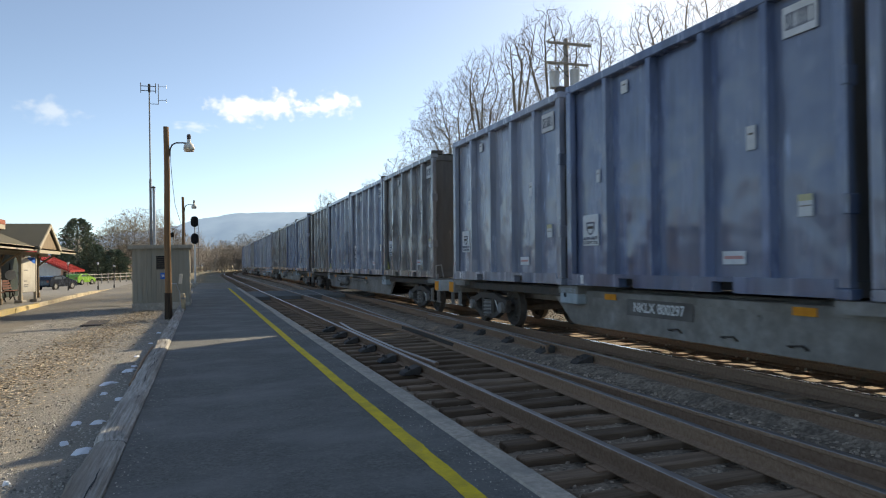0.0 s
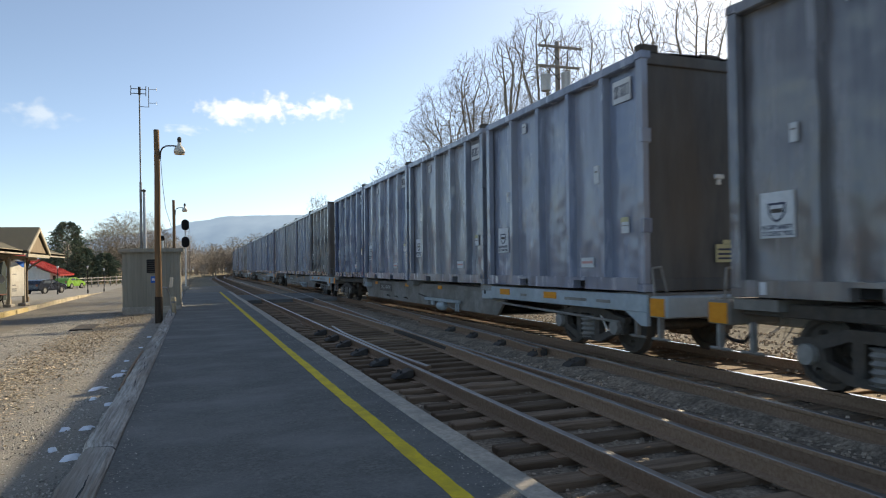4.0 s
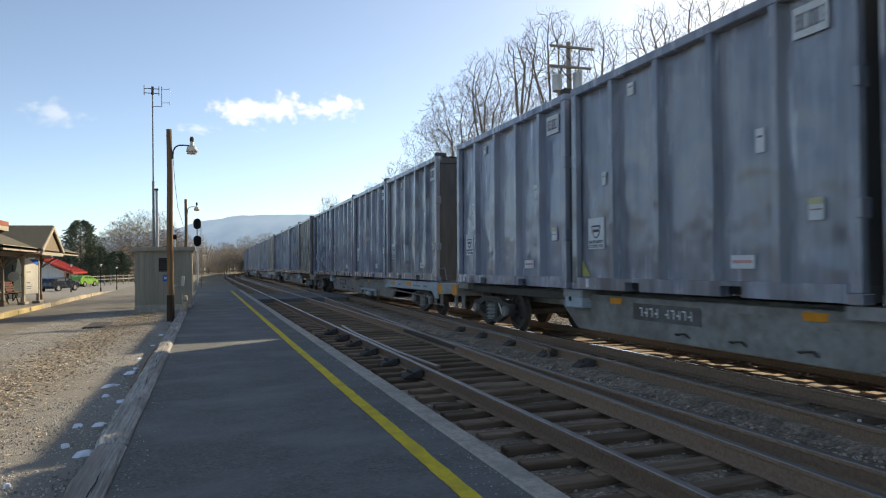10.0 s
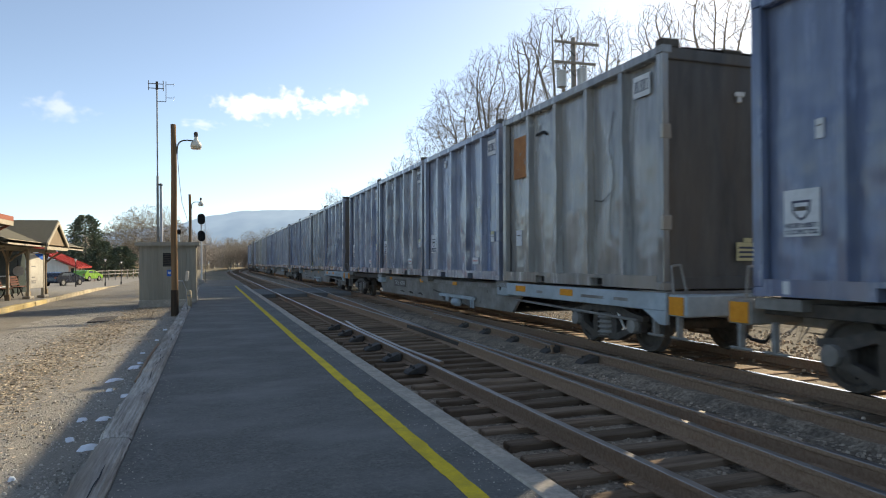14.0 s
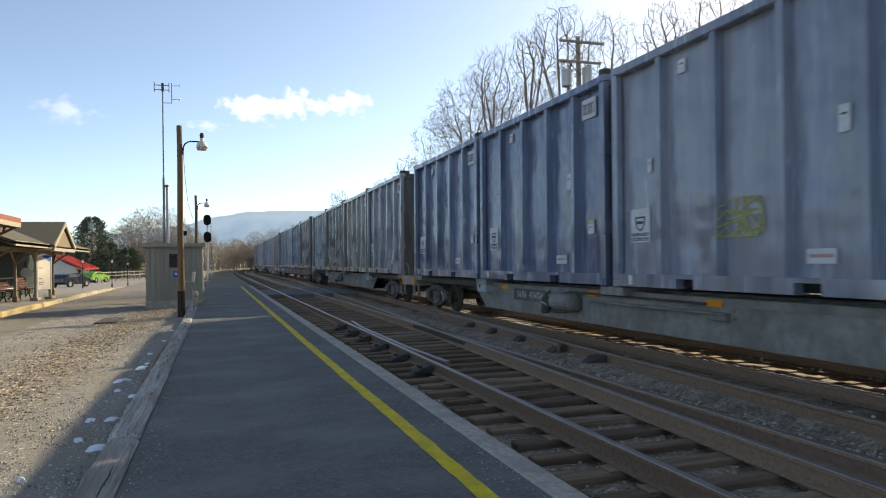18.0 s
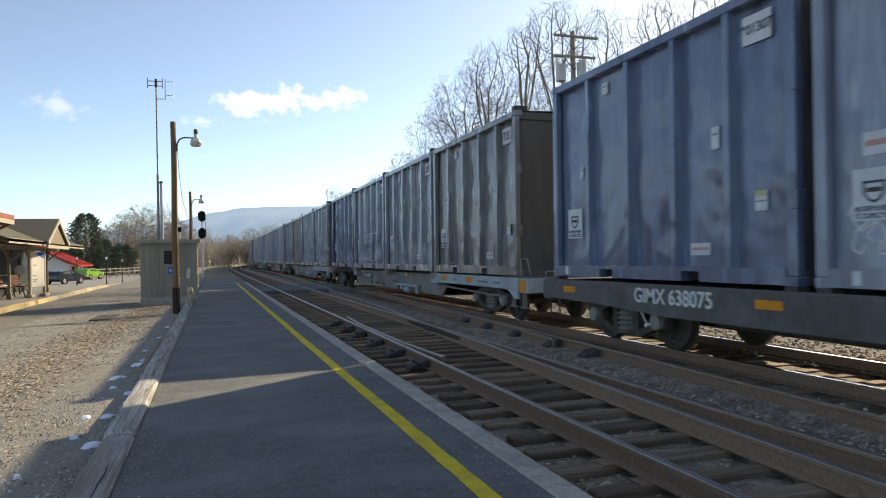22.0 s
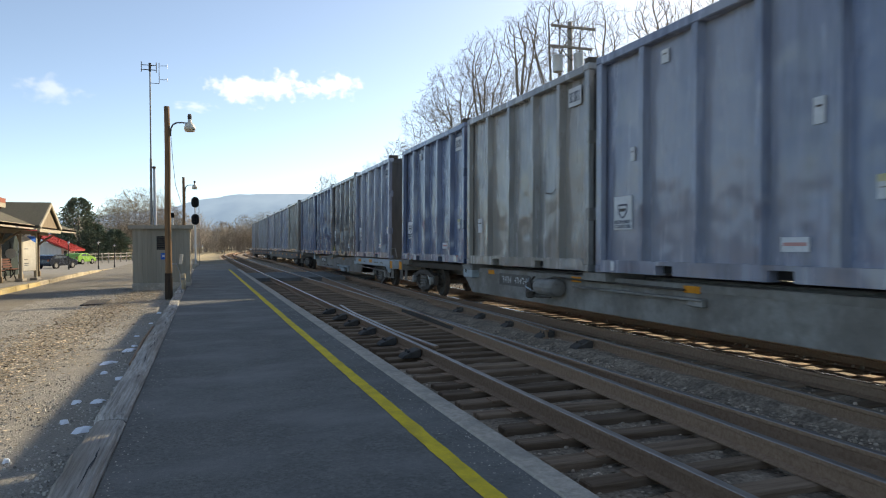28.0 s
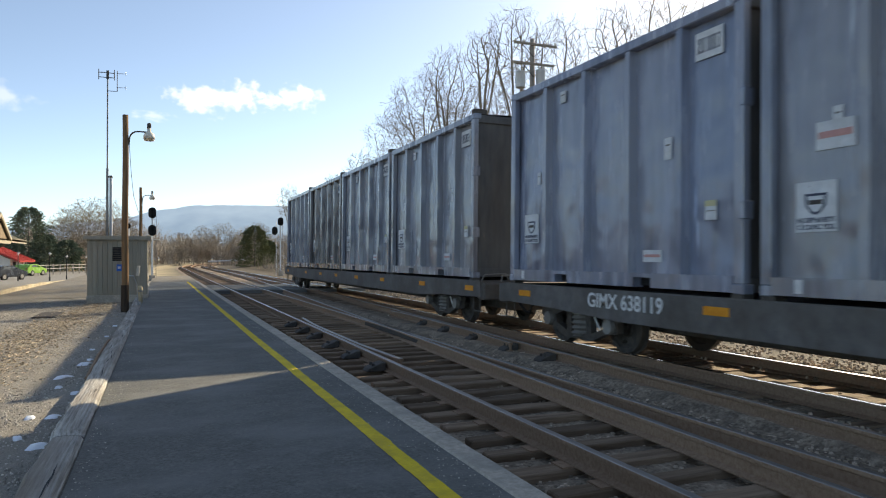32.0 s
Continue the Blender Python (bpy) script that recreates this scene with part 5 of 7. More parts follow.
def lamp_pole(x, y, top, cable_to=None):
    c = thing("lamp_pole", pose(x, y, -0.1), "brown wooden lamp pole with a bell-shaped enamel lamp", "street lamp", "lamp poles along the platform")
    h = top + 0.1
    b = bmesh.new()
    prev = None
    for i in range(11):
        z0 = -0.4 + (h + 0.4) * i / 10
        ring = [b.verts.new((0.008 * math.sin(i) + (0.098 - 0.0022 * i) * math.cos(q * math.pi / 6), (0.098 - 0.0022 * i) * math.sin(q * math.pi / 6), z0)) for q in range(12)]
        if prev:
            for q in range(12):
                b.faces.new((prev[q], prev[(q + 1) % 12], ring[(q + 1) % 12], ring[q]))
        prev = ring
    b.faces.new(prev)
    part("pole", b, POLE_WOOD, c, smooth=True)
    # the lowest stretch of the pole is much darker
    b = bmesh.new()
    tube(b, (0, 0, -0.05), (0, 0, 0.75), 0.108, 0.104, 12)
    part("tarred_butt", b, BUTT, c, "dark lower end of the pole")
    b = bmesh.new()
    pts = [(0.09, 0, h - 0.78), (0.11, 0, h - 0.62), (0.16, 0, h - 0.52), (0.26, 0, h - 0.46), (0.40, 0, h - 0.45), (0.58, 0, h - 0.46)]
    pipe(b, pts, 0.022, 8)
    box(b, 0.08, 0.115, -0.03, 0.03, h - 0.85, h - 0.7)
    part("arm", b, STEEL_DARK, c)
    b = bmesh.new()
    lathe(b, [(0.05, 0.16), (0.055, 0.06), (0.075, 0.03), (0.13, -0.02), (0.155, -0.09), (0.158, -0.17), (0.150, -0.17)], 16, pose(0.62, 0, h - 0.48))
    part("shade", b, ENAMEL, c, "stained white bell shade", True)
    b = bmesh.new()
    lathe(b, [(0.02, 0.0), (0.1, -0.02), (0.135, -0.06), (0.14, -0.1)], 12, pose(0.62, 0, h - 0.60))
    part("lens", b, LENS_GLASS, c, "", True)
    b = bmesh.new()
    lathe(b, [(0.055, 0), (0.06, 0.1), (0.04, 0.15)], 10, pose(0.62, 0, h - 0.34))
    part("cap", b, STEEL_DARK, c)
    b = bmesh.new()
    pipe(b, [(0.1, 0, h - 0.8), (0.12, 0.1, h - 1.2), (0.14, 0.3, h - 1.6), (0.18, 1.0, h - 2.2), (0.30, 2.4, h - 2.7)] if cable_to else [(0.1, 0, h - 0.8), (0.11, 0, h - 2.4)], 0.007, 5)
    part("cable", b, BLACK, c)
    return c


lamp_pole(-0.99, 21.6, 5.50, True)
lamp_pole(-1.14, 44.0, 5.56)

# meter box on a bent pipe, bollard and a bar lying along the timbers
mb = thing("meter_post", pose(-0.78, 21.9, -0.1), "white meter box leaning on a thin pipe", "meter box")
b = bmesh.new()
pipe(b, [(0.12, 0.5, 0), (0.08, 0.2, 0.75), (0.0, -0.05, 1.0), (-0.18, -0.18, 1.02)], 0.018)
part("conduit", b, GALV, mb)
b = bmesh.new()
box(b, -0.045, 0.045, -0.05, 0.05, 1.0, 1.3, 0.012, pose(0, 0, 0, 0, 6, 0))
part("box", b, ENAMEL, mb)
bo = thing("bollard", pose(-0.66, 24.1, -0.1), "tan wooden bollard post beside the platform timbers", "bollard")
b = bmesh.new()
lathe(b, [(0.075, -0.3), (0.075, 0.59), (0.06, 0.63), (0.02, 0.64)], 12)
part("post", b, KERB_TAN, bo, smooth=True)
b = bmesh.new()
tube(b, (0, 0, 0.44), (0, 0, 0.50), 0.078, 0.078, 12)
part("band", b, STEEL_GREY, bo)
bar = thing("iron_bar", pose(-0.93, 9.6, -0.10), "rusty iron bar lying along the timbers", "metal bar")
b = bmesh.new()
pipe(b, [(0.03, 0, 0.03), (0.0, 2.2, 0.04), (0.01, 4.3, 0.03)], 0.022)
part("bar", b, RAIL_SIDE, bar)
# thin dark rectangle set into the gravel
gravel_plate = thing("drain_cover", pose(-2.83, 21.2, -0.13), "dark flat plate set in the gravel", "drain cover")
b = bmesh.new()
box(b, -0.28, 0.28, -0.9, 0.9, 0.0, 0.045, 0.01)
part("plate", b, STEEL_DARK, gravel_plate)


def radio_mast():
    c = thing("radio_mast", pose(-2.16, 32.5, -0.15), "slender grey radio mast with dipole antennas", "antenna mast")
    b = bmesh.new()
    tube(b, (0, 0, 0), (0, 0, 5.4), 0.055, 0.05, 8)
    tube(b, (0, 0, 5.4), (0, 0, 9.2), 0.032, 0.028, 8)
    part("mast", b, STEEL_GREY, c)
    b = bmesh.new()
    tube(b, (0.14, 0.1, 0), (0.13, 0.1, 5.1), 0.07, 0.06, 8)
    part("stay_pole", b, GALV, c)
    for z in (9.46, 9.26):
        b = bmesh.new()
        tube(b, (-0.34, 0, z), (0.27, 0, z), 0.018, 0.018, 6)
        part("boom", b, STEEL_DARK, c)
    for x in (-0.34, 0.26):
        b = bmesh.new()
        tube(b, (x, 0, 9.16), (x, 0, 9.6), 0.016, 0.016, 6)
        part("dipole", b, STEEL_DARK, c)
    b = bmesh.new()
    box(b, -0.05, 0.05, -0.05, 0.05, 9.2, 9.55)
    part("clamp", b, STEEL_DARK, c)
    b = bmesh.new()
    pipe(b, [(0, 0, 8.69), (0.37, 0, 8.69), (0.37, 0, 9.58)], 0.014)
    part("side_arm", b, STEEL_DARK, c)
    for z in (8.86, 9.46):
        b = bmesh.new()
        tube(b, (0.37, 0, z), (0.70, 0, z + 0.02), 0.012, 0.012, 6)
        tube(b, (0.70, 0, z - 0.07), (0.70, 0, z + 0.09), 0.01, 0.01, 6)
        part("folded_dipole", b, GALV, c)
    b = bmesh.new()
    box(b, -0.04, 0.2, -0.04, 0.14, 5.0, 5.06)
    part("bracket", b, STEEL_DARK, c)
    return c


radio_mast()


def signal(x, y, heads, h, lattice, name, label, size=1.0):
    c = thing(name, pose(x, y, -0.3), label, "railway signal", "signals")
    b = bmesh.new()
    tube(b, (0, 0, 0), (0, 0, h), 0.07, 0.06, 10)
    part("mast", b, GALV, c)
    b = bmesh.new()
    box(b, -0.2, 0.2, -0.2, 0.2, 0, 0.5, 0.02)
    part("base", b, CONCRETE, c)
    for dx, z in heads:
        b = bmesh.new()
        out = [(dx + size * 0.27 * math.cos(a), z + size * (0.27 * math.sin(a) + (0.13 if math.sin(a) > 0 else -0.13))) for a in [2 * math.pi * i / 20 for i in range(20)]]
        prism(b, out, "y", -0.14, -0.11)
        hd = part("target", b, BLACK, c, "black oval signal target")
        b = bmesh.new()
        box(b, dx - 0.12 * size, dx + 0.12 * size, -0.108, 0.18, z - 0.3 * size, z + 0.3 * size, 0.02)
        part("housing", b, BLACK, hd)
        for dz in (-0.2 * size, 0.0, 0.2 * size):
            b = bmesh.new()
            lathe(b, [(0.075 * size, 0), (0.085 * size, 0.16), (0.078 * size, 0.16), (0.07 * size, 0.01)], 10, pose(dx, -0.14, z + dz, 90, 0, 0))
            part("hood", b, BLACK, hd)
    b = bmesh.new()
    for i in range(int((h - 0.6) / 0.3)):
        tube(b, (-0.02, 0.22, 0.6 + i * 0.3), (0.26, 0.22, 0.6 + i * 0.3), 0.01, 0.01, 5)
    for xx in (-0.02, 0.26):
        tube(b, (xx, 0.22, 0.3), (xx, 0.22, h - 0.2), 0.018, 0.018, 5)
    part("ladder", b, STEEL_GREY, c)
    b = bmesh.new()
    box(b, -0.3, 0.5, 0.1, 0.6, h * 0.62 - 0.03, h * 0.62)
    part("platform_grate", b, GALV, c)
    if lattice:
        b = bmesh.new()
        for xx in (-0.32, 0.32):
            tube(b, (xx, 0.5, 0), (xx, 0.5, h - 0.3), 0.03, 0.03, 6)
        for i in range(9):
            tube(b, (-0.32, 0.5, 0.4 + i * 0.5), (0.32, 0.5, 0.9 + i * 0.5), 0.015, 0.015, 5)
            tube(b, (0.32, 0.5, 0.4 + i * 0.5), (-0.32, 0.5, 0.9 + i * 0.5), 0.015, 0.015, 5)
        part("lattice", b, GALV, c)
    return c


signal(-0.62, 54.0, ((0.0, 4.98), (0.0, 3.72)), 5.0, False, "railway_signal", "pale signal mast with two dark oval heads")
signal(-2.25, 56.0, ((0.0, 4.1),), 4.2, False, "railway_signal", "low signal mast with one small dark head", 0.5)
signal(10.55, 67.0, ((0.0, 5.2), (-0.55, 4.3)), 5.5, True, "railway_signal", "lattice signal mast with dark heads beside the far track")


def utility_pole():
    wood = UTILITY
    c = thing("utility_pole", pose(19.9, 35, 0.3), "grey wooden utility pole with crossarms and transformers", "utility pole")
    b = bmesh.new()
    tube(b, (0, 0, -0.6), (0, 0, 13.8), 0.19, 0.14, 12)
    part("pole", b, wood, c, smooth=True)
    for z, x0, x1 in ((13.45, -1.28, 1.55), (12.3, -1.42, 1.35)):
        b = bmesh.new()
        box(b, x0, x1, -0.22, -0.12, z - 0.07, z + 0.07, 0.01)
        arm = part("crossarm", b, wood, c)
        for x in (x0 + 0.1, x0 + 0.65, x1 - 0.65, x1 - 0.1):
            q = bmesh.new()
            lathe(q, [(0.03, 0), (0.06, 0.04), (0.035, 0.08), (0.05, 0.12), (0.02, 0.16)], 8, pose(x, -0.17, z + 0.07) if z > 13 else pose(x, -0.17, z - 0.23))
            part("insulator", q, ENAMEL, arm)
        for s in (-1, 1):
            q = bmesh.new()
            tube(q, (s * 0.75, -0.17, z - 0.05), (0, -0.16, z - 0.75), 0.02, 0.02, 5)
            part("brace", q, STEEL_DARK, arm)
    for x, y, z, hh in ((-0.95, -0.3, 10.8, 0.95), (0.35, -0.35, 11.0, 0.95)):
        b = bmesh.new()
        lathe(b, [(0.02, 0), (0.27, 0.0), (0.28, 0.04), (0.28, hh - 0.06), (0.29, hh - 0.04), (0.27, hh), (0.02, hh + 0.03)], 16, pose(x, y, z))
        tr = part("transformer", b, GALV, c, "grey drum transformer", True)
        for dx in (-0.12, 0.12):
            q = bmesh.new()
            lathe(q, [(0.04, 0), (0.05, 0.05), (0.03, 0.1), (0.045, 0.14), (0.02, 0.2)], 8, pose(x + dx, y, z + hh))
            part("bushing", q, ENAMEL, tr)
    b = bmesh.new()
    pipe(b, [(-1.2, -0.17, 12.2), (-1.15, -0.2, 11.9), (-0.95, -0.3, 11.85)], 0.012, 5)
    part("jumper_wire", b, BLACK, c)
    b = bmesh.new()
    pipe(b, [(-0.6, -0.17, 12.2), (-0.3, -0.3, 11.7), (0.3, -0.35, 12.05)], 0.012, 5)
    part("jumper_wire", b, BLACK, c)
    return c


utility_pole()


# ---- the station across the lot ----
def pave_z(y):
    u = min(max((y - 40) / 38, 0), 1)
    return 0.03 - 0.6 * u * u * (3 - 2 * u)


tagged(sheet("pavement", span(-26, -6.52, 1.2), span(-6, 120, 3), lambda x, y: pave_z(y), PAVING, 0.004, False), "pale concrete station pavement behind a kerb", "pavement", kind="structure")
skirt = thing("kerb_row", pose(0, 0, 0), "tan kerb stones with worn yellow paint along the station pavement", "kerb", kind="structure")
first = {}
y = 8.0
while y < 74:
    yel = y < 31
    key = "y" if yel else "t"
    if key not in first:
        b = bmesh.new()
        box(b, -6.53, -6.33, 0, 1.80, -0.4, 0.05, 0.025)
        first[key] = part("kerb_stone", b, KERB_YELLOW if yel else KERB_TAN, skirt)
        first[key].matrix_basis = pose(0, y, 0)
    else:
        shared("kerb_stone", first[key], skirt, pose(random.uniform(-0.02, 0.02), y, pave_z(y) - 0.03 + random.uniform(-0.015, 0.015), 0, 0, random.uniform(-0.4, 0.4)))
    y += 1.83

EAVE_Z, RIDGE_Z = 2.24, 3.45


def station():
    c = thing("station_canopy", pose(0, 0, 0), "wooden station shelter with olive shingle roof and cross gables", "station building")
    b = bmesh.new()
    prism(b, [(-6.6, EAVE_Z), (-9.6, RIDGE_Z), (-12.6, EAVE_Z), (-12.6, EAVE_Z + 0.1), (-9.6, RIDGE_Z + 0.12), (-6.6, EAVE_Z + 0.1)], "y", 27.3, 42.0)
    part("roof", b, SHINGLE, c)
    for yc in (34.6,):
        b = bmesh.new()
        hw = 2.2
        prism(b, [(yc - hw, EAVE_Z + 0.02), (yc, 3.30), (yc + hw, EAVE_Z + 0.02), (yc + hw, EAVE_Z + 0.13), (yc, 3.43), (yc - hw, EAVE_Z + 0.13)], "x", -10.2, -6.42)
        part("gable_roof", b, SHINGLE, c)
        b = bmesh.new()
        prism(b, [(yc - hw + 0.35, EAVE_Z + 0.06), (yc, 3.12), (yc + hw - 0.35, EAVE_Z + 0.06)], "x", -6.56, -6.5)
        part("gable_panel", b, POST_BROWN, c)
        for s in (-1, 1):
            b = bmesh.new()
            prism(b, [(yc + s * hw, EAVE_Z - 0.05), (yc, 3.24), (yc, 3.40), (yc + s * (hw + 0.08), EAVE_Z + 0.1)], "x", -6.44, -6.38)
            part("barge_board", b, TRIM_TAN, c, "pale board along the gable")
        b = bmesh.new()
        box(b, -6.52, -6.42, yc - hw, yc + hw, EAVE_Z - 0.16, EAVE_Z - 0.02)
        part("tie_beam", b, TRIM_TAN, c)
    b = bmesh.new()
    box(b, -6.66, -6.6, 27.3, 42.0, EAVE_Z - 0.06, EAVE_Z + 0.12)
    part("fascia", b, TRIM_TAN, c)
    b = bmesh.new()
    box(b, -7.75, -7.6, 20.0, 40.4, EAVE_Z - 0.2, EAVE_Z - 0.02)
    part("beam", b, TRIM_TAN, c)
    b = bmesh.new()
    prism(b, [(-6.7, EAVE_Z - 0.02), (-9.6, RIDGE_Z - 0.06), (-12.5, EAVE_Z - 0.02), (-12.5, EAVE_Z - 0.05), (-9.6, RIDGE_Z - 0.1), (-6.7, EAVE_Z - 0.05)], "y", 27.4, 41.9)
    part("soffit", b, TRIM_TAN, c)
    for y in (24.9, 28.2, 31.6, 34.9, 38.3):
        b = bmesh.new()
        box(b, -7.72, -7.62, y - 0.05, y + 0.05, 0.03, EAVE_Z - 0.18, 0.015)
        p = part("post", b, POST_BROWN, c)
        q = bmesh.new()
        box(q, -7.76, -7.58, y - 0.09, y + 0.09, 0.03, 0.28, 0.02)
        part("plinth", q, POST_BROWN, p)
        for dx, dy in ((0.75, 0), (0, 0.75), (0, -0.75)):
            q = bmesh.new()
            pts = [(-7.67 + dx * u, y + dy * u, 1.45 + 0.62 * u ** 0.6) for u in (0.08, 0.3, 0.55, 0.8, 1.0)]
            pipe(q, pts, 0.045, 6)
            part("bracket", q, POST_BROWN, p)
    # the taller porch bay with a red fascia
    b = bmesh.new()
    box(b, -12.5, -6.48, 18.0, 27.2, 2.92, 3.05)
    part("porch_roof", b, SHINGLE, c)
    for x0, x1, y0, y1 in ((-6.48, -6.42, 18.0, 27.26), (-12.5, -6.48, 27.2, 27.26)):
        b = bmesh.new()
        box(b, x0, x1, y0, y1, 2.96, 3.12)
        part("porch_fascia", b, BRICK_RED, c, "red-brown porch fascia")
        b = bmesh.new()
        box(b, x0 + 0.005, x1 - 0.005, y0, y1, 2.80, 2.955)
        part("porch_trim", b, TRIM_TAN, c)
    for y in (24.0, 27.0):
        b = bmesh.new()
        pipe(b, [(-7.67, y, 2.2), (-7.3, y, 2.45), (-6.9, y, 2.6), (-6.5, y, 2.82)], 0.05, 6)
        pipe(b, [(-6.9, y, 2.6), (-6.85, y, 2.82)], 0.04, 6)
        part("porch_bracket", b, BRICK_RED, c)
    # dark block painted as the canopy's shaded interior
    b = bmesh.new()
    box(b, -12.2, -9.3, 21.0, 41.8, 0.03, EAVE_Z + 0.1)
    part("wall", b, DARK_WALL, c, "dark wall standing in for the shaded interior under the canopy")
    for y in (24, 27.5, 31, 34.5):
        b = bmesh.new()
        box(b, -9.3, -9.26, y - 0.6, y + 0.6, 0.8, 1.9)
        w = part("window_frame", b, TRIM_TAN, c)
        b = bmesh.new()
        box(b, -9.26, -9.25, y - 0.5, y + 0.5, 0.88, 1.82)
        part("pane", b, GLASS_DARK, w)
    return c


station()
rs = thing("round_sign", pose(-9.0, 38.9, 0.03), "round white sign on a thin post", "sign")
b = bmesh.new()
tube(b, (0, 0, 0), (0, 0, 1.7), 0.03, 0.03, 8)
part("post", b, IRON, rs)
b = bmesh.new()
tube(b, (0.04, -0.03, 1.12), (0.05, -0.05, 1.12), 0.25, 0.25, 16)
part("disc", b, WHITE, rs)
rl = thing("hand_rail", pose(-8.3, 30.0, 0.03), "grey tube railing under the canopy", "railing")
for z in (0.5, 0.95):
    b = bmesh.new()
    tube(b, (0, -4, z), (0, 4.5, z), 0.025, 0.025, 6)
    part("rail", b, GALV, rl)
for y in (-3.9, -1.2, 1.6, 4.4):
    b = bmesh.new()
    tube(b, (0, y, 0), (0, y, 0.95), 0.03, 0.03, 6)
    part("post", b, GALV, rl)

board = thing("information_board", pose(-7.02, 33.2, 0.03, 0, 0, -17), "cream information board with a blue top corner", "sign board")
b = bmesh.new()
box(b, -0.05, 0.05, -0.5, 0.5, 0.42, 1.92, 0.02)
panel = part("panel", b, ENAMEL, board)
b = bmesh.new()
prism(b, [(-0.2, 1.88), (0.47, 1.88), (0.47, 1.62), (0.3, 1.66), (0.05, 1.77)], "x", 0.052, 0.057)
part("blue_field", b, BLUE_SIGN, panel, "curved blue field")
for z, w in ((1.35, 0.3), (0.9, 0.25), (0.74, 0.34), (0.66, 0.3)):
    b = bmesh.new()
    box(b, 0.052, 0.056, -0.4, -0.4 + w, z - 0.02, z + 0.02)
    part("print", b, STEEL_GREY, panel)
for y in (-0.55, 0.55):
    b = bmesh.new()
    box(b, -0.06, 0.06, y - 0.05, y + 0.05, 0, 2.0, 0.015)
    p = part("post", b, TRIM_TAN, board)
    q = bmesh.new()
    box(q, -0.16, 0.16, y - 0.17, y + 0.17, 0, 0.12, 0.02)
    part("foot", q, CONCRETE, p)


def bench(m):
    c = thing("bench", m, "bench of red-brown slats on scrolled iron legs", "bench", "benches under the canopy")
    for i in range(4):
        b = bmesh.new()
        box(b, -0.02 + i * 0.1, 0.06 + i * 0.1, -0.75, 0.75, 0.42, 0.45, 0.006)
        part("slat", b, BENCH_RED, c)
    for i in range(4):
        b = bmesh.new()
        box(b, -0.06 - i * 0.035, -0.03 - i * 0.035, -0.75, 0.75, 0.5 + i * 0.11, 0.58 + i * 0.11, 0.006)
        part("back_slat", b, BENCH_RED, c)
    for y in (-0.6, 0.6):
        b = bmesh.new()
        pipe(b, [(0.42, y, 0), (0.36, y, 0.2), (0.4, y, 0.4), (0.0, y, 0.4), (-0.08, y, 0.6), (-0.18, y, 0.95)], 0.025, 6)
        pipe(b, [(0.0, y, 0.4), (0.06, y, 0.2), (-0.08, y, 0)], 0.025, 6)
        part("leg", b, IRON, c)
    return c


b0 = bench(pose(-8.5, 28.4, 0.03))
for y in (31.2, 33.4, 36.2):
    copy_thing(b0, pose(-8.45, y, 0.03))


def vehicle(m, paint_m, length, height, label, tall):
    c = thing("car", m, label, "car", "parked cars")
    L, W = length / 2, 0.88
    if tall:
        out = [(-L, 0.45), (-L, 0.95), (-L + 0.1, 1.05), (-L + 0.25, height), (L - 2.3, height), (L - 1.55, 1.12), (L - 0.15, 0.98), (L, 0.8), (L, 0.42), (L - 0.3, 0.3), (-L + 0.3, 0.3)]
        glass = [(-L + 0.35, 1.1), (-L + 0.42, height - 0.1), (L - 2.36, height - 0.1), (L - 1.75, 1.13)]
    else:
        out = [(-L, 0.5), (-L + 0.03, 0.9), (-L + 0.45, height - 0.1), (-L + 1.0, height), (L - 1.9, height), (L - 0.95, 0.98), (L - 0.2, 0.8), (L, 0.55), (L - 0.1, 0.3), (-L + 0.2, 0.3)]
        glass = [(-L + 0.6, 1.0), (-L + 0.9, height - 0.1), (L - 1.95, height - 0.1), (L - 1.15, 0.99)]
    b = bmesh.new()
    prism(b, out, "x", -W, W)
    bmesh.ops.bevel(b, geom=b.edges[:], offset=0.05, segments=2, affect="EDGES")
    body = part("body", b, paint_m, c)
    for s in (-1, 1):
        b = bmesh.new()
        prism(b, glass, "x", *sorted((s * (W + 0.004), s * (W - 0.03))))
        part("side_window", b, GLASS_DARK, body)
        b = bmesh.new()
        box(b, *sorted((s * (W + 0.012), s * W)), -0.25, -0.17, 1.0, height - 0.1)
        part("pillar", b, paint_m, body)
        for y in (-L + 0.85, L - 0.85):
            b = bmesh.new()
            tube(b, (s * (W - 0.16), y, 0.33), (s * (W + 0.02), y, 0.33), 0.33, 0.33, 18)
            w = part("wheel", b, RUBBER, c)
            b = bmesh.new()
            tube(b, (s * (W + 0.021), y, 0.33), (s * (W + 0.032), y, 0.33), 0.2, 0.18, 14)
            part("rim", b, STEEL_GREY, w)
        b = bmesh.new()
        box(b, s * 0.62 - 0.18, s * 0.62 + 0.18, L - 0.09, L + 0.01, 0.66, 0.8, 0.02)
        part("headlight", b, ENAMEL, body)
        b = bmesh.new()
        box(b, s * 0.7 - 0.1, s * 0.7 + 0.1, -L - 0.01, -L + 0.06, 0.72, 0.92, 0.02)
        part("tail_light", b, BRICK_RED, body)
        b = bmesh.new()
        box(b, s * (W + 0.1) - 0.08, s * (W + 0.1) + 0.08, L - 1.75, L - 1.62, 1.02, 1.14, 0.02)
        part("mirror", b, paint_m, body)
    b = bmesh.new()
    box(b, -0.62, 0.62, L - 0.03, L + 0.015, 0.4, 0.6, 0.01)
    part("grille", b, BLACK, body)
    return c


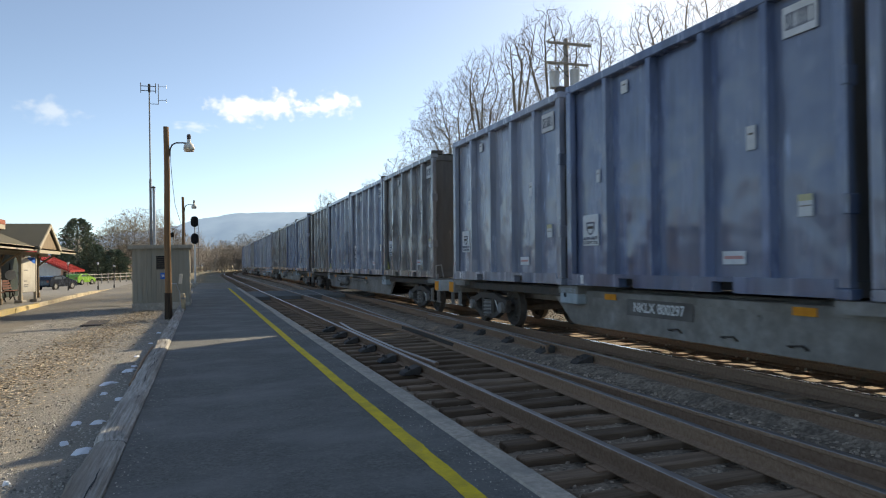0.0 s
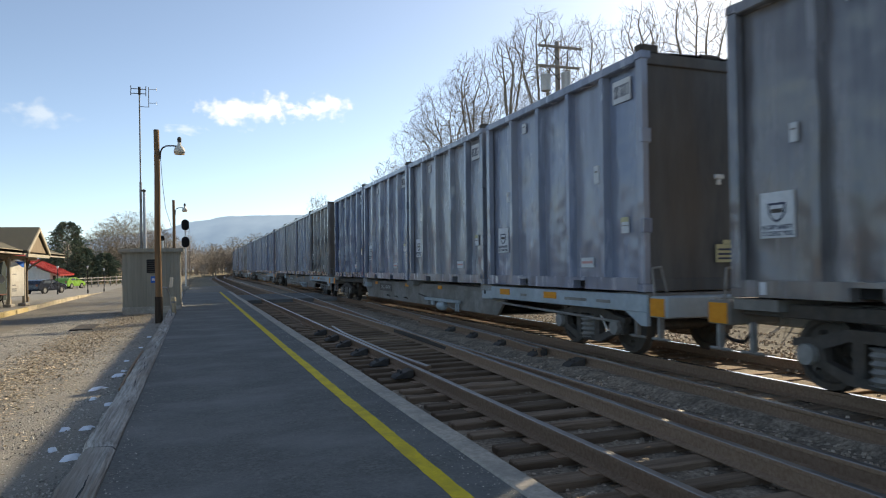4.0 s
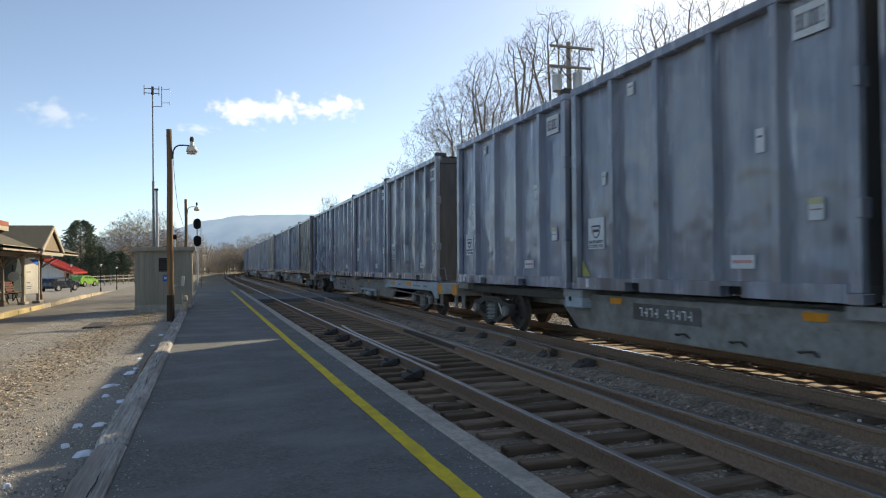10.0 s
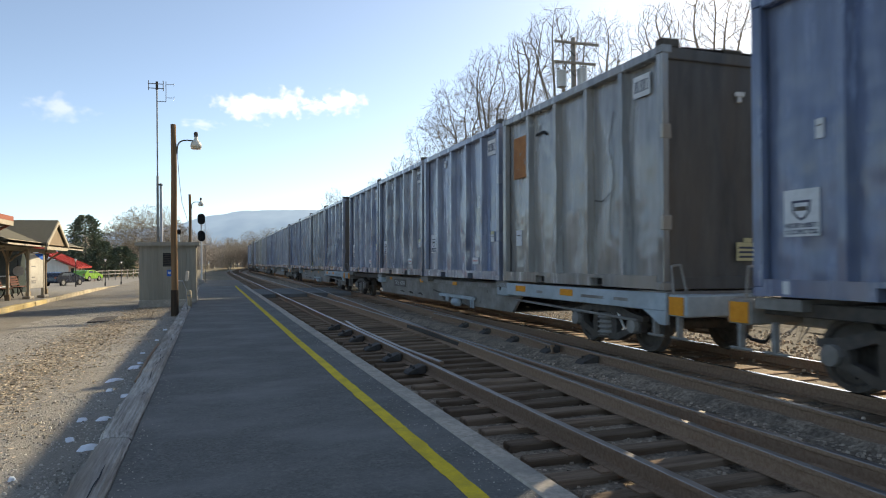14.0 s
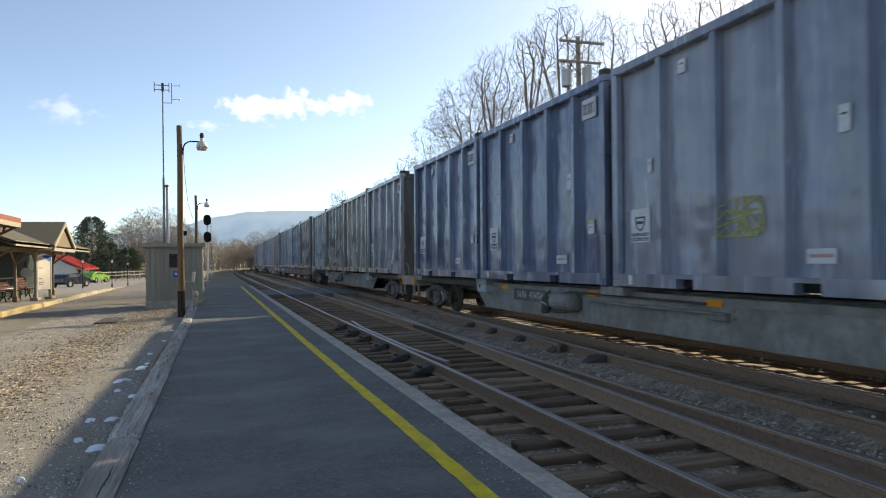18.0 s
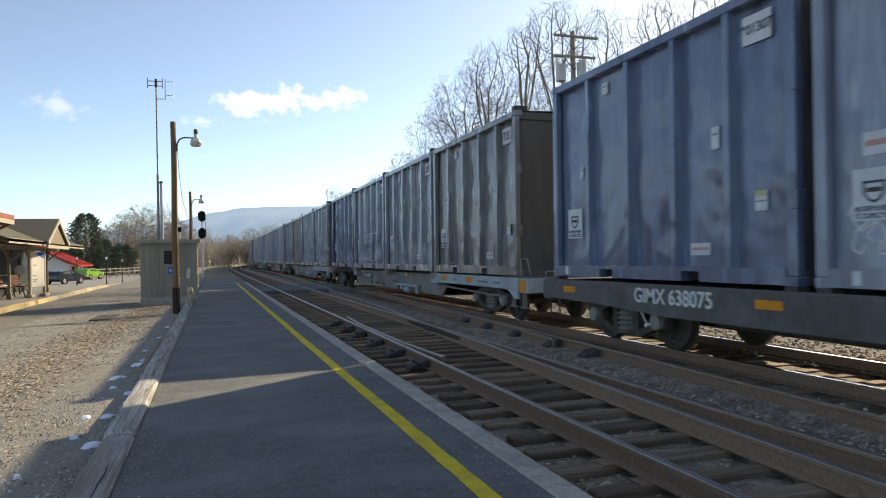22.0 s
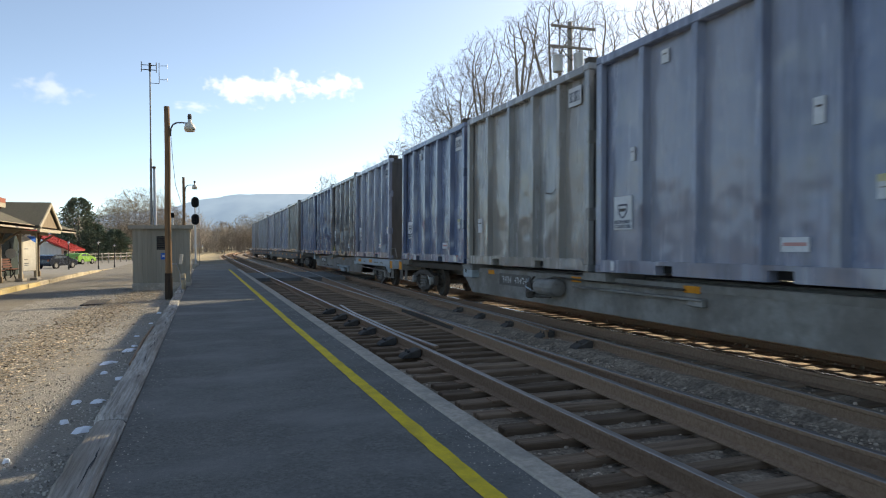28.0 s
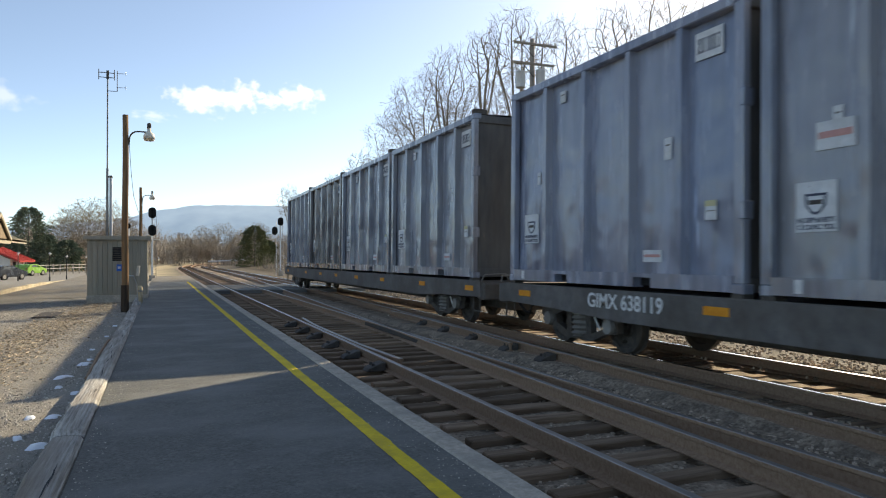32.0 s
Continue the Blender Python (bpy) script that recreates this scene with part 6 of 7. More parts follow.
vehicle(pose(-13.35, 74.0, pave_z(74) - 0.02, 0, 0, -27), NAVY, 4.0, 1.34, "dark navy car parked beyond the canopy", False)
vehicle(pose(-14.0, 92.0, pave_z(92), 0, 0, -25), GREEN, 3.6, 1.34, "bright lime-green hatchback car parked by the fence", False)


def red_roof_house():
    c = thing("house", Matrix.Diagonal((1.36, 1.36, 1.36, 1)) @ pose(-1.35, 0, -0.25), "white boarded building with a red metal roof", "house")
    b = bmesh.new()
    box(b, -19.5, -11.0, 71.0, 78, -0.2, 1.25)
    part("wall", b, WHITE_WALL, c)
    b = bmesh.new()
    prism(b, [(-19.4, 1.25), (-11.1, 1.25), (-14.8, 3.0)], "y", 71.02, 71.2)
    part("gable", b, WHITE_WALL, c)
    for s, out in ((1, [(-10.2, 0.95), (-14.8, 3.15), (-14.8, 3.3), (-10.15, 1.08)]), (-1, [(-20.4, 0.95), (-14.8, 3.15), (-14.8, 3.3), (-20.45, 1.08)])):
        b = bmesh.new()
        prism(b, out, "y", 70.4, 78.5)
        r = part("roof", b, RED_ROOF, c)
        for i in range(9):
            q = bmesh.new()
            y = 70.5 + i * 0.98
            o2 = [(u, z + 0.01) for u, z in out[2:]] + [(out[3][0], out[3][1] + 0.05), (out[2][0], out[2][1] + 0.05)]
            prism(q, [o2[0], o2[1], o2[2], o2[3]], "y", y, y + 0.05)
            part("seam", q, RED_ROOF, r)
    b = bmesh.new()
    box(b, -15.2, -13.2, 70.9, 71.0, -0.1, 1.05)
    d = part("door", b, DARK_WALL, c, "dark wide door")
    for x in (-14.7, -13.7):
        q = bmesh.new()
        box(q, x - 0.4, x + 0.4, 70.87, 70.9, 0.05, 0.85)
        part("door_panel", q, WHITE_WALL, d)
    b = bmesh.new()
    tube(b, (-13.4, 71.0, 1.75), (-13.4, 70.93, 1.75), 0.17, 0.17, 14)
    part("round_vent", b, STEEL_GREY, c)
    b = bmesh.new()
    box(b, -11.0, -10.95, 72, 73.4, 0.3, 1.0)
    part("window", b, GLASS_DARK, c)
    for y in (70.6, 73.2):
        b = bmesh.new()
        box(b, -10.5, -10.36, y, y + 0.14, -0.1, 1.0)
        part("post", b, KERB_TAN, c)
    return c


red_roof_house()


def lantern(m):
    c = thing("lantern_post", m, "slim iron lantern post with a pale glass head", "street lamp", "lantern posts by the lot")
    b = bmesh.new()
    lathe(b, [(0.06, 0), (0.06, 0.25), (0.03, 0.35), (0.025, 1.95), (0.03, 2.0)], 8)
    part("post", b, IRON, c)
    b = bmesh.new()
    lathe(b, [(0.03, 2.0), (0.07, 2.12), (0.06, 2.16)], 8)
    part("globe", b, ENAMEL, c)
    b = bmesh.new()
    lathe(b, [(0.12, 2.14), (0.08, 2.2), (0.02, 2.24)], 10)
    part("hood", b, GALV, c)
    return c


l0 = lantern(pose(-8.2, 62.5, pave_z(62.5)))
for x, y in ((-10.2, 61.5), (-8.3, 74.0), (-7.0, 78.0)):
    copy_thing(l0, pose(x, y, pave_z(y)))

fence = thing("rail_fence", pose(0, 0, 0), "weathered two-rail wooden fence beyond the lot", "fence")
for i in range(14):
    x, y = -13.2 + i * 0.52, 92 + i * 1.9
    b = bmesh.new()
    box(b, x - 0.06, x + 0.06, y - 0.06, y + 0.06, -0.7, 0.75)
    part("post", b, TIMBER, fence)
    if i < 13:
        for z in (0.2, 0.6):
            b = bmesh.new()
            tube(b, (x, y, z), (x + 0.52, y + 1.9, z), 0.05, 0.05, 6)
            part("rail", b, TIMBER, fence)
wf = thing("white_fence", pose(0, 0, 0), "low white guard rail beyond the bend", "fence")
for i in range(16):
    x, y = 9.9 + i * 0.52, 165
    b = bmesh.new()
    box(b, x, x + 0.48, y, y + 0.1, 0.55 + i * 0.02, 0.85 + i * 0.02)
    part("panel", b, WHITE, wf)
    b = bmesh.new()
    box(b, x + 0.2, x + 0.3, y + 0.1, y + 0.2, -0.8, 0.85 + i * 0.02)
    part("post", b, TIMBER, wf)


# ---- trees, hills, sky ----
BARK = mat("grey_bark", (0.10, 0.085, 0.07), (0.21, 0.18, 0.15), 0.9, scale=8, stretch=(1, 1, 0.3), bump=0.4, bscale=14)
TWIG = mat("brown_twigs", (0.19, 0.155, 0.118), (0.34, 0.28, 0.21), 0.9, scale=1.5, bump=0)
NEEDLE = mat("dark_needles", (0.085, 0.11, 0.075), (0.20, 0.23, 0.155), 0.8, scale=3, bump=0)
CEDAR = mat("olive_needles", (0.09, 0.10, 0.045), (0.17, 0.17, 0.08), 0.8, scale=3, bump=0)
BRUSH = mat("dry_brush", (0.27, 0.20, 0.125), (0.46, 0.36, 0.23), 0.9, scale=0.5, bump=0)
# paler twig colour with the distance haze put into it
HAZE_TWIG = mat("far_hazy_twigs", (0.28, 0.235, 0.19), (0.44, 0.375, 0.305), 0.9, scale=0.1, bump=0)


def limb(verts, faces, p, q, r0, r1, n):
    d = q - p
    a = d.orthogonal().normalized()
    b = d.normalized().cross(a)
    k = len(verts)
    for c, r in ((p, r0), (q, r1)):
        for i in range(n):
            t = 2 * math.pi * i / n
            verts.append(c + (a * math.cos(t) + b * math.sin(t)) * r)
    for i in range(n):
        faces.append((k + i, k + (i + 1) % n, k + n + (i + 1) % n, k + n + i))


def branching(seed, n, w, low):
    """A tree one high: nodes that grow from the trunk towards n scattered points of a lumpy crown, half as wide as w."""
    g = np.random.default_rng(seed)
    pts = []
    while len(pts) < n:
        p = g.uniform(-1, 1, 3)
        q = p[0] ** 2 + p[1] ** 2 + p[2] ** 2
        if 0.16 < q < 1.0 and noise.noise((p[0] * 2.2 + seed, p[1] * 2.2, p[2] * 2.2)) > -0.12 - 0.5 * (q < 0.4):
            mid = (1 + low) / 2
            pts.append((p[0] * w, p[1] * w, mid + p[2] * (1 - mid)))
    pts = np.array(pts)
    nodes = [np.array((0.012 * math.sin(i * 0.6 + seed), 0.012 * math.cos(i * 0.5 + seed), i * 0.024)) for i in range(max(5, int(low * 0.85 / 0.024)))]
    parent = [max(i - 1, 0) for i in range(len(nodes))]
    crotch, turn = len(nodes) - 1, g.uniform(0, 6.283)
    for b in range(5):
        a = turn + b * 1.257 + g.uniform(-0.35, 0.35)
        out, k, p = w * g.uniform(0.3, 0.62), crotch - (b % 3), nodes[crotch - (b % 3)]
        rise = (1 - p[2]) * g.uniform(0.4, 0.62)
        m = max(3, int(math.hypot(out, rise) / 0.025))
        bow = g.uniform(-0.25, 0.25)
        for i in range(1, m + 1):
            u = i / m
            a2 = a + bow * u + 0.12 * math.sin(u * 5 + b)
            nodes.append(p + np.array((out * u ** 0.8 * math.cos(a2), out * u ** 0.8 * math.sin(a2), rise * u)))
            parent.append(k)
            k = len(nodes) - 1
    near_d = np.full(n, 9.0)
    near_i = np.zeros(n, int)
    fresh, step, alive, twin = 0, 0.025, np.ones(n, bool), {}
    for _ in range(90):
        for i in range(fresh, len(nodes)):
            d = np.linalg.norm(pts - nodes[i], axis=1)
            closer = d < near_d
            near_d[closer], near_i[closer] = d[closer], i
        fresh = len(nodes)
        alive &= near_d > 0.027
        live = np.nonzero(alive)[0]
        if not len(live):
            break
        pull = {}
        for a in live:
            k = near_i[a]
            pull[k] = pull.get(k, 0) + (pts[a] - nodes[k]) / near_d[a]
        grown = 0
        for k, v in pull.items():
            l = np.linalg.norm(v)
            if l < 0.05:
                v, l = g.normal(0, 1, 3), 1.7
            run = nodes[k] - nodes[parent[k]]
            v = v / l + g.normal(0, 0.1, 3) + 0.55 * run / (np.linalg.norm(run) + 1e-6)
            q = nodes[k] + v / np.linalg.norm(v) * step
            if twin.get(k) is None or np.linalg.norm(q - twin[k]) > 0.005:
                twin[k] = q
                nodes.append(q)
                parent.append(k)
                grown += 1
        if not grown:
            break
    return nodes, parent


def bare_tree(x, y, z, h, w, seed, n=1300, label="tall bare winter tree with fine grey-brown twigs", tw=0.0075):
    """A forking trunk with a rounded crown of fine twigs, h high and about w to each side."""
    g = random.Random(seed)
    c = thing("bare_tree", pose(x, y, z), label, "tree", "bare trees")
    nodes, parent = branching(seed, n, w / h, max(0.2, 1 - 2.7 * w / h))
    load = [0.0] * len(nodes)
    forks = [0] * len(nodes)
    for i in range(len(nodes) - 1, 0, -1):
        load[i] = max(load[i], 1.0)
        load[parent[i]] += load[i]
        forks[parent[i]] += 1
    unit = h * 0.0095 / math.sqrt(load[0])
    tv, tf, cv, cf = [], [], [], []
    at = [Vector(q) * h - Vector((0, 0, 0.3)) for q in nodes]
    for i in range(1, len(nodes)):
        p, q = at[parent[i]], at[i]
        r0, r1 = max(unit * math.sqrt(min(load[parent[i]], load[i] * 1.6)), tw), max(unit * math.sqrt(load[i]), tw)
        trunk = load[i] > 0.5 * load[0]
        limb(tv if trunk else cv, tf if trunk else cf, p, q, r0, r1, 8 if trunk else 4 if load[i] > 30 else 3)
        if load[i] < 45:
            d = (q - p).normalized()
            for _ in range(4 if not forks[i] else 1):
                t = (d * 1.0 + Vector((g.gauss(0, 0.55), g.gauss(0, 0.55), g.gauss(0.1, 0.4)))).normalized()
                e = q + t * h * g.uniform(0.014, 0.032)
                limb(cv, cf, q, e, tw * 0.95, tw * 0.75, 3)
                for _ in range(2):
                    t2 = (t + Vector((g.gauss(0, 0.5), g.gauss(0, 0.5), g.gauss(0.05, 0.4)))).normalized()
                    limb(cv, cf, e, e + t2 * h * g.uniform(0.010, 0.026), tw * 0.75, tw * 0.6, 3)
    raw("trunk", tv, tf, BARK, c, True)
    tagged(raw("crown", cv, cf, TWIG, c), kind="stuff")
    return c


# heading, height of the top and half width in degrees, distance
for az, el, hw, d, sd in ((18.4, 12.7, 2.6, 62, 11), (20.6, 15.3, 3.2, 57, 10), (22.9, 17.1, 2.3, 56, 5), (22.6, 13.4, 3.0, 63, 13), (25.8, 18.4, 1.7, 52, 14), (25.5, 14.8, 2.9, 60, 12), (28.2, 20.1, 2.5, 50, 15), (28.5, 15.6, 3.0, 60, 16),
                          (31.9, 19.2, 2.6, 53, 17), (32.0, 15.0, 3.0, 60, 9), (36.3, 19.6, 2.0, 55, 18), (36.0, 15.4, 3.0, 60, 25), (40.6, 21.6, 3.4, 52, 19), (15.6, 8.8, 1.5, 80, 22), (13.2, 6.9, 1.0, 100, 23), (9.8, 6.0, 1.1, 120, 24)):
    a = radians(az)
    x, y = d * math.sin(a), d * math.cos(a)
    bare_tree(x, y, ground_z(x, y), d * math.tan(radians(el)) + 1.42 - ground_z(x, y), d * radians(hw), sd, 2300 if d < 70 else 500, tw=0.0060 * d / 52 if d < 70 else 0.012)
for x, y, h, w, sd, label in ((-9.3, 122, 12.4, 5.2, 31, "wide bare tree beyond the parking lot"), (-13.4, 126, 10.8, 3.8, 32, "bare tree beside the conifers"), (-11.6, 130, 11.4, 3.8, 36, "bare tree beyond the parking lot"),
                              (-15.6, 132, 9.6, 3.4, 37, "bare tree behind the conifers"), (-7.2, 128, 11.0, 3.8, 38, "bare tree beyond the parking lot"), (-5.2, 130, 9.3, 3.4, 33, "bare tree behind the shed"),
                              (4.0, 175, 8.6, 3.4, 61, "pale bare tree beyond the bend"), (9.5, 182, 10.4, 3.4, 62, "pale bare tree beyond the bend"), (14.2, 178, 11.2, 3.8, 63, "tall bare tree beyond the bend"), (18.6, 186, 9.8, 3.6, 64, "pale bare tree beyond the bend"),
                              (23.5, 184, 11.6, 4.0, 65, "tall bare tree beyond the bend")):
    bare_tree(x, y, -0.7, h, w, sd, 1300, label, 0.0115)


def conifer(x, y, h, r, seed, m, name, label, round_top=False):
    rng = random.Random(seed)
    c = thing(name, pose(x, y, -0.5), label, "tree")
    v, f = [], []
    limb(v, f, Vector((0, 0, 0)), Vector((0, 0, h * 0.95)), 0.16, 0.03, 7)
    raw("trunk", v, f, BARK, c)
    v, f = [], []
    n = int(h * 800)
    for _ in range(n):
        u = rng.random() ** 0.85
        z = h * (0.05 + 0.95 * u)
        env = r * (math.sqrt(max(0.0, 1 - ((u - 0.25) / 0.76) ** 2)) if round_top else (1 - u) ** 0.62) + 0.12
        a = rng.uniform(0, 6.283)
        env *= 0.9 + 0.5 * noise.noise((math.cos(a) * 1.8 + seed, math.sin(a) * 1.8, z * 1.1)) + 0.4 * noise.noise((a * 3, z * 3.0, seed))
        rr = env * rng.uniform(0.05, 1.0) ** 0.5
        p = Vector((rr * math.cos(a), rr * math.sin(a), z - 0.1 * rr + rng.uniform(-0.15, 0.15)))
        s = rng.uniform(0.1, 0.28)
        out = Vector((math.cos(a) + rng.uniform(-0.5, 0.5), math.sin(a) + rng.uniform(-0.5, 0.5), rng.uniform(-0.4, 0.6))).normalized()
        side = out.orthogonal().normalized()
        side.rotate(Matrix.Rotation(rng.uniform(0, 6.283), 3, out))
        k = len(v)
        v += [p - side * s * 0.5, p + side * s * 0.5, p + out * s * 1.2, p + Vector((0, 0, s * 0.5))]
        f += [(k, k + 1, k + 2), (k, k + 3, k + 2)]
    tagged(raw("crown", v, f, m, c), kind="stuff")
    return c


conifer(-17.6, 114, 9.2, 3.3, 41, NEEDLE, "conifer", "dark green spruce behind the parking lot", True)
conifer(-15.6, 115, 5.4, 2.4, 42, NEEDLE, "conifer", "low dark spruce behind the parking lot", True)
conifer(-13.0, 117, 4.6, 2.4, 43, NEEDLE, "conifer", "small dark spruce behind the parking lot", True)
conifer(-20.4, 117, 4.6, 2.2, 44, NEEDLE, "conifer", "small dark spruce behind the parking lot", True)
conifer(15.9, 130, 7.7, 3.2, 45, CEDAR, "cedar", "broad olive-green cedar beside the bend", True)
conifer(19.5, 138, 5.2, 2.2, 46, CEDAR, "cedar", "olive-green cedar beside the bend", True)

# the far wood and the brush at its foot
rng = random.Random(5)
v, f = [], []
for i in range(1000):
    az = radians(rng.uniform(-9, 24))
    d = rng.uniform(170, 330)
    x, y = d * math.sin(az), d * math.cos(az)
    h = rng.uniform(7.0, 15.0) * d / 230 * (0.75 + 0.5 * noise.noise((az * 30, 0, 2)))
    p = Vector((x, y, -1.0))
    limb(v, f, p, p + Vector((rng.uniform(-0.4, 0.4), 0, h * 0.6)), 0.14, 0.07, 4)
    for j in range(22):
        a = p + Vector((0, 0, h * rng.uniform(0.2, 0.62)))
        q = a + Vector((rng.uniform(-1, 1) * h * 0.24, rng.uniform(-1, 1) * h * 0.2, h * rng.uniform(0.12, 0.4)))
        limb(v, f, a, q, 0.06, 0.03, 3)
        for k in range(2):
            q2 = q + Vector((rng.uniform(-1, 1) * 0.9, rng.uniform(-1, 1) * 0.9, rng.uniform(0.1, 1.1)))
            limb(v, f, a.lerp(q, rng.uniform(0.4, 1)), q2, 0.036, 0.024, 3)
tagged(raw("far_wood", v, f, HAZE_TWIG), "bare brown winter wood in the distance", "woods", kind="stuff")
v, f = [], []
for i in range(15000):
    az = radians(rng.uniform(-11, 22))
    d = rng.uniform(85, 190)
    x, y = d * math.sin(az), d * math.cos(az)
    if abs(x - lane(4.5, y)[0]) < 9.5 or (x < -6 and y < 122) or (x > -6 and y < 160):
        continue
    h = rng.uniform(0.6, 3.0) * (0.6 + 0.7 * noise.noise((az * 22, d * 0.02, 8)) + 0.2)
    p = Vector((x, y, -0.8))
    limb(v, f, p, p + Vector((rng.uniform(-0.7, 0.7), rng.uniform(-0.7, 0.7), max(h, 0.4) + 0.4)), 0.03, 0.014, 3)
tagged(raw("brush", v, f, BRUSH), "tangle of dry brown brush before the wood", "brush", kind="stuff")
v, f = [], []
for i in range(5200):
    s = rng.uniform(-5, 110)
    x = rng.uniform(13.5, 30)
    z = ground_z(x, s)
    h = rng.uniform(0.5, 2.6)
    p = Vector((x, s, z - 0.1))
    limb(v, f, p, p + Vector((rng.uniform(-0.6, 0.6), rng.uniform(-0.6, 0.6), h)), 0.02, 0.007, 3)
tagged(raw("brush_bank", v, f, TWIG), "dry brush on the bank behind the train", "brush", kind="stuff")

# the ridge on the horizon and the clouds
# distance haze is put into the ridge's blue, which glows by itself
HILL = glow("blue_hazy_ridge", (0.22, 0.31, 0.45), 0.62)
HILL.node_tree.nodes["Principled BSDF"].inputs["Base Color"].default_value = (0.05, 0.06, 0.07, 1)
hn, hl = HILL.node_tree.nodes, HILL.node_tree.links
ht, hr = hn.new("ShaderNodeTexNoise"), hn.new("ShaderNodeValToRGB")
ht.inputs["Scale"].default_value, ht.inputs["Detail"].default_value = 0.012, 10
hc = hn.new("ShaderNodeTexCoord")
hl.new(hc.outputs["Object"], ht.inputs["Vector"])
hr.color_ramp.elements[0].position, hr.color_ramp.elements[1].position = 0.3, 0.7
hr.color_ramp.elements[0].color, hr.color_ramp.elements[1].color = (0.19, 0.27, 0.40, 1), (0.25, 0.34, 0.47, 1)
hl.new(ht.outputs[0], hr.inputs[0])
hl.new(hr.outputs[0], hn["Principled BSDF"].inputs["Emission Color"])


def ridge_el(az):
    pts = [(-60, 1.0), (-25, 1.6), (-9, 2.2), (-4.5, 2.75), (-2.5, 3.1), (0, 3.75), (2.6, 4.15), (5, 4.22), (8.8, 4.25), (14, 4.0), (25, 3.2), (60, 2.0)]
    for (a, e), (b, g) in zip(pts, pts[1:]):
        if a <= az <= b:
            u = (az - a) / (b - a)
            return e + (g - e) * u * u * (3 - 2 * u) + 0.05 * noise.noise((az * 1.3, 0, 0)) + 0.02 * noise.noise((az * 6, 3, 0))
    return 1.0


v, f = [], []
azs = [-60 + i * 0.4 for i in range(301)]
for az in azs:
    a = radians(az)
    for d, g in ((2600, 0.0), (2750, 0.55), (3000, 1.0), (3400, 0.5)):
        v.append((d * math.sin(a), d * math.cos(a), -2 + g * (3000 * math.tan(radians(ridge_el(az))) + 2)))
for i in range(len(azs) - 1):
    for j in range(3):
        k = i * 4 + j
        f.append((k, k + 4, k + 5, k + 1))
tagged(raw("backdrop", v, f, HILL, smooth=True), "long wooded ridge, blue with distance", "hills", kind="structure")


def cloud_mat(name, seed, soft):
    m = bpy.data.materials.new(name)
    m.use_nodes = True
    n, l = m.node_tree.nodes, m.node_tree.links
    n.remove(n["Principled BSDF"])
    tc, mp, no, gr = n.new("ShaderNodeTexCoord"), n.new("ShaderNodeMapping"), n.new("ShaderNodeTexNoise"), n.new("ShaderNodeTexGradient")
    mp.inputs["Location"].default_value = (seed, seed * 2, 0)
    mp.inputs["Scale"].default_value = (2.6, 1.5, 1)
    no.inputs["Scale"].default_value, no.inputs["Detail"].default_value, no.inputs["Roughness"].default_value = 1.15, 5, 0.42
    l.new(tc.outputs["Object"], mp.inputs["Vector"])
    l.new(mp.outputs[0], no.inputs["Vector"])
    gr.gradient_type = "SPHERICAL"
    l.new(tc.outputs["Object"], gr.inputs["Vector"])
    amp = n.new("ShaderNodeMath")
    amp.operation = "MULTIPLY_ADD"
    amp.inputs[1].default_value, amp.inputs[2].default_value = 2.1, -1.36
    l.new(no.outputs[0], amp.inputs[0])
    mul = n.new("ShaderNodeMath")
    mul.operation = "MULTIPLY_ADD"
    mul.inputs[1].default_value = 1.25
    l.new(gr.outputs["Fac"], mul.inputs[0])
    l.new(amp.outputs[0], mul.inputs[2])
    rp = n.new("ShaderNodeValToRGB")
    rp.color_ramp.interpolation = "EASE"
    rp.color_ramp.elements[0].position, rp.color_ramp.elements[1].position = 0.0, min(0.85 + soft * 2, 1.0)
    rp.color_ramp.elements[0].color, rp.color_ramp.elements[1].color = (0, 0, 0, 1), (1, 1, 1, 1)
    l.new(mul.outputs[0], rp.inputs[0])
    # the clouds' sunlit white is put in as a glow of their own
    em, tr, mx = n.new("ShaderNodeEmission"), n.new("ShaderNodeBsdfTransparent"), n.new("ShaderNodeMixShader")
    em.inputs["Color"].default_value, em.inputs["Strength"].default_value = (1.0, 0.985, 0.96, 1), 0.68
    thin = n.new("ShaderNodeMath")
    thin.operation = "MULTIPLY"
    thin.inputs[1].default_value = 1.0 - soft
    l.new(rp.outputs[0], thin.inputs[0])
    l.new(thin.outputs[0], mx.inputs[0])
    l.new(tr.outputs[0], mx.inputs[1])
    l.new(em.outputs[0], mx.inputs[2])
    l.new(mx.outputs[0], n["Material Output"].inputs["Surface"])
    return m


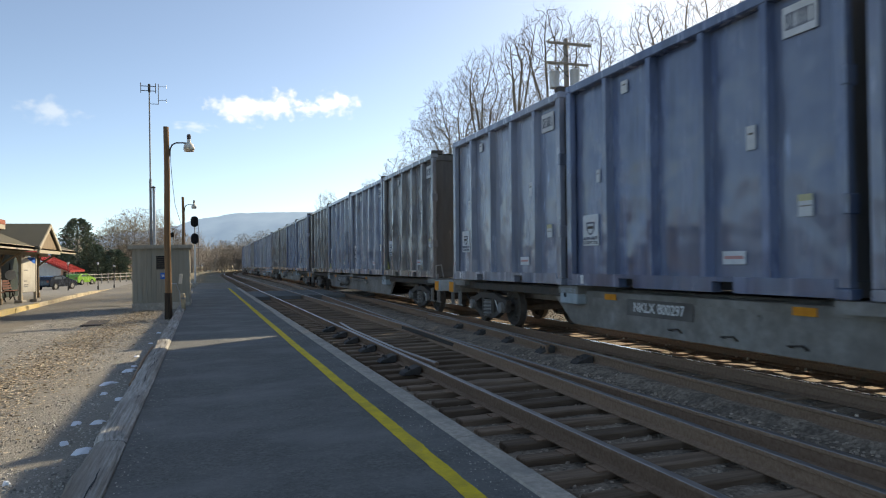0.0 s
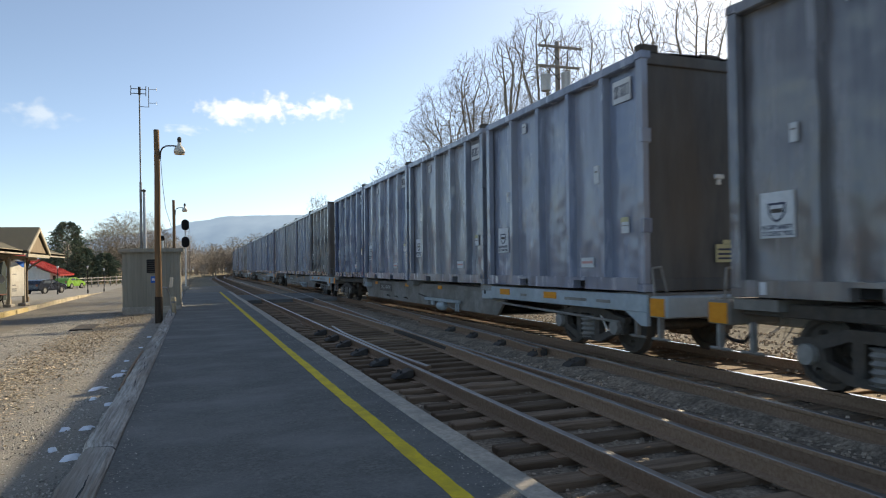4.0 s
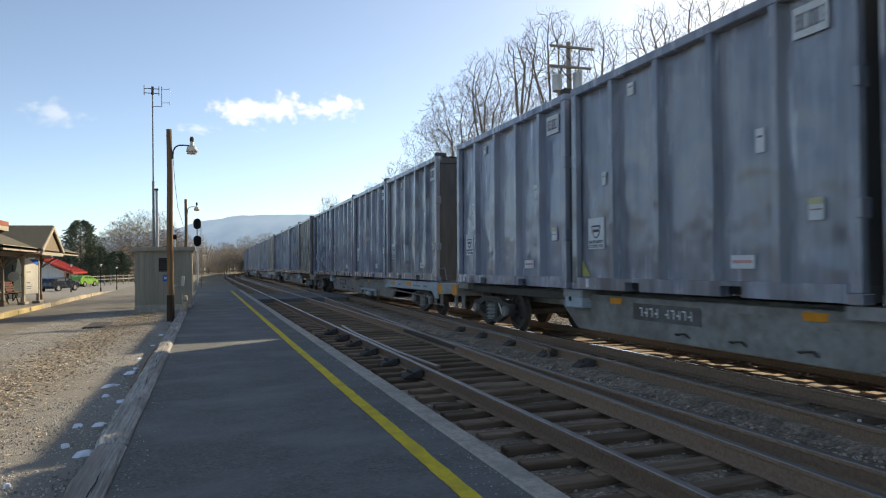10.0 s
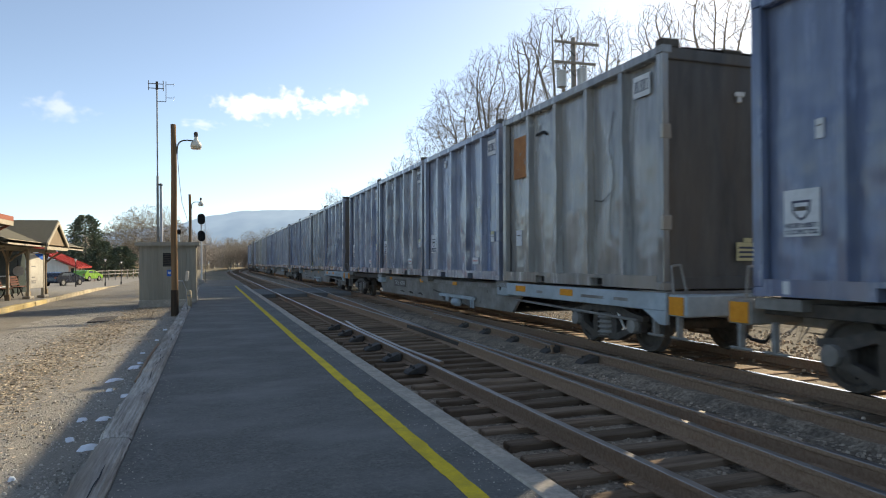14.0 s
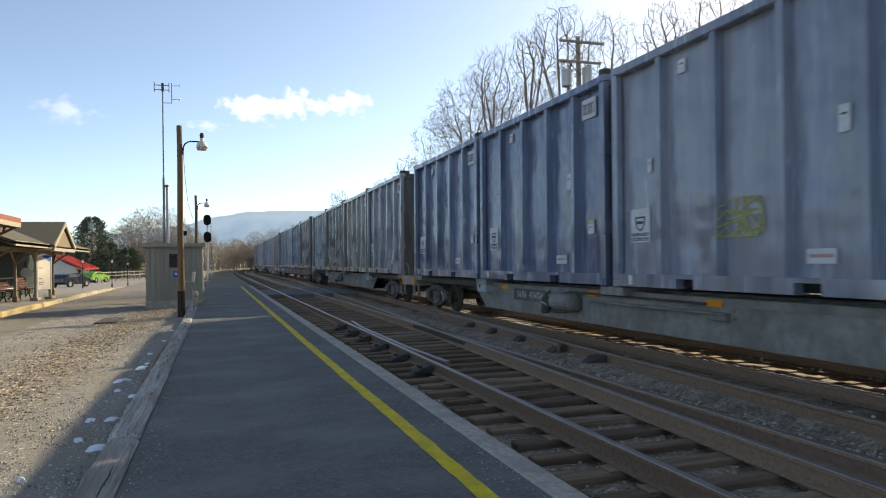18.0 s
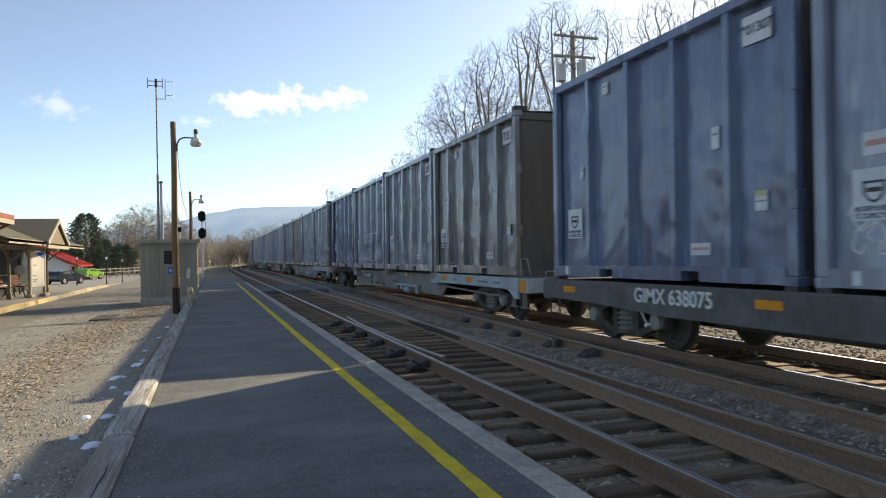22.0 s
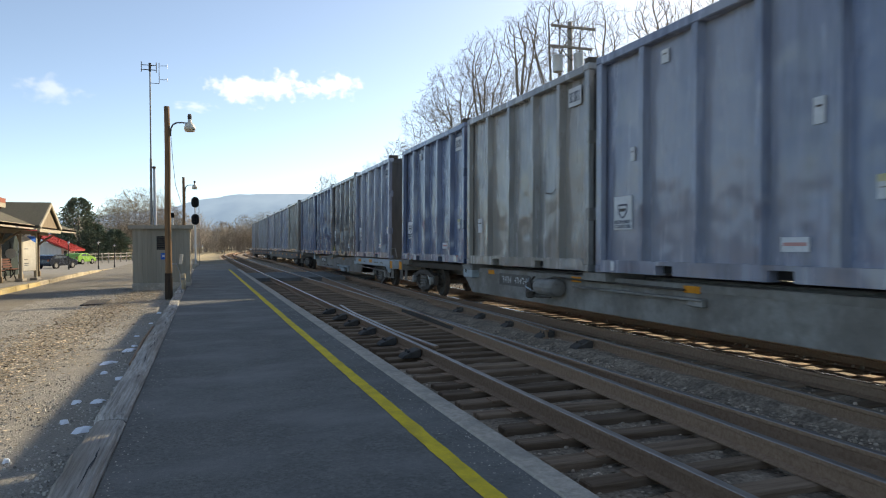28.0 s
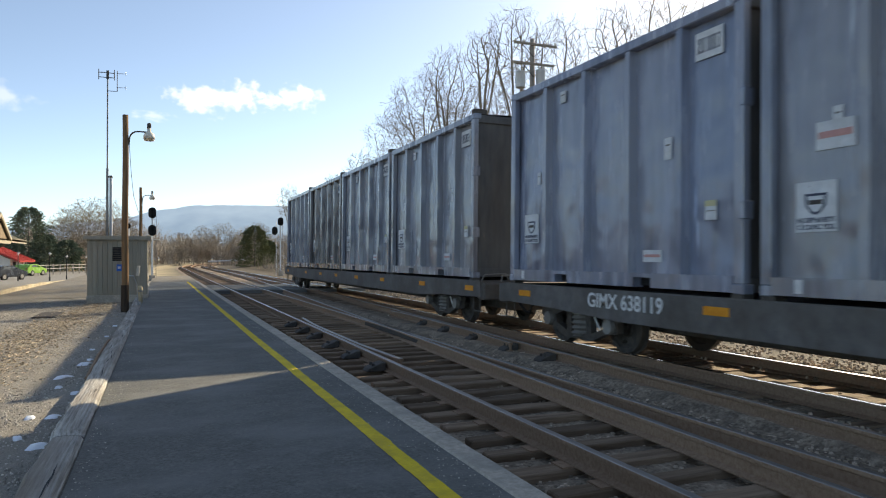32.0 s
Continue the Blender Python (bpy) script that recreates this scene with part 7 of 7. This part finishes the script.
for i, (az, el, w, h, soft) in enumerate(((3.3, 12.3, 5.6, 2.2, 0.0), (6.0, 12.75, 4.6, 2.0, 0.0), (8.3, 12.5, 3.4, 1.2, 0.25), (10.4, 12.9, 4.6, 1.9, 0.0), (-10.5, 11.3, 5.0, 1.8, 0.7), (-0.6, 10.8, 3.6, 0.8, 0.7), (1.2, 12.6, 2.8, 1.2, 0.5))):
    b = bmesh.new()
    vs = [b.verts.new((1.0 * math.cos(t), 1.0 * math.sin(t), 0)) for t in [2 * math.pi * k / 32 for k in range(32)]]
    b.faces.new(vs)
    D = 4200.0
    a, e = radians(az), radians(el)
    at = Vector((math.sin(a) * math.cos(e), math.cos(a) * math.cos(e), math.sin(e))) * D
    ob = link("cloud", b, cloud_mat("cloud_puff", 3.1 + i * 1.7, soft))
    ob.matrix_basis = look(at, (0, 0, 1.4)) @ Matrix.Rotation(math.pi, 4, "Y") @ Matrix.Diagonal((D * radians(w) * 0.62, D * radians(h) * 0.75, 1, 1))
    tagged(ob, "small white fair-weather cloud", "cloud", kind="structure")

# ---- litter on the ground ----
rng = random.Random(9)
for i, (x, y, s, e) in enumerate(((-0.97, 6.46, 0.17, 1.0), (-1.21, 10.05, 0.2, 1.2), (-1.05, 11.2, 0.24, 0.8), (-0.93, 8.8, 0.18, 0.8), (-1.0, 7.58, 0.16, 0.8), (-1.2, 7.62, 0.13, 0.7), (-1.17, 6.8, 0.10, 0.7), (-1.16, 9.28, 0.12, 0.6), (-1.1, 12.85, 0.12, 0.7), (-1.03, 11.6, 0.14, 0.6), (-1.35, 5.7, 0.07, 0.6), (-1.0, 17.2, 0.14, 0.6), (-1.02, 14.9, 0.12, 0.6), (-1.1, 4.6, 0.08, 0.6))):
    b = bmesh.new()
    k = 22
    s *= 0.55
    mid = b.verts.new((0, 0, 0.012))
    r1 = [b.verts.new((s * 0.55 * math.cos(a) * (1 + 0.3 * noise.noise((i * 3.0, math.cos(a), math.sin(a)))), s * 0.62 * e * math.sin(a), 0.010)) for a in [2 * math.pi * q / k for q in range(k)]]
    r2 = [b.verts.new((s * math.cos(a) * (0.9 + 0.9 * noise.noise((i * 7.0, math.cos(a) * 1.6, math.sin(a) * 1.6)) + 0.25 * noise.noise((i * 9.0, math.cos(a) * 4, math.sin(a) * 4))) * 0.62, s * e * 1.5 * math.sin(a) * (1 + 0.4 * noise.noise((i * 5.0, math.sin(a), 2))), -0.02)) for a in [2 * math.pi * q / k for q in range(k)]]
    for q in range(k):
        b.faces.new((mid, r1[q], r1[(q + 1) % k]))
        b.faces.new((r1[q], r2[q], r2[(q + 1) % k], r1[(q + 1) % k]))
    ob = link("snow_patch", b, SNOW, smooth=True)
    ob.matrix_basis = pose(x, y, -0.10, 0, 0, rng.uniform(-40, -10))
    tagged(ob, "small leftover patch of old snow on the gravel", "snow", "snow patches")


def scatter(name, label, cat, material, n, place, size, flat):
    v, f = [], []
    for _ in range(n):
        x, y, z = place()
        s = rng.uniform(*size)
        k = len(v)
        if flat:
            a = rng.uniform(0, 6.283)
            t1, t2 = rng.uniform(-0.2, 1.3), rng.uniform(-1.2, 1.2)
            c, q = math.cos(a), math.sin(a)
            for u, w in ((-1, 0), (-0.2, -0.6), (1, 0), (-0.1, 0.55)):
                v.append((x + s * (u * c - w * q), y + s * (u * q + w * c), z + 0.012 + s * (abs(u) * t1 * 0.5 + abs(w) * abs(t2)) + 0.004))
            f += [(k, k + 1, k + 2), (k, k + 2, k + 3)]
        else:
            h = s * rng.uniform(0.5, 0.9)
            a = rng.uniform(0, 6.283)
            pts = [(s * rng.uniform(0.7, 1.1) * math.cos(a + i * 1.257), s * rng.uniform(0.7, 1.1) * math.sin(a + i * 1.257)) for i in range(5)]
            v += [(x + px, y + py, z - s * 0.25) for px, py in pts] + [(x + px * 0.6, y + py * 0.6, z + h) for px, py in pts]
            f += [(k + i, k + (i + 1) % 5, k + 5 + (i + 1) % 5, k + 5 + i) for i in range(5)] + [tuple(k + 5 + i for i in range(5))]
    return tagged(raw(name, v, f, material), label, cat, kind="stuff")


def near_y(a, b):
    return a + (b - a) * rng.random() ** 1.7


def leaf_place():
    y = near_y(4, 26)
    c = -2.75 + (y - 6) * 0.045
    x = c + rng.gauss(0, 0.42)
    return x, y, ground_z(x, y) + 0.02


def lot_place():
    y = near_y(3, 28)
    x = rng.uniform(-4.4, -0.9)
    return x, y, ground_z(x, y) + 0.014


def bed_place():
    y = near_y(1.2, 32)
    x = rng.choice((rng.uniform(2.15, 5.7), rng.uniform(2.15, 9.6)))
    return x, y, ground_z(x, y) + 0.03


def crib_place():
    y = near_y(1.0, 14)
    x = rng.uniform(5.0, 6.4)
    return x, y, ground_z(x, y) + 0.06


def verge_place():
    y = near_y(4, 60)
    x = rng.uniform(8.2, 12.4)
    return x, y, ground_z(x, y) + 0.08


def grit_place():
    y = near_y(2.4, 16)
    return 1.86 - abs(rng.gauss(0, 0.12)), y, -0.002


def grit_left():
    y = near_y(2.4, 16)
    return -0.57 + abs(rng.gauss(0, 0.08)), y, -0.002


scatter("leaf_litter", "drift of dead brown leaves and chips on the gravel", "leaves", LEAF, 20000, leaf_place, (0.012, 0.034), True)
scatter("gravel_stones", "loose pale stones on the gravel", "stones", PEBBLE, 26000, lot_place, (0.005, 0.014), False)
scatter("lot_stones", "larger pale stones on the gravel", "stones", PEBBLE, 3000, lot_place, (0.010, 0.022), False)
scatter("ballast_stones", "loose dark ballast stones between the ties", "stones", STONE, 17000, bed_place, (0.014, 0.036), False)
scatter("ballast_ridge", "heaped ballast between the tracks", "stones", STONE, 4500, crib_place, (0.014, 0.034), False)
scatter("verge_stones", "pale ballast stones beyond the train", "stones", STONE, 6000, verge_place, (0.02, 0.045), False)
scatter("grit", "loose grit along the platform's edge", "grit", PEBBLE, 900, grit_place, (0.003, 0.009), False)
scatter("grit_back", "loose grit along the timbers", "grit", PEBBLE, 500, grit_left, (0.003, 0.01), False)


# ---- ties, one by one where they are near ----
def tie_row(track, c):
    near, far_v, far_f = None, [], []
    s, i = -5.0, 0
    while s < 400:
        x, y, a = lane(c, s)
        m = pose(x + random.uniform(-0.03, 0.03), y + random.uniform(-0.02, 0.02), RAIL_Z - 0.17 + random.uniform(-0.008, 0.006), 0, 0, -math.degrees(a) + random.uniform(-1.1, 1.1)) @ Matrix.Diagonal((random.uniform(0.96, 1.03), random.uniform(0.85, 1.08), 1, 1))
        if i < 150:
            if near is None:
                b = bmesh.new()
                box(b, -TIE_L / 2, TIE_L / 2, -TIE_W / 2, TIE_W / 2, -TIE_H, 0, 0.012)
                near = part("tie", b, TIE, track)
                near.matrix_basis = m
            else:
                shared("tie", near, track, m)
        else:
            k = len(far_v)
            far_v += [m @ Vector((px, py, pz)) for pz in (-TIE_H, 0) for py in (-TIE_W / 2, TIE_W / 2) for px in (-TIE_L / 2, TIE_L / 2)]
            far_f += [tuple(k + q for q in w) for w in ((4, 5, 7, 6), (0, 1, 5, 4), (2, 6, 7, 3), (0, 4, 6, 2), (1, 3, 7, 5))]
        s += TIE_STEP
        i += 1
    tagged(raw("far_ties", far_v, far_f, TIE, track), kind="stuff")


tie_row(track_1, NEAR_C)
tie_row(track_2, TRAIN_C)
# plates and spikes under the nearest rails
pl = bmesh.new()
box(pl, -0.17, 0.17, -0.09, 0.09, 0, 0.015)
plate_ob = None
for c in (NEAR_C - GAUGE / 2, NEAR_C + GAUGE / 2):
    for i in range(14, 60):
        y = -5.0 + i * TIE_STEP
        if plate_ob is None:
            plate_ob = part("tie_plate", pl, RAIL_SIDE, track_1)
            plate_ob.matrix_basis = pose(c, y, RAIL_Z - 0.178)
        else:
            shared("tie_plate", plate_ob, track_1, pose(c, y, RAIL_Z - 0.178))


motions()
